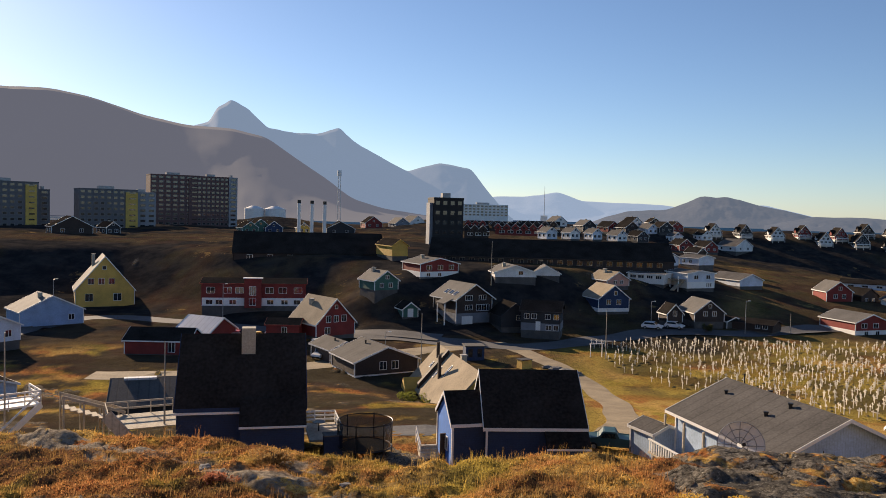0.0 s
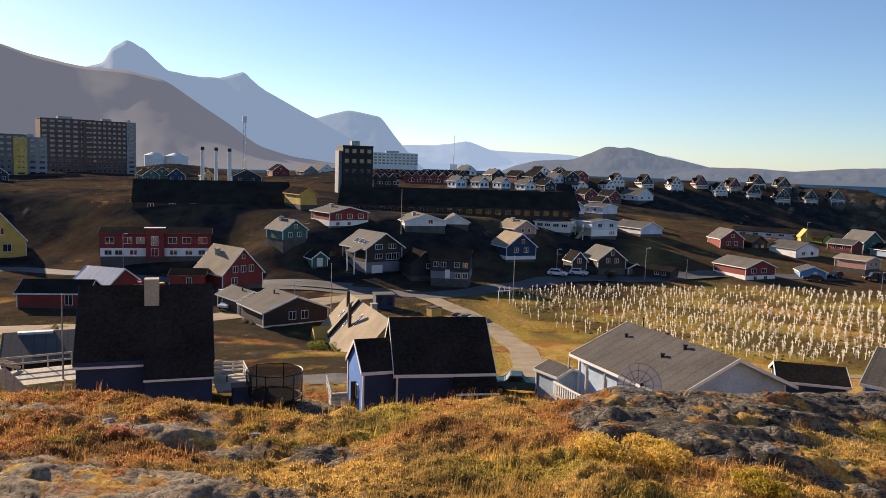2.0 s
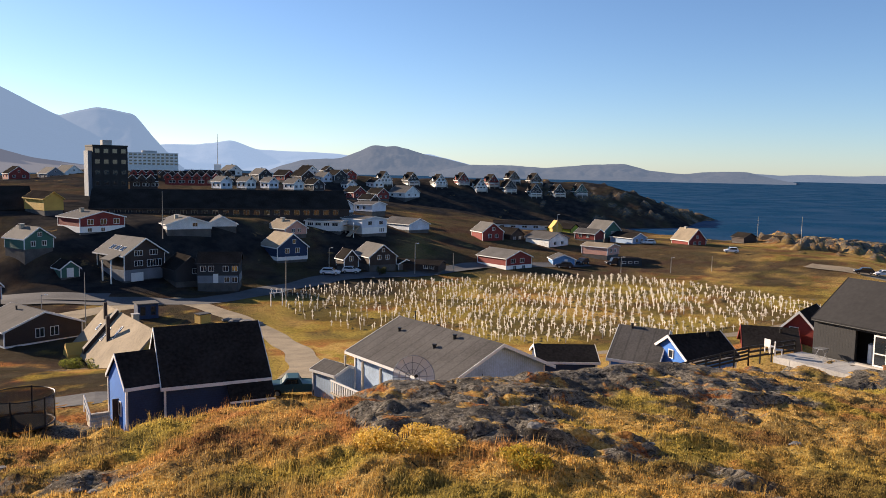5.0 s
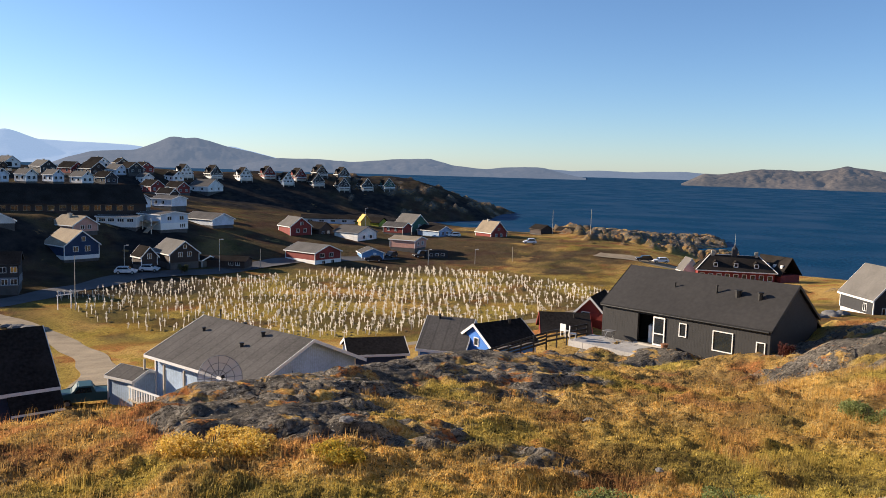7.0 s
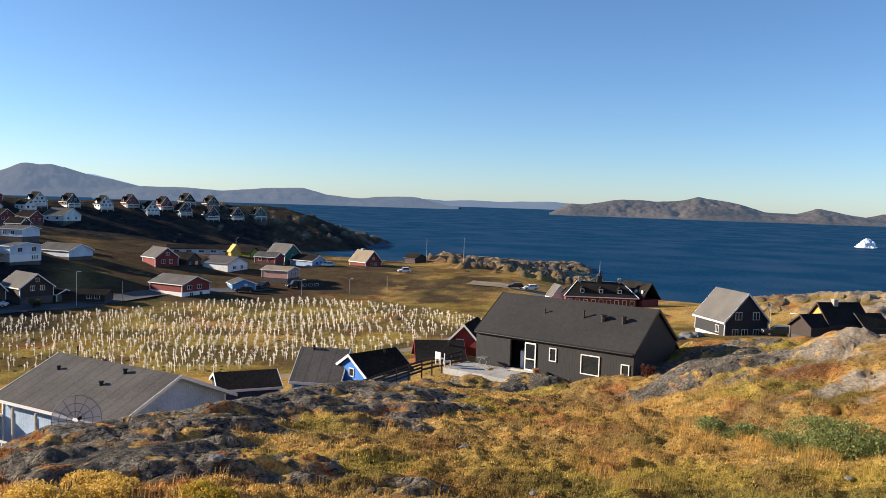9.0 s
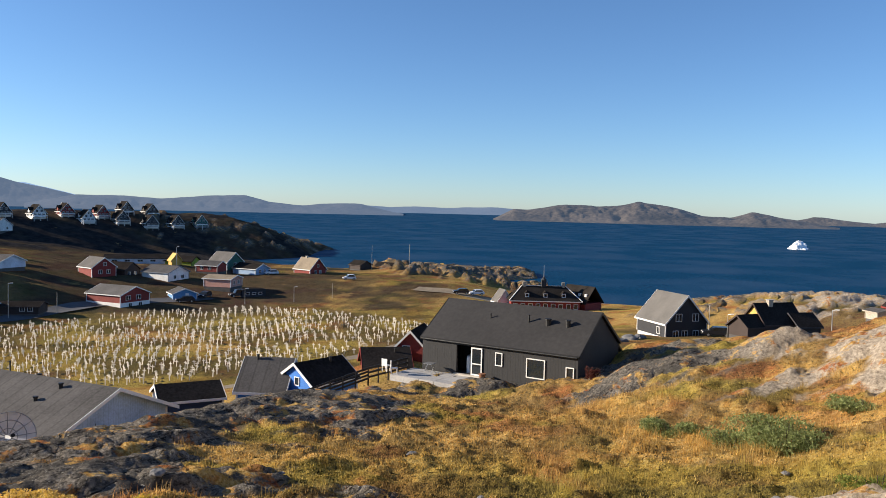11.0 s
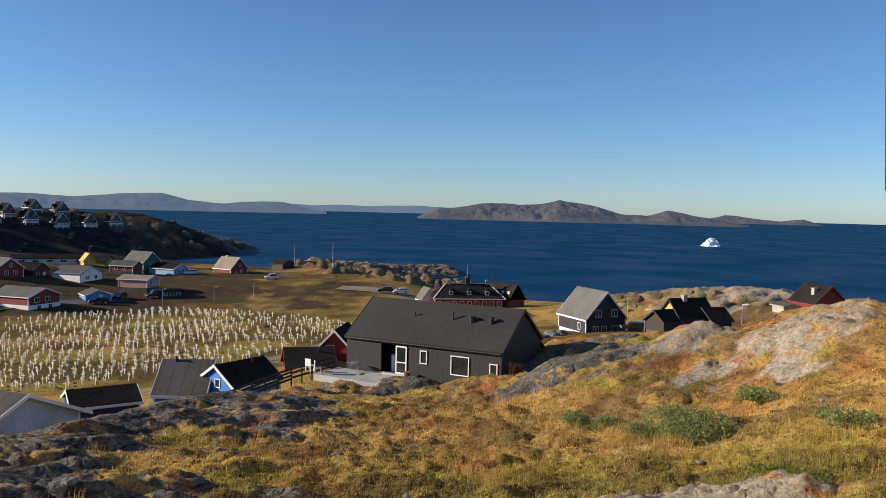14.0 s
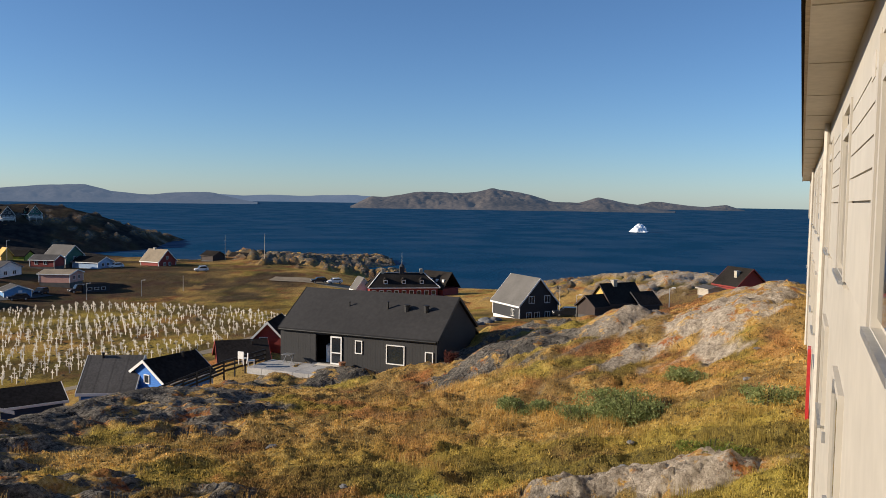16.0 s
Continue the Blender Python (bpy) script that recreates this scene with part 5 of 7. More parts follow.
for q in ((lo2[0], lo2[1], r2, r1), (lo2[1], lo2[2], r2), (lo2[2], lo2[3], r1, r2), (lo2[3], lo2[0], r1)):
    bm.faces.new(q)
part("roof", bm, M["roofblack"], oh, "dark hipped roof with pale ridge boards")
for a, b in (((-5.6, 0, 7.36), (5.6, 0, 7.36)), ((-5.6, 0, 7.33), (-9.2, -5.0, 3.97)), ((5.6, 0, 7.33), (9.2, -5.0, 3.97))):
    part("ridge_board", beams((a, b, 0.2, 0.1)), M["white"], oh)
part("eaves_board", boxes((-9.2, 9.2, -5.06, -5.0, 3.75, 3.97)), M["white"], oh)
for k in range(9):
    win = part("window", ring(0.9, 1.1, 0.1, -0.06, 0.02), M["white"], oh, at=Matrix.Translation((-7.6 + 1.9 * k, -4.4, 2.6)))
    part("pane", boxes((-0.45, 0.45, -0.03, 0.01, -0.55, 0.55)), M["glass"], win)
for x in (-4.6, 0.0, 4.6):
    dm = part("dormer", prism(bmesh.new(), [(-0.6, 4.7), (0.6, 4.7), (0.6, 5.7), (0, 6.3), (-0.6, 5.7)], -3.7, -0.6), M["roofblack"], oh, at=Matrix.Translation((x, 0, 0)))
    part("dormer_window", ring(0.7, 0.7, 0.14, -0.08, 0.02), M["white"], dm, at=Matrix.Translation((0, -3.7, 5.25)))
for x in (-5.0, 5.0):
    part("chimney", boxes((x - 0.35, x + 0.35, -0.4, 0.4, 6.6, 8.3)), M["brick"], oh)
part("cross_wing", boxes((-3.2, 3.2, -4.5, 4.0, -2, 4.0)), M["red"], oh, at=pose(9.6, 1.5, -0.6, 0, 0, 40))
wg = part("cross_wing_roof", prism(bmesh.new(), [(-3.7, 3.8), (0, 7.9), (3.7, 3.8), (3.7, 4.0), (0, 8.15), (-3.7, 4.0)], -4.9, 4.4), M["roofblack"], oh, at=pose(9.6, 1.5, -0.6, 0, 0, 40))
for k in range(4):
    part("skylight", boxes((-2.3, -1.7, -4.0 + 2.1 * k, -3.4 + 2.1 * k, 5.6, 6.3)), M["white"], wg)
tu = part("turret", boxes((-0.6, 0.6, -0.6, 0.6, 7.0, 8.8)), M["charcoal"], oh)
part("turret_roof", rods(((0, 0, 8.8), (0, 0, 9.6), 0.8, 0.15, 8)), M["charcoal"], tu)
part("spire", rods(((0, 0, 9.4), (0, 0, 12.6), 0.1, 0.03)), M["steel"], tu)
house("small white gabled annex by the hospital", 54.30, 206, 3.0, 20, 4, 4, 3.4, 6.2, "whiteboards", "rooflight")

# ---- tall buildings ----
def tower_block(label, az, d, turn, w, depth, h, floors, cols, wall, accent=(), z=None, frames=None):
    t = thing("apartment_block", spot(az, d, z, turn), label, "apartment block")
    part("wall", boxes((-w / 2, w / 2, 0, depth, -6, h)), wall, t)
    part("parapet", boxes((-w / 2 - 0.1, w / 2 + 0.1, -0.1, depth + 0.1, h, h + 0.5)), wall, t)
    part("plant_room", boxes((-w * 0.15, w * 0.12, depth * 0.3, depth * 0.6, h + 0.5, h + 2.0)), M["concrete"], t)
    fh = h / floors
    for i in range(floors):
        for j in range(cols):
            x = -w / 2 + (j + 0.5) * w / cols
            win = part("window", boxes((x - w / cols * 0.33, x + w / cols * 0.33, -0.08, 0.03, i * fh + fh * 0.35, i * fh + fh * 0.85)), frames or FRAME, t)
            part("pane", boxes((x - w / cols * 0.26, x + w / cols * 0.26, -0.1, -0.06, i * fh + fh * 0.42, i * fh + fh * 0.8)), M["glass"], win)
    for x0, x1, m in accent:
        part("accent_panel", boxes((x0, x1, -0.5, -0.12, 0, h - 1)), m, t, "coloured stairwell facing")
        for i in range(floors):
            part("stair_window", boxes((x0 + (x1 - x0) * 0.3, x0 + (x1 - x0) * 0.8, -0.56, -0.49, i * fh + fh * 0.4, i * fh + fh * 0.65)), M["glass"], t)
    return t


FRAME = mat("dull_block_frames", (0.24, 0.23, 0.21), 0.8)
GREYW = mat("grey_block_render", (0.15, 0.145, 0.15), 0.9, amount=0.2, scale=0.3)
PALEW = mat("pale_block_render", (0.3, 0.31, 0.33), 0.9, amount=0.2, scale=0.3)
REDW = mat("rust_block_cladding", (0.13, 0.075, 0.07), 0.8, amount=0.2, scale=0.3)
tower_block("grey apartment block with a yellow stairwell", -29.0, 430, 14, 30, 12, 24.8, 9, 9, GREYW, [(9, 14, M["yellow"])], z=15)
tower_block("plain grey end of an apartment block", -26.75, 440, 14, 5, 10, 21.5, 8, 1, GREYW, z=15)
tower_block("grey apartment block with a yellow stairwell", -22.9, 435, 14, 28, 12, 22.6, 8, 9, GREYW, [(8, 14, M["yellow"])], z=15)
tower_block("pale concrete wing of an apartment block", -20.8, 445, 10, 13, 12, 21.6, 8, 3, PALEW, z=15)
tower_block("tall dark apartment tower with pale window stripes", -18.73, 520, 12, 29.5, 14, 34.2, 12, 7, REDW, [(8, 15, REDW)], z=15)
tower_block("tall dark apartment tower with pale window stripes", -16.24, 525, 16, 20, 14, 34, 12, 7, REDW, z=15)
tower_block("pale end wall of an apartment tower", -14.89, 528, 20, 5.5, 12, 34, 12, 1, PALEW, z=15)
dt = tower_block("dark square office tower", 0.35, 250, 14, 9.6, 9, 15.4, 5, 4, mat("dark_tower_cladding", (0.025, 0.024, 0.024), 0.8, amount=0.3, scale=0.5), z=19.0, frames=M["charcoal"])
part("lit_bay", boxes((-5.9, -4.85, 1, 6, 0, 14.2)), M["grey"], dt, "pale glazed stair bay")
tower_block("white hospital block on the hill", 2.9, 620, 10, 38, 10, 9, 4, 12, M["white"], z=28.0)


def pole(label, az, d, z, h, r=0.06, lamp=False, m="steel", name="pole"):
    t = thing(name, spot(az, d, z), label, "lamp" if lamp else "pole")
    part("shaft", rods(((0, 0, -0.6), (0, 0, h), r * 1.3, r * 0.7)), M[m], t)
    if lamp:
        part("arm", rods(((0, 0, h), (0.5, -0.3, h + 0.1), r * 0.7)), M["steel"], t)
        part("lamp_head", boxes((0.35, 0.85, -0.4, -0.2, h + 0.06, h + 0.18)), M["white"], t)
    else:
        part("cap", rods(((0, 0, h), (0, 0, h + 0.08), r)), M["steel"], t)
    return t


for az, d, z, h in ((-10.35, 330, 16, 16.6), (-9.45, 330, 16, 16.5), (-8.55, 330, 16, 16.3)):
    st = thing("smokestack", spot(az, d, z), "tall white smokestack with a black top", "smokestack", "smokestacks of the power plant")
    part("shaft", rods(((0, 0, -3), (0, 0, h), 0.75, 0.7, 16)), M["white"], st)
    part("top_band", rods(((0, 0, h), (0, 0, h + 1.3), 0.74, 0.74, 16)), M["blackmetal"], st)
lm = thing("lattice_mast", spot(-7.55, 420, 20), "tall lattice radio mast", "mast")
for x in (-0.9, 0.9):
    for y in (-0.9, 0.9):
        part("leg", rods(((x, y, -2), (x * 0.5, y * 0.5, 30), 0.16)), M["steel"], lm)
for k in range(15):
    part("brace", beams(((-0.9, -0.9, 2 * k), (0.8, -0.8, 2 * k + 2), 0.1)), M["steel"], lm)
part("antenna_drum", rods(((0, 0, 28), (0, 0, 31), 1.1)), M["white"], lm)
am = thing("antenna_mast", spot(7.2, 470, 24), "thin guyed antenna mast on the dark hill", "mast")
part("shaft", rods(((0, 0, -2), (0, 0, 23), 0.3, 0.1)), M["steel"], am)
part("cabin", boxes((-2, 2, -2, 2, -1, 6)), M["white"], am)
for az, r in ((-13.44, 8.6), (-12.01, 9.2)):
    tk = thing("storage_tank", spot(az, 720, 14), "white storage tank with a shallow domed roof", "tank", "storage tanks")
    part("shell", rods(((0, 0, -6), (0, 0, 16.0), r, r, 32)), M["white"], tk)
    part("dome", rods(((0, 0, 16.0), (0, 0, 18.4), r, r * 0.3, 32)), M["white"], tk)
for az, d, z, h, lamp in ((11.85, 133.0, 5.76, 9.2, False), (-1.4, 121.8, 5.62, 8.7, False), (3.55, 173.6, 15.00, 9.1, False), (-15.5, 165.2, 6.18, 8.4, True), (14.9, 170.8, 6.18, 6.4, True), (21.1, 173.6, 6.18, 7.3, True),
                          (-26.2, 179.2, 6.18, 8.4, True), (-19.3, 62, 13.6, 6.3, False), (-29.0, 66, 14, 6.4, False), (35.9, 193.2, 5.90, 3.9, True), (39.3, 197.4, 5.90, 3.9, True), (42, 203.0, 5.90, 4.2, False),
                          (44.8, 280.0, 7.30, 9.0, False), (47.5, 214, 14, 6.0, False), (31.3, 266.0, 8.70, 7.0, True), (68.7, 128, 10, 6, False), (69.9, 126, 10.6, 4.5, True), (76.3, 122, 14, 3.2, True),
                          (-4, 120.4, 5.76, 5.9, True), (23.9, 179.2, 6.04, 4.8, False), (34, 238.0, 7.30, 4.8, False)):
    pole("white-painted street lamp beside the road" if lamp else "slim pale wooden utility pole", az, d, z, h, lamp=lamp, name="street_lamp" if lamp else "utility_pole", m="steel" if lamp else "palewood")


# ---- vehicles ----
def car(label, az, d, z, turn, paint, L=4.3, W=1.75, H=1.5, kind="car"):
    c = thing("car", spot(az, d, z, turn), label, kind)
    if kind == "pickup":
        side = [(-L / 2, 0.35), (L / 2, 0.35), (L / 2, 0.95), (L * 0.08, 0.98), (L * 0.04, H), (-L * 0.16, H), (-L * 0.24, 1.0), (-L / 2 + 0.1, 0.9)]
        glass = [(L * 0.03, 1.02), (L * 0.015, H - 0.1), (-L * 0.15, H - 0.1), (-L * 0.21, 1.02)]
    else:
        side = [(-L / 2, 0.35), (L / 2, 0.35), (L / 2, 0.85), (L * 0.44, 1.0), (L * 0.36, H), (-L * 0.1, H), (-L * 0.22, 0.98), (-L / 2 + 0.05, 0.82)]
        glass = [(L * 0.38, 1.02), (L * 0.33, H - 0.08), (-L * 0.08, H - 0.08), (-L * 0.17, 1.02)]
    bm = prism(bmesh.new(), side, -W / 2, W / 2)
    bmesh.ops.bevel(bm, geom=[e for e in bm.edges], offset=0.06, segments=2, affect="EDGES")
    body = part("body", bm, paint, c)
    part("side_glazing", prism(bmesh.new(), glass, -W / 2 - 0.012, W / 2 + 0.012), M["glass"], c)
    part("windscreen", beams(((-L * 0.225, 0, 1.04), (-L * 0.115, 0, H - 0.06), W * 0.86, 0.03)), M["glass"], c)
    for x in (-L * 0.31, L * 0.31):
        for y in (-W / 2 + 0.02, W / 2 - 0.02):
            w = part("wheel", rods(((x, y - 0.1, 0.32), (x, y + 0.1, 0.32), 0.33, 0.33, 16)), M["rubber"], c)
            part("rim", rods(((x, y - 0.11, 0.32), (x, y + 0.11, 0.32), 0.19, 0.19, 12)), M["steel"], w)
    for y in (-W * 0.36, W * 0.36):
        part("headlight", boxes((-L / 2 - 0.015, -L / 2 + 0.1, y - 0.18, y + 0.18, 0.62, 0.78)), M["white"], c)
        part("tail_light", boxes((L / 2 - 0.1, L / 2 + 0.015, y - 0.12, y + 0.12, 0.65, 0.85)), M["redpaint"], c)
    part("bumper", boxes((-L / 2 - 0.06, -L / 2 + 0.05, -W * 0.46, W * 0.46, 0.36, 0.52)), M["rubber"], c)
    return c


def gcar(label, az, d, turn, paint, **kw):
    x, y = P(az, d)
    car(label, az, d, gz(x, y) + 0.06, turn, paint, **kw)


gcar("dark teal pickup parked by the garden shed", 12.6, 62.5, 2, M["teal"], kind="pickup", L=4.9)
gcar("white estate car parked on the roadside", 15, 169.4, 170, M["carwhite"])
gcar("white hatchback parked on the roadside", 16.5, 172.2, 165, M["carwhite"], L=3.9)
gcar("red van parked behind the dark roof", -14.7, 142, 80, M["redpaint"], H=2.0)
gcar("white van parked by the dark wooden house", -8.5, 127, 60, M["carwhite"], H=2.1, L=4.8)
gcar("silver car parked behind the dark roof", -12.1, 144.2, 60, M["carwhite"])
gcar("dark van parked by the salmon house", 35.4, 204.4, 20, M["cardark"], H=1.9)
gcar("dark blue car in front of the blue hut", 31.9, 194.6, 5, M["cardark"])
gcar("black car on the gravel yard", 33.2, 203.0, 60, M["cardark"], L=3.9)
gcar("white car beside the pale blue house", 37.7, 247.8, 20, M["carwhite"])
gcar("white van on the coastal path", 43.2, 232.0, 10, M["carwhite"], H=1.6, L=3.8)
gcar("dark car on the gravel parking place", 51.3, 212.8, 10, M["cardark"])
gcar("pale car on the gravel parking place", 52.4, 215.6, 20, M["carwhite"])
gcar("dark car parked by the grey house", 69.2, 128, 10, M["cardark"])
for az, m, lab in ((-14.6, "pink", "stack of red-wrapped goods by the road"), (-13.2, "yellow", "yellow tarpaulin-covered stack by the road")):
    tr = thing("covered_load", spot(az, 141, None, 20), lab, "load")
    bm = boxes((-1.1, 1.1, -0.9, 0.9, 0, 1.9))
    bmesh.ops.bevel(bm, geom=[e for e in bm.edges], offset=0.35, segments=3, affect="EDGES")
    part("cover", bm, M[m], tr)
    part("pallet", boxes((-1.15, 1.15, -0.95, 0.95, -0.1, 0.05)), M["wood"], tr)
ct = thing("trailer", spot(-8.6, 131, None, 30), "white box trailer parked by the red house", "trailer")
part("box", boxes((-1.4, 1.4, -0.9, 0.9, 0.5, 2.3)), M["carwhite"], ct)
for x in (-0.5, 0.5):
    part("wheel", rods(((x, -1.0, 0.3), (x, -0.8, 0.3), 0.3, 0.3, 14)), M["rubber"], ct)
kb = thing("kiosk", spot(2.4, 127, None, 12), "dark blue kiosk with a flat pale roof", "kiosk")
part("wall", boxes((-1.5, 1.5, -1.3, 1.3, -0.5, 2.2)), M["navy"], kb)
part("roof", boxes((-1.65, 1.65, -1.45, 1.45, 2.2, 2.35)), M["rooflight"], kb)
for x in (-0.75, 0.75):
    add_window(kb, "F", 3, 2.6, x, 1.2, 0.6, 1.2, M["charcoal"], 0)
yb = thing("utility_box", spot(6.1, 121, None, 35), "pale yellow utility box beside the gravel road", "utility box")
part("case", boxes((-0.9, 0.9, -0.7, 0.7, -0.4, 1.3)), M["yellow"], yb)
part("lid", boxes((-0.98, 0.98, -0.78, 0.78, 1.3, 1.42)), M["charcoal"], yb)


# ---- roads ----
def strip(name, label, pts, width, material, lift=0.05, category="road"):
    """A band of road laid over the ground along points (azimuth, distance)."""
    p = [Vector(P(a, d)) for a, d in pts]
    fine = []
    for i in range(len(p) - 1):
        a, b, c, e = p[max(i - 1, 0)], p[i], p[i + 1], p[min(i + 2, len(p) - 1)]
        n = max(2, int((c - b).length / 1.5))
        for k in range(n):
            t = k / n
            fine.append(0.5 * ((2 * b) + (c - a) * t + (2 * a - 5 * b + 4 * c - e) * t * t + (3 * b - a - 3 * c + e) * t ** 3))
    fine.append(p[-1])
    bm = bmesh.new()
    rows_ = []
    for i, q in enumerate(fine):
        d = (fine[min(i + 1, len(fine) - 1)] - fine[max(i - 1, 0)]).normalized()
        nrm = Vector((-d.y, d.x))
        r = []
        for k in range(5):
            o = q + nrm * width * (k / 4 - 0.5) * (1 + 0.12 * math.sin(i * 0.7 + k))
            r.append(bm.verts.new((o.x, o.y, max(gz(o.x, o.y), gz(q.x, q.y) - 0.1) + lift)))
        rows_.append(r)
    for a, b in zip(rows_, rows_[1:]):
        for k in range(4):
            bm.faces.new((a[k], a[k + 1], b[k + 1], b[k]))
    tagged(new(name, mesh_of(name, bm, material)), label, category, kind="structure")


strip("road_main", "asphalt road past the cemetery", [(-12, 145.6), (-4, 145.6), (2, 141.4), (7, 141.4), (11, 152.6), (16, 168.0), (21, 173.6), (26, 189.0), (30, 196), (33.5, 203)], 6.5, M["asphalt"])
strip("road_lane", "narrow asphalt lane between the houses", [(-9, 70), (-4, 67), (2, 66.5), (7, 66), (12, 66), (16, 66.5), (20, 70)], 4.2, M["asphalt"])
strip("road_gravel", "gravel track beside the cemetery", [(4, 144.2), (6.5, 133.0), (8.5, 123.2), (10.5, 112.0), (12.4, 96), (13.2, 84), (13.0, 74), (12.4, 68)], 3.6, M["gravel"], 0.04)
strip("road_yard", "gravel yard between the houses", [(-24, 119.0), (-18, 116.2), (-10, 120.4), (-5, 126.0), (0, 135.8), (4, 141.4)], 5.5, M["gravel"], 0.03)
strip("road_upper", "gravel road by the yellow house", [(-30, 156.8), (-24, 179.2), (-18, 169.4), (-12, 156.8), (-6, 149.8), (0, 145.6)], 5.5, M["asphalt"], 0.03)
strip("road_path", "pale gravel path to the parking place by the shore", [(48, 219), (50, 216.5), (53, 212.8), (56, 210.0)], 7, M["gravel"], 0.04)
strip("road_cemetery", "dark strip of path below the cemetery", [(30, 90.0), (35, 101.3), (40, 116.2), (45, 128.8), (48, 141.4)], 2.6, M["gravel"], 0.04)

# ---- the cemetery ----
def inside(x, y, poly):
    hit = False
    for (x0, y0), (x1, y1) in zip(poly, poly[1:] + poly[:1]):
        if (y0 > y) != (y1 > y) and x < (x1 - x0) * (y - y0) / (y1 - y0) + x0:
            hit = not hit
    return hit


def cross_mesh(bm, m, h, w, t):
    box(bm, -t / 2, t / 2, -0.03, 0.03, -0.25, h, m)
    box(bm, -w / 2, w / 2, -0.034, 0.034, h * 0.66, h * 0.66 + t, m)


def cemetery():
    poly = [P(a, d) for a, d in ((10.8, 146), (12, 129), (14, 118), (18, 111), (30, 106), (36, 112), (42, 123), (46, 136), (49.5, 151), (48, 162), (43, 174), (36, 185), (30, 178), (22, 164), (15, 157))]
    rg = random.Random(11)
    spots_ = []
    a = radians(35)
    for i in range(-60, 60):
        for j in range(-60, 60):
            u, v = i * 1.5 + rg.uniform(-0.45, 0.45), j * 1.85 + rg.uniform(-0.45, 0.45)
            x, y = 70 + u * math.cos(a) + v * math.sin(a), 119 - u * math.sin(a) + v * math.cos(a)
            path = abs(((j + 60) % 17) - 8) < 0.5
            if inside(x, y, poly) and not path and rg.random() > 0.05 + 0.35 * float(sm(0.5, 0.62, fbm(x * 0.08, y * 0.08, 91, 3))):
                spots_.append((x, y))
    spots_.sort(key=lambda q: math.hypot(*q))
    shapes = []
    for k in range(6):
        bm = bmesh.new()
        cross_mesh(bm, None, 0.8 + 0.08 * k, 0.5 + 0.05 * (k % 4), 0.095 + 0.012 * (k % 3))
        shapes.append(mesh_of("grave_cross", bm, M["cross"]))
    rest = bmesh.new()
    for n, (x, y) in enumerate(spots_):
        m = pose(x, y, gz(x, y), rg.uniform(-4, 4), rg.uniform(-4, 4), -78 + rg.uniform(-18, 18))
        if n < 300:
            ob = new("grave_cross", shapes[rg.randrange(6)])
            ob.matrix_basis = m
            tagged(ob, "weathered white wooden grave cross in the grass", "cross", "grave crosses")
        else:
            cross_mesh(rest, m, 0.8 + 0.42 * rg.random(), 0.58, 0.11)
    tagged(new("grave_crosses", mesh_of("grave_crosses", rest, M["cross"])), "hundreds of white wooden grave crosses", "crosses", kind="stuff")
    # flower tufts and low mounds at the graves
    bm = bmesh.new()
    for x, y in spots_[::2]:
        bmesh.ops.create_icosphere(bm, subdivisions=1, radius=0.28, matrix=pose(x + 0.5, y - 0.4, gz(x + 0.5, y - 0.4), 0, 0, rg.uniform(0, 90)) @ Matrix.Diagonal((1.8, 0.8, 0.5, 1)))
    tagged(new("grave_mounds", mesh_of("grave_mounds", bm, mat("grave_heather", (0.2, 0.12, 0.05), 0.95, spots=(0.08, 0.09, 0.03), scale=2))), "low heather mounds at the graves", "mounds", kind="stuff")
    gate = thing("cemetery_gate", spot(11.2, 134, None, 20), "white cemetery gate with crosses on top", "gate")
    for x in (-1.0, 1.0):
        part("post", boxes((x - 0.06, x + 0.06, -0.06, 0.06, -0.3, 2.3)), M["white"], gate)
    part("lintel", beams(((-1.2, 0, 2.2), (1.2, 0, 2.3), 0.12)), M["white"], gate)
    for x in (-0.9, 0.0, 0.9):
        bm = bmesh.new()
        cross_mesh(bm, Matrix.Translation((x, 0, 2.4)), 0.6, 0.4, 0.08)
        part("gate_cross", bm, M["white"], gate)


cemetery()


# ---- round the near houses ----
def rail_run(parent, a, b, h, m, posts=5, boards=2, w=0.08):
    """Posts and boards of a railing from a to b (local)."""
    a, b = Vector(a), Vector(b)
    for i in range(posts):
        p = a.lerp(b, i / (posts - 1))
        part("post", boxes((p.x - w / 2, p.x + w / 2, p.y - w / 2, p.y + w / 2, p.z - 0.3, p.z + h)), m, parent)
    for k in range(boards):
        z = Vector((0, 0, h * (1 - k / max(boards, 1)) - 0.02))
        part("rail", beams((a + z, b + z, 0.06, 0.14)), m, parent)


dk = thing("timber_deck", spot(-20.8, 63.5, 13.2, 6), "bleached timber deck with railings beside the dark house", "deck")
for k in range(16):
    part("plank", boxes((-2.4, 2.6, -2.2 + 0.28 * k, -1.95 + 0.28 * k, 0.5, 0.56)), M["palewood"], dk)
rail_run(dk, (-2.4, 2.2, 0.56), (2.6, 2.2, 0.56), 1.0, M["palewood"], 4)
rail_run(dk, (-2.4, -2.2, 0.56), (-2.4, 2.2, 0.56), 1.0, M["palewood"], 4)
part("stair_side", beams(((-2.6, -2.2, 1.7), (-0.6, -3.6, -0.6), 0.1, 1.0)), M["palewood"], dk, "solid bleached board stair side")
sw = thing("outside_stair", spot(-23.8, 66, 13.0, 10), "bleached timber outside stair with handrails", "stair")
for k in range(8):
    part("step", boxes((-2.2 + 0.5 * k, -1.7 + 0.5 * k, -0.7, 0.7, 1.6 - 0.2 * k, 1.66 - 0.2 * k)), M["palewood"], sw)
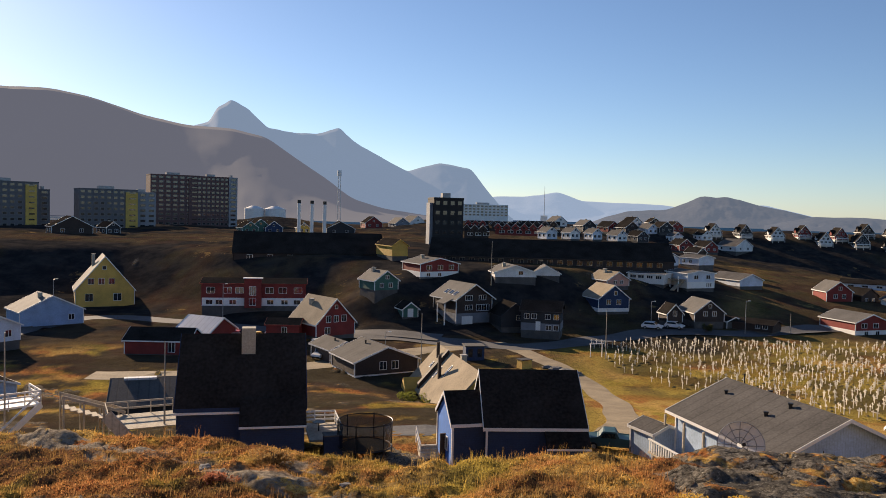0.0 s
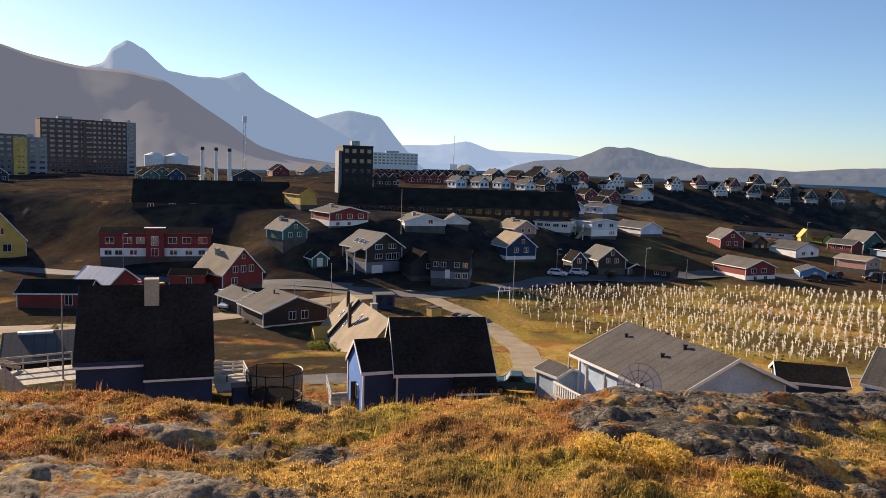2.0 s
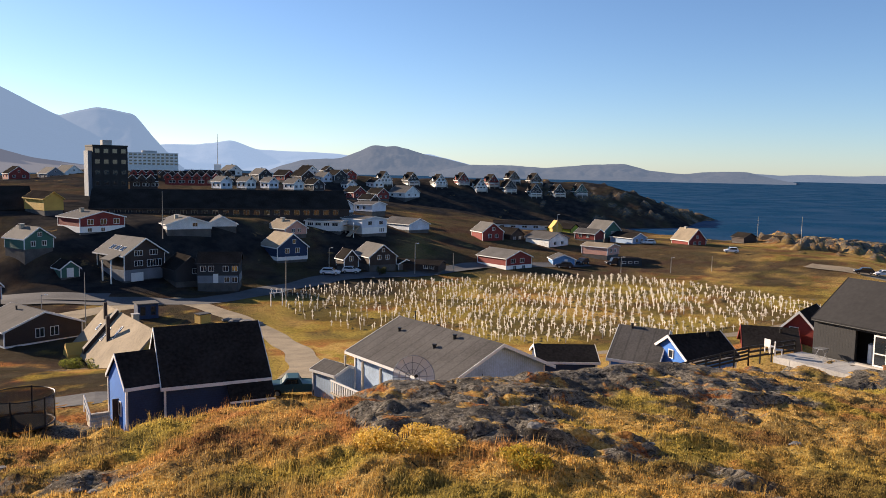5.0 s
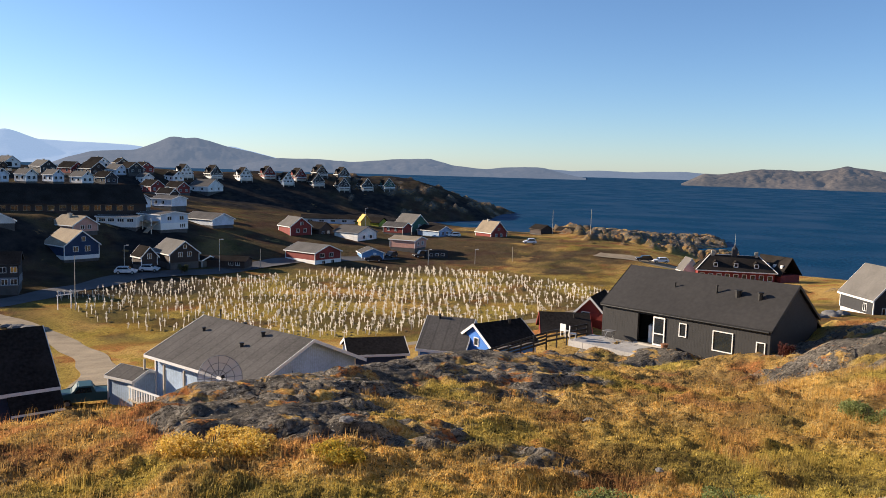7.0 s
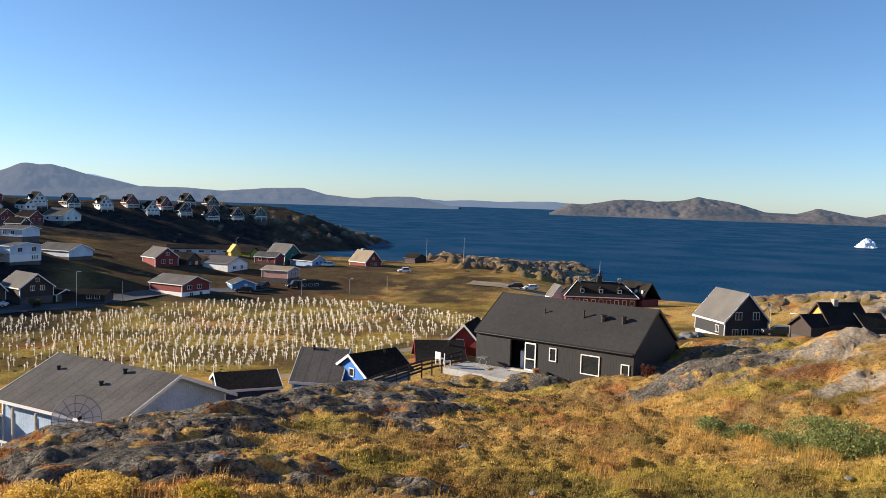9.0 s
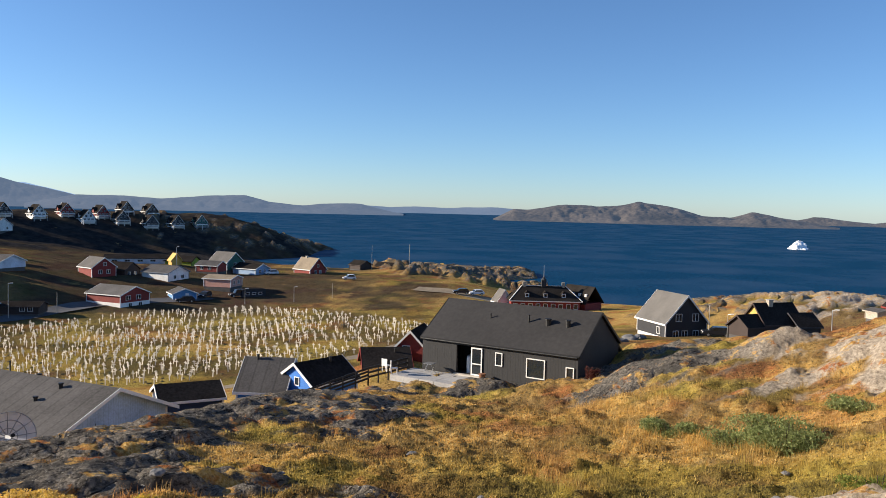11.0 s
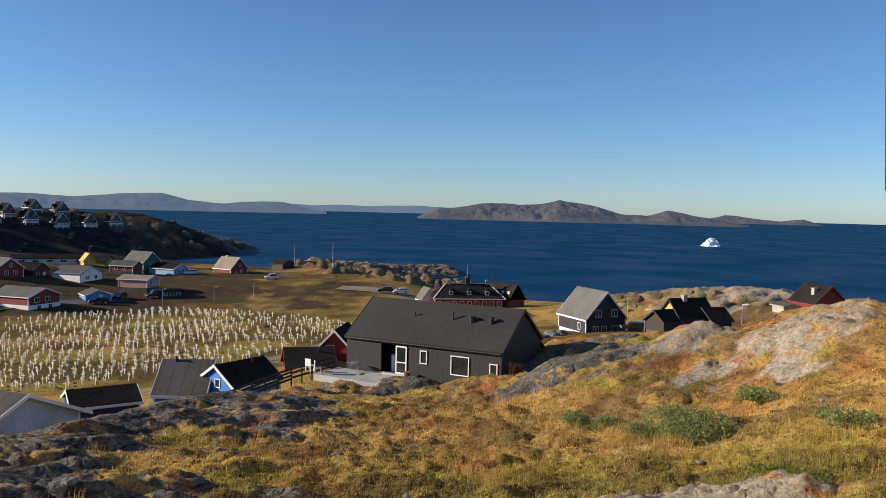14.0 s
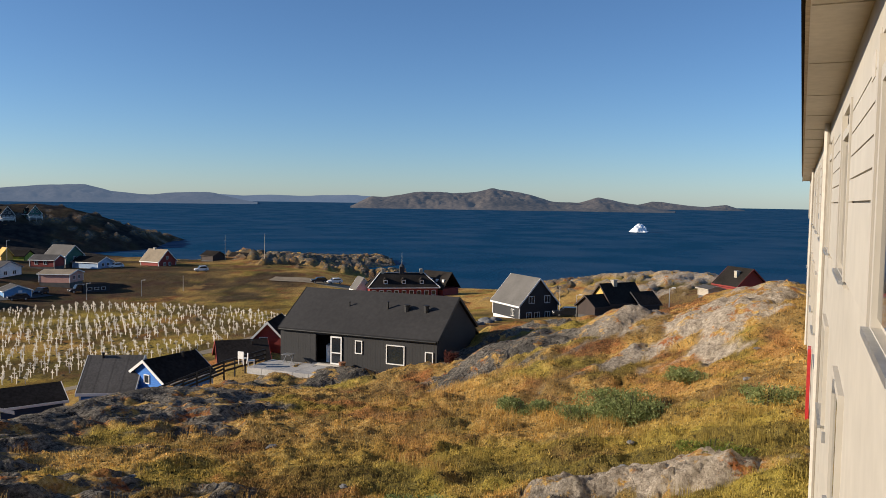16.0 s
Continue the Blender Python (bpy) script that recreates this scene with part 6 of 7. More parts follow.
for y in (-0.75, 0.75):
    part("handrail", beams(((-2.3, y, 2.6), (2.2, y, 0.9), 0.08, 0.22)), M["palewood"], sw)
    for k in range(4):
        x = -2.2 + 1.4 * k
        part("post", boxes((x - 0.06, x + 0.06, y - 0.06, y + 0.06, -0.6, 2.55 - 0.38 * (x + 2.2))), M["palewood"], sw)
wp = thing("white_porch", spot(-28.9, 68, 13.4, 14), "white-painted porch with railings and stairs", "porch")
part("platform", boxes((-2.5, 2.0, -1.5, 1.5, 1.2, 1.35)), M["white"], wp)
rail_run(wp, (-2.5, -1.5, 1.35), (2.0, -1.5, 1.35), 1.0, M["white"], 5, 3)
rail_run(wp, (2.0, -1.5, 1.35), (2.0, 1.5, 1.35), 1.0, M["white"], 3, 3)
part("stair_side", beams(((2.0, -1.6, 1.3), (-1.4, -3.4, -0.9), 0.1, 0.5)), M["white"], wp)
part("stair_side", beams(((2.0, -1.5, 2.2), (-1.4, -3.3, 0.0), 0.08, 0.14)), M["white"], wp)
wd = thing("terrace", spot(-8.4, 61.0, 12.2, 6), "white-railed timber terrace beside the dark blue house", "terrace")
part("floor", boxes((-1.2, 1.2, -2.2, 2.6, 0.6, 0.75)), M["palewood"], wd)
rail_run(wd, (-1.2, 2.6, 0.75), (1.2, 2.6, 0.75), 0.95, M["white"], 4, 3)
rail_run(wd, (1.2, -2.2, 0.75), (1.2, 2.6, 0.75), 0.95, M["white"], 5, 3)
gt = thing("garden_table", spot(-8.7, 61.2, 12.95), "dark round garden table on the terrace", "table")
part("top", rods(((0, 0, 0.7), (0, 0, 0.74), 0.5, 0.5, 18)), M["blackmetal"], gt)
part("stem", rods(((0, 0, 0), (0, 0, 0.7), 0.05)), M["blackmetal"], gt)
nb = thing("storage_box", spot(-7.7, 57.5, 12.2, 6), "navy blue storage box with a pale lid", "storage box")
part("case", boxes((-0.65, 0.65, -0.5, 0.5, -0.6, 1.5)), M["navy"], nb)
part("lid", boxes((-0.7, 0.7, -0.55, 0.55, 1.5, 1.58)), M["rooflight"], nb)
pr = thing("entrance_steps", spot(-0.6, 58.5, 12.0, 10), "white-railed entrance steps of the blue house", "steps")
for k in range(4):
    part("step", boxes((-0.9, 0.5, -1.2 + 0.3 * k, -0.9 + 0.3 * k, 0.0, 0.18 * (k + 1))), M["palewood"], pr)
rail_run(pr, (-0.9, -1.2, 0.2), (-0.9, 1.0, 0.9), 0.9, M["white"], 3, 2)
part("screen", boxes((0.5, 1.5, -1.4, -1.3, -0.5, 1.9)), M["brown"], pr, "dark board screen")

# trampoline with its safety net
NET = bpy.data.materials.new("net_mesh")
NET.use_nodes = True
nn = NET.node_tree
tr_, mixn = nn.nodes.new("ShaderNodeBsdfTransparent"), nn.nodes.new("ShaderNodeMixShader")
mixn.inputs["Fac"].default_value = 0.68
nn.nodes["Principled BSDF"].inputs["Base Color"].default_value = (0.02, 0.02, 0.02, 1)
nn.links.new(tr_.outputs[0], mixn.inputs[1])
nn.links.new(nn.nodes["Principled BSDF"].outputs[0], mixn.inputs[2])
nn.links.new(mixn.outputs[0], nn.nodes["Material Output"].inputs["Surface"])
tp = thing("trampoline", spot(-5.35, 57.5, 12.0), "round garden trampoline with a black safety net", "trampoline")
part("mat", rods(((0, 0, 0.88), (0, 0, 0.92), 1.75, 1.75, 32)), M["rubber"], tp)


def tube_ring(r, z, t, n=40):
    bm = bmesh.new()
    rows_ = [[bm.verts.new(((r + t * math.cos(q)) * math.cos(a), (r + t * math.cos(q)) * math.sin(a), z + t * math.sin(q))) for q in (0, 1.57, 3.14, 4.71)] for a in [i * 2 * math.pi / n for i in range(n)]]
    for i in range(n):
        for k in range(4):
            bm.faces.new((rows_[i][k], rows_[i][(k + 1) % 4], rows_[(i + 1) % n][(k + 1) % 4], rows_[(i + 1) % n][k]))
    return bm


part("frame_ring", tube_ring(1.95, 0.9, 0.06), M["blackmetal"], tp)
part("top_ring", tube_ring(2.0, 2.75, 0.035), M["blackmetal"], tp)
bm = bmesh.new()
bmesh.ops.create_cone(bm, cap_ends=False, segments=32, radius1=1.9, radius2=2.0, depth=1.8, matrix=Matrix.Translation((0, 0, 1.85)))
part("net", bm, NET, tp, "see-through black net")
for i in range(6):
    a = i * math.pi / 3 + 0.2
    part("pole", rods(((1.98 * math.cos(a), 1.98 * math.sin(a), 0), (2.02 * math.cos(a), 2.02 * math.sin(a), 2.85), 0.045)), M["blackmetal"], tp)

# mesh satellite dish
ds = thing("satellite_dish", spot(21.1, 49.5, 15.2), "large see-through mesh satellite dish on a mast", "satellite dish")
DM = pose(0, 0, 1.55, 72, 0, 12)
part("mast", rods(((0, 0.5, -4.5), (0, 0.35, 1.3), 0.09)), M["steel"], ds)


def dish_point(r, a, R=1.35):
    return DM @ Vector((r * R * math.cos(a), r * R * math.sin(a), 0.42 * r * r - 0.2))


bm = bmesh.new()
grid = [[bm.verts.new(dish_point(r / 8, a * math.pi / 18)) for a in range(36)] for r in range(1, 9)]
for r in range(7):
    for a in range(36):
        bm.faces.new((grid[r][a], grid[r][(a + 1) % 36], grid[r + 1][(a + 1) % 36], grid[r + 1][a]))
PALENET = NET.copy()
PALENET.name = "pale_wire_mesh"
PALENET.node_tree.nodes["Principled BSDF"].inputs["Base Color"].default_value = (0.6, 0.62, 0.64, 1)
PALENET.node_tree.nodes["Mix Shader"].inputs["Fac"].default_value = 0.72
part("reflector_mesh", bm, PALENET, ds, "fine pale wire mesh")
for i in range(12):
    a = i * math.pi / 6
    part("rib", beams((dish_point(0.12, a), dish_point(0.55, a), 0.045), (dish_point(0.55, a), dish_point(1.0, a), 0.03)), M["grey"], ds)
for r in (0.35, 0.68, 1.0):
    bm = bmesh.new()
    for i in range(24):
        beam(bm, dish_point(r, i * math.pi / 12), dish_point(r, (i + 1) * math.pi / 12), 0.035)
    part("hoop", bm, M["grey"], ds)
for i in range(3):
    a = i * 2 * math.pi / 3 + 0.5
    part("feed_strut", beams((dish_point(0.7, a), DM @ Vector((0, 0, 0.95)), 0.03)), M["steel"], ds)
part("feed_horn", rods((DM @ Vector((0, 0, 0.8)), DM @ Vector((0, 0, 1.05)), 0.11)), M["blackmetal"], ds)

# terrace of the black house
BM_ = spot(55.7, 58.1, 18.2, 63)
te = thing("paved_terrace", BM_, "pale concrete terrace in front of the black house", "terrace")
for i in range(5):
    for j in range(3):
        part("slab", boxes((-3.8 - 1.0 * (j + 1), -3.82 - 1.0 * j, 0.6 + 1.25 * i, 1.82 + 1.25 * i, -0.5, -0.06 - 0.004 * ((i + j) % 2))), M["concrete"], te)
tf = thing("terrace_fence", BM_, "black timber terrace railing", "fence")
rail_run(tf, (-3.8, 7.4, -0.4), (-7.0, 8.6, -0.8), 1.0, M["blackmetal"], 5, 3)
rail_run(tf, (-7.0, 8.6, -0.8), (-9.4, 12.5, -2.6), 1.0, M["blackmetal"], 6, 4)


def garden_chair(m, label, mt):
    c = thing("garden_chair", m, label, "chair", "chairs on the terrace")
    part("seat", boxes((-0.24, 0.24, -0.24, 0.24, 0.42, 0.46)), mt, c)
    part("backrest", boxes((-0.24, 0.24, 0.2, 0.25, 0.46, 0.95)), mt, c)
    for x in (-0.2, 0.2):
        for y in (-0.2, 0.2):
            part("leg", boxes((x - 0.025, x + 0.025, y - 0.025, y + 0.025, 0, 0.42)), mt, c)


garden_chair(BM_ @ pose(-6.6, 6.6, -0.06, 0, 0, 40), "white plastic garden chair on the terrace", M["white"])
garden_chair(BM_ @ pose(-6.2, 7.6, -0.06, 0, 0, 90), "white plastic garden chair on the terrace", M["white"])
ft = thing("folding_table", BM_ @ pose(-4.6, 4.9, -0.06), "small folding table with crossed legs", "table")
part("top", boxes((-0.35, 0.35, -0.35, 0.35, 0.68, 0.71)), M["steel"], ft)
for y in (-0.3, 0.3):
    part("leg", beams(((-0.3, y, 0), (0.3, y, 0.68), 0.03)), M["steel"], ft)
    part("leg", beams(((0.3, y, 0), (-0.3, y, 0.68), 0.03)), M["steel"], ft)
fp = thing("flower_pot", BM_ @ pose(-4.3, 0.7, -0.06), "terracotta-coloured pot by the open door", "pot")
part("pot", rods(((0, 0, 0), (0, 0, 0.4), 0.16, 0.24, 14)), M["orange"], fp)
part("rim", rods(((0, 0, 0.4), (0, 0, 0.45), 0.26, 0.26, 14)), M["orange"], fp)
bo = thing("water_heater", BM_ @ pose(-3.0, 2.5, 0.02), "white cylinder standing inside the open door", "cylinder")
part("drum", rods(((0, 0, 0), (0, 0, 1.2), 0.22, 0.22, 16)), M["white"], bo)
part("cap", rods(((0, 0, 1.2), (0, 0, 1.3), 0.18, 0.1, 16)), M["steel"], bo)

# ---- the apartment house that the camera looks out of ----
WM = Matrix.Translation((0, 0, EYE)) @ pose(0, 0, 0, 0, 0, 90 - 84.5)   # x along the wall, y away from it, eye at the origin
ap = thing("apartment_house", WM, "long cream-painted timber-clad apartment house", "apartment house")
WY = -0.46
part("wall", boxes((-12, 58, WY - 10, WY - 0.03, -9, 1.55)), M["cream"], ap)
part("frieze", boxes((-12, 58, WY - 0.03, WY + 0.02, 1.12, 1.53)), M["cream"], ap, "plain cream board under the eaves")
part("soffit", boxes((-12.3, 58.4, WY - 0.03, 0.0, 1.53, 1.6)), M["creamtrim"], ap)
part("fascia", boxes((-12.3, 58.4, 0.0, 0.035, 1.5, 1.85)), M["wood"], ap, "brown edge board")
part("roof", prism(bmesh.new(), [(0.08, 1.84), (-5.5, 3.6), (-11, 1.84), (-11, 1.95), (-5.5, 3.75), (0.08, 1.95)], 0, 70.8), M["roofblack"], ap, at=Matrix(((0, 1, 0, -12.4), (1, 0, 0, 0), (0, 0, 1, 0), (0, 0, 0, 1))))
for k in range(24):
    part("soffit_batten", boxes((-10 + 2.8 * k, -9.97 + 2.8 * k, WY - 0.02, -0.01, 1.52, 1.535)), M["creamtrim"], ap)
for i in range(10):
    u = 4.95 + 5.2 * i
    for z in (-0.0, -2.9):
        wf = part("window", ring(1.5, 1.56, 0.1, -0.03, 0.08), M["cream"], ap, "cream window frame", at=Matrix.Translation((u, WY, z)) @ pose(0, 0, 0, 0, 0, 180))
        part("pane", boxes((-0.68, 0.68, 0.0, 0.03, -0.71, 0.71)), M["glass"], wf)
        part("sill", boxes((-0.85, 0.85, -0.08, 0.03, -0.84, -0.79)), M["steel"], wf, "grey metal window sill")
        for k in range(5 if z == 0 else 0):
            part("board", boxes((u + 1.05, u + 4.2, WY - 0.03, WY + 0.025, z + 0.035 + 0.23 * k, z + 0.247 + 0.23 * k)), M["cream"], ap)
        if z == 0:
            part("panel", boxes((u + 1.05, u + 4.2, WY - 0.03, WY + 0.025, z - 0.79, z + 0.017)), M["cream"], ap)
    for q in (0.9, 4.22):
        part("cover_strip", boxes((u + q, u + q + 0.13, WY - 0.02, WY + 0.045, -0.8, 1.1)), M["cream"], ap)
    part("vent_grille", boxes((u + 1.4, u + 1.7, WY, WY + 0.03, 0.9 - 0.2 * (i % 3), 1.08)), M["creamtrim"], ap)
part("drainpipe", rods(((16.4, WY + 0.08, -6), (16.4, WY + 0.08, 1.5), 0.05)), M["creamtrim"], ap)
part("drainpipe", rods(((37.0, WY + 0.08, -6), (37.0, WY + 0.08, 1.5), 0.05)), M["creamtrim"], ap)
part("hose_cabinet", boxes((27.5, 28.2, WY, WY + 0.1, -7.0, -4.6)), M["redpaint"], ap, "red fire cabinet")
for u, z in ((10.2, -2.2), (13.1, -3.6), (19.5, -1.9), (24.0, -0.4), (31.0, 0.3)):
    part("lamp_bracket", boxes((u, u + 0.06, WY, WY + 0.05, z, z + 0.16)), M["steel"], ap)

# ---- iceberg ----
def iceberg():
    bm = bmesh.new()
    bmesh.ops.create_icosphere(bm, subdivisions=5, radius=1)
    for v in bm.verts:
        n = noise.fractal(v.co * 1.5 + Vector((3.1, 7.7, 1.2)), 1.0, 2.0, 5) + 0.3 * abs(noise.noise(v.co * 4))
        v.co *= 1 + 0.28 * n
        v.co.x *= 8
        v.co.y *= 6
        v.co.z = v.co.z * 8 * (1.1 - 0.35 * abs(v.co.x / 8)) - 0.5
    for v in bm.verts:
        if v.co.z < 1.2:
            v.co.x *= 1.2
    me = mesh_of("iceberg", bm, M["ice"])
    ob = new("iceberg", me)
    x, y = P(74.1, 800)
    ob.matrix_basis = pose(x, y, 0, 0, 0, -70)
    tagged(ob, "white sunlit iceberg afloat on the fjord", "iceberg")


iceberg()

# ---- plants and stones of the near hill ----
def plant_material():
    m = bpy.data.materials.new("grass_blades")
    m.use_nodes = True
    b = m.node_tree.nodes["Principled BSDF"]
    b.inputs["Roughness"].default_value, b.inputs["Specular IOR Level"].default_value = 0.8, 0.15
    at = m.node_tree.nodes.new("ShaderNodeAttribute")
    at.attribute_name = "tint"
    m.node_tree.links.new(at.outputs["Color"], b.inputs["Base Color"])
    tr = m.node_tree.nodes.new("ShaderNodeBsdfTranslucent")
    m.node_tree.links.new(at.outputs["Color"], tr.inputs["Color"])
    mixed = m.node_tree.nodes.new("ShaderNodeMixShader")
    mixed.inputs[0].default_value = 0.45
    m.node_tree.links.new(b.outputs[0], mixed.inputs[1])
    m.node_tree.links.new(tr.outputs[0], mixed.inputs[2])
    m.node_tree.links.new(mixed.outputs[0], m.node_tree.nodes["Material Output"].inputs["Surface"])
    return m


def blades(name, label, n, rmin, rmax, hmin, hmax, per, seed, wide, lean, clump=0.0, spread=0.1):
    """Loose blades in tufts over the near hill, tinted by the plants that grow there."""
    g = np.random.default_rng(seed)
    az, r = np.radians(g.uniform(-34, 92, n)), rmin * (rmax / rmin) ** g.random(n)
    x, y = r * np.sin(az), r * np.cos(az)
    keep = rockiness(x, y) < 0.35 + 0.3 * g.random(n)
    if clump:
        keep &= g.random(n) < 0.04 + sm(clump, clump + 0.1, fbm(x * 0.22 + 8, y * 0.22, 97, 4)) * (0.06 + 0.94 * sm(52, 66, np.degrees(az)))
    x, y, r = x[keep], y[keep], r[keep]
    redn, green, dark, rock = colours(x, y)
    k = g.random(len(x))[:, None]
    c = np.where(k < 0.6, (0.66, 0.4, 0.1), np.where(k < 0.85, (0.76, 0.53, 0.2), (0.48, 0.24, 0.06)))
    c = c + (np.array((0.48, 0.22, 0.09)) - c) * (redn * 0.85)[:, None]
    c = c + (np.array((0.4, 0.36, 0.07)) - c) * (green * 0.8)[:, None]
    c = c + (np.array((0.13, 0.11, 0.04)) - c) * (dark * 0.9)[:, None]
    h = g.uniform(hmin, hmax, len(x)) * (0.7 + 0.6 * fbm(x * 0.3, y * 0.3, 95, 2))
    x, y, r, h = (np.repeat(q, per) for q in (x, y, r, h))
    c = np.repeat(c, per, 0) * g.uniform(0.5, 1.3, len(x))[:, None]
    x, y = x + g.normal(0, spread, len(x)), y + g.normal(0, spread, len(x))
    z = ground(x, y)
    a, q = g.uniform(0, 6.28, len(x)), g.random(len(x))
    lx, ly = np.cos(a) * h * lean * q + 0.12 * h, np.sin(a) * h * lean * q
    w = wide * g.uniform(0.7, 1.4, len(x))
    px, py = w * np.cos(a + 1.57), w * np.sin(a + 1.57)
    co = np.stack([np.stack(v, -1) for v in ((x - px, y - py, z - 0.04), (x + px, y + py, z - 0.04), (x + lx * 0.4 + px * 0.7, y + ly * 0.4 + py * 0.7, z + h * 0.6),
                                             (x + lx * 0.4 - px * 0.7, y + ly * 0.4 - py * 0.7, z + h * 0.6), (x + lx, y + ly, z + h))], 1).reshape(-1, 3)
    base = np.arange(len(x)) * 5
    loops = (base[:, None] + np.array((0, 1, 2, 3, 3, 2, 4))).ravel()
    me = bpy.data.meshes.new(name)
    me.vertices.add(len(co))
    me.vertices.foreach_set("co", co.astype(np.float32).ravel())
    me.loops.add(len(loops))
    me.loops.foreach_set("vertex_index", loops.astype(np.int32))
    me.polygons.add(len(x) * 2)
    me.polygons.foreach_set("loop_start", (np.arange(len(x))[:, None] * 7 + np.array((0, 4))).ravel().astype(np.int32))
    me.update(calc_edges=True)
    fixed_attr(me, "tint", np.repeat(np.concatenate([c, np.ones((len(c), 1))], 1), 5, 0))
    me.materials.append(GRASS)
    tagged(new(name, me), label, "grass", kind="stuff")


GRASS = plant_material()
blades("grass", "short golden tundra grass on the near hill", 52000, 13, 60, 0.05, 0.12, 4, 1, 0.006, 0.9)
blades("tall_grass", "tall pale dry grass tufts", 26000, 13, 45, 0.25, 0.5, 9, 2, 0.005, 0.6, clump=0.5, spread=0.13)
blades("heath", "low heath and crowberry cover", 36000, 13, 60, 0.03, 0.08, 5, 3, 0.016, 1.6)


def shrub(label, az, r, w, h, c1, c2, seed, n=1500):
    rg = random.Random(seed)
    x, y = P(az, r)
    sh = thing("shrub", pose(x, y, gz(x, y) - 0.05, 0, 0, -az), label, "shrub", "shrubs on the hill")
    for k in range(9):
        a = rg.uniform(0, 6.28)
        part("stem", rods(((0.1 * math.cos(a), 0.1 * math.sin(a), -0.1), (w * 0.38 * math.cos(a) * rg.random(), w * 0.25 * math.sin(a) * rg.random(), h * 0.8), 0.03, 0.008, 5)), M["brown"], sh)
    lobes = [(rg.uniform(-w / 2, w / 2) * 0.75, rg.uniform(-w / 3, w / 3) * 0.7, rg.uniform(0.25, 0.62) * h, rg.uniform(0.22, 0.42)) for _ in range(11)]
    co, fc, col = [], [], []
    for i in range(n):
        lx, ly, lz, lr = rg.choice(lobes)
        d = Vector((rg.gauss(0, 1), rg.gauss(0, 1), rg.gauss(0, 1))).normalized() * rg.uniform(0.55, 1.08)
        p = Vector((lx + d.x * lr * w * 0.55, ly + d.y * lr * w * 0.5, max(0.02, lz + d.z * lr * h * 0.95)))
        s = rg.uniform(0.022, 0.045) * (1 + r * 0.02)
        q = Euler((rg.uniform(-1.2, 1.2), rg.uniform(-1.2, 1.2), rg.uniform(0, 6.28))).to_matrix()
        k = len(co)
        co += [tuple(p + q @ Vector(v)) for v in ((-s, 0, 0), (0, -s * 0.45, 0.01), (s, 0, 0), (0, s * 0.45, 0.01))]
        fc.append((k, k + 1, k + 2, k + 3))
        cc = Vector(c1).lerp(Vector(c2), rg.random()) * rg.uniform(0.7, 1.25)
        col += [(*cc, 1)] * 4
    me = bpy.data.meshes.new("leaves")
    me.from_pydata(co, [], fc)
    fixed_attr(me, "tint", col)
    me.materials.append(GRASS)
    lv = new("leaves", me)
    lv.parent = sh


GR, GR2, GO, GO2 = (0.16, 0.2, 0.06), (0.34, 0.37, 0.15), (0.62, 0.4, 0.05), (0.78, 0.58, 0.2)
shrub("grey-green arctic willow shrub in dry grass", 74.0, 32, 4.3, 1.4, GR, GR2, 1, 8000)
shrub("grey-green arctic willow shrub in dry grass", 66.3, 35.5, 2.8, 0.8, GR, GR2, 2, 4500)
shrub("low green willow patch in the grass", 70.4, 33.5, 2.6, 0.8, GR, GR2, 3, 3000)
shrub("low green willow patch in the grass", 78.2, 36.8, 2.8, 0.6, GR, GR2, 4, 3000)
shrub("low green willow patch in the grass", 58.5, 21, 1.8, 0.5, GR, GR2, 5, 1300)
shrub("low green willow patch in the grass", 50.0, 19.5, 1.7, 0.45, GR, GR2, 6, 1300)
shrub("green leafy patch of dwarf birch", 79.5, 24, 2.6, 0.6, (0.12, 0.16, 0.03), (0.25, 0.27, 0.06), 7, 1800)
shrub("green leafy patch of dwarf birch", 83.0, 30, 2.2, 0.9, GR, GR2, 8, 1500)
shrub("bright golden autumn willow bush", 20.5, 21.3, 2.8, 0.6, GO, GO2, 9, 6500)
shrub("bright golden autumn willow bush", 22.9, 22.0, 2.0, 0.5, GO, GO2, 10, 3500)
shrub("golden autumn bush in the heath", 30.0, 20, 1.8, 0.35, GO, (0.3, 0.28, 0.06), 11, 1500)
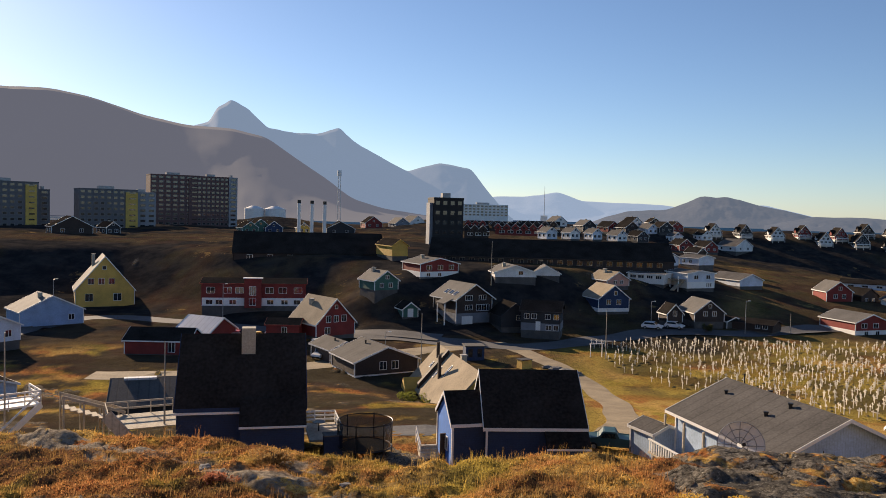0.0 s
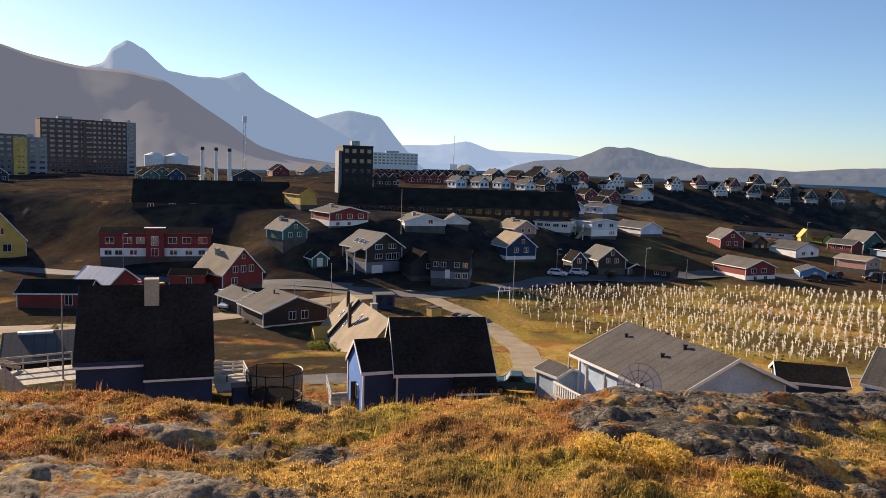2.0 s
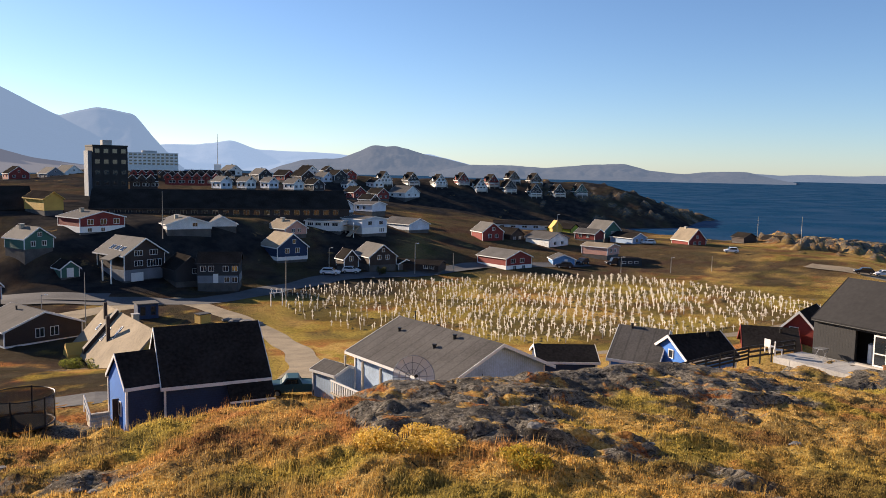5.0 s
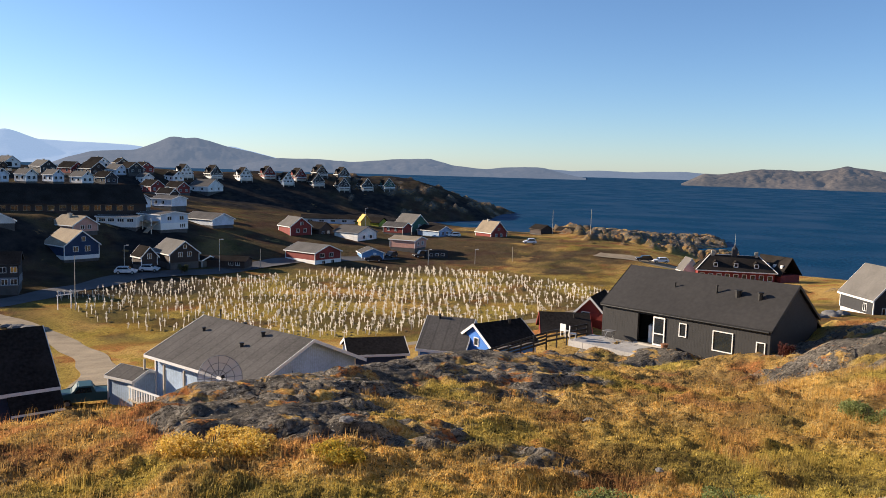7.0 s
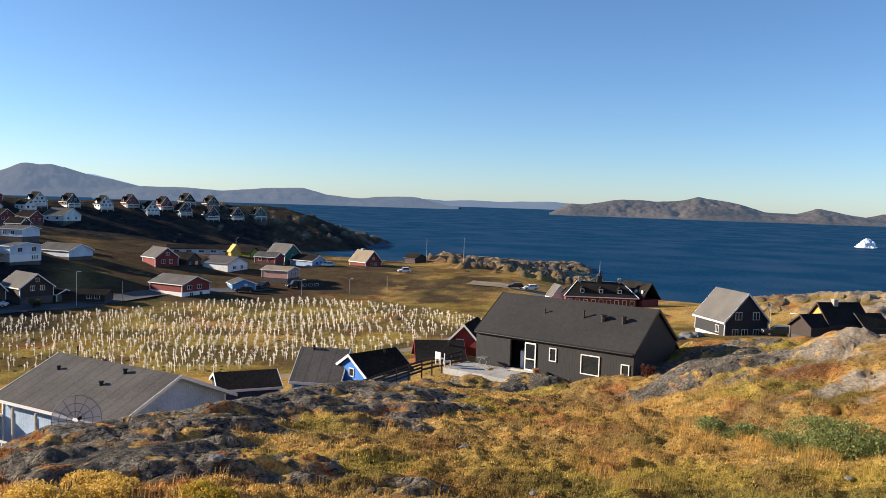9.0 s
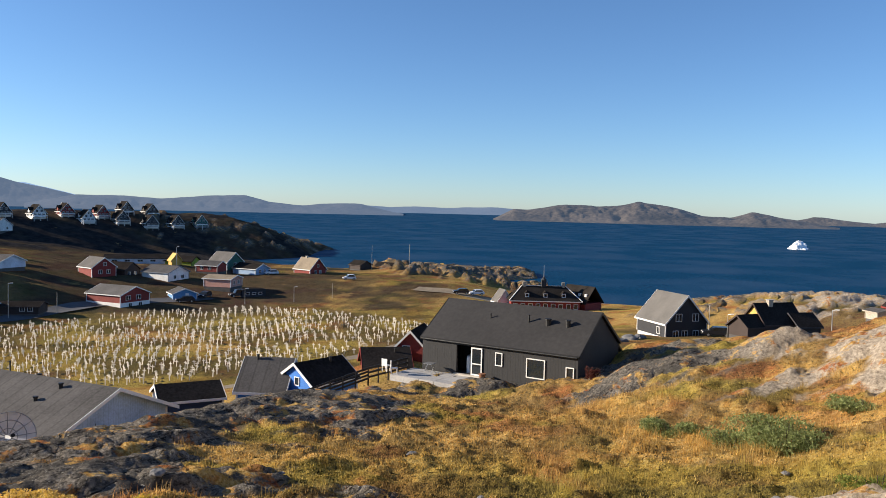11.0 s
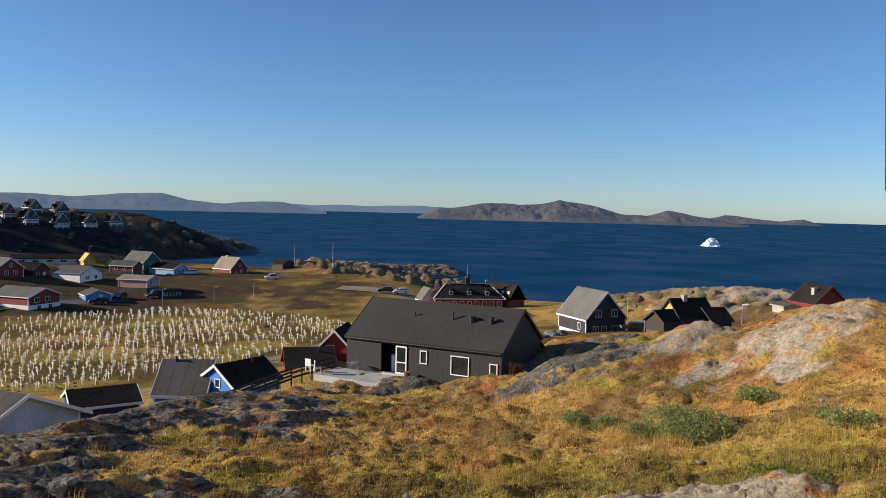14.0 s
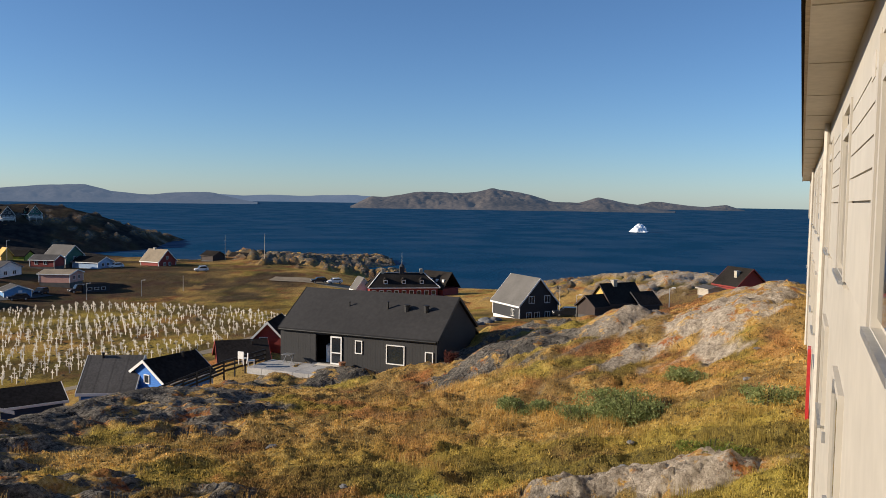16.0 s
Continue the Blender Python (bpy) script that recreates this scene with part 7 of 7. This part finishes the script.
shrub("reddish leafless bush by the black house", 60.9, 51.5, 1.1, 1.1, (0.09, 0.03, 0.025), (0.14, 0.05, 0.04), 12, 700)
shrub("brown dry bush on the crest", -12.0, 27, 1.5, 0.5, (0.36, 0.2, 0.08), (0.45, 0.3, 0.12), 13, 1300)
shrub("pink autumn willowherb on the crest", -15.5, 25, 1.1, 0.35, (0.5, 0.22, 0.13), (0.42, 0.18, 0.1), 14, 800)
shrub("green bush by the yellow house", -1.9, 99.5, 4.2, 1.4, (0.14, 0.17, 0.03), (0.28, 0.28, 0.06), 15, 1500)
shrub("green bush by the yellow house", -0.3, 97.5, 3.2, 1.2, (0.14, 0.17, 0.03), (0.3, 0.3, 0.06), 16, 1200)
shrub("dark bush below the black house", 18.6, 171, 2.6, 2.2, (0.06, 0.07, 0.03), (0.12, 0.12, 0.05), 17, 700)


def boulder(az, r, s, seed, label="grey lichen-covered boulder in the grass"):
    bm = bmesh.new()
    bmesh.ops.create_icosphere(bm, subdivisions=3, radius=1)
    o = Vector((seed * 3.1, seed * 1.7, 0))
    for v in bm.verts:
        v.co *= 1 + 0.4 * noise.fractal(v.co * 1.2 + o, 1.0, 2.0, 4)
        v.co = Vector((v.co.x * s * 1.35, v.co.y * s, v.co.z * s * 0.45))
    ob = new("boulder", mesh_of("boulder", bm, STONE))
    x, y = P(az, r)
    ob.matrix_basis = pose(x, y, gz(x, y) + s * 0.12, 0, 0, seed * 40)
    tagged(ob, label, "boulder", "boulders on the hill")


STONE = mat("lichen_grey_stone", (0.26, 0.25, 0.235), 0.95, spots=(0.08, 0.08, 0.08), bump=1.0, scale=2.5)
rg_ = random.Random(8)
for k in range(22):
    boulder(rg_.uniform(-30, 88), rg_.uniform(21, 44), rg_.uniform(0.08, 0.2), k)
for az, r, s in ((9.0, 119, 1.0), (9.8, 118, 0.8), (8.4, 121, 0.9), (7.8, 122, 0.7), (63.4, 118, 1.2), (64.0, 122, 1.0), (62.8, 112, 0.9)):
    boulder(az, r, s, int(r), "heap of grey stones beside the track")
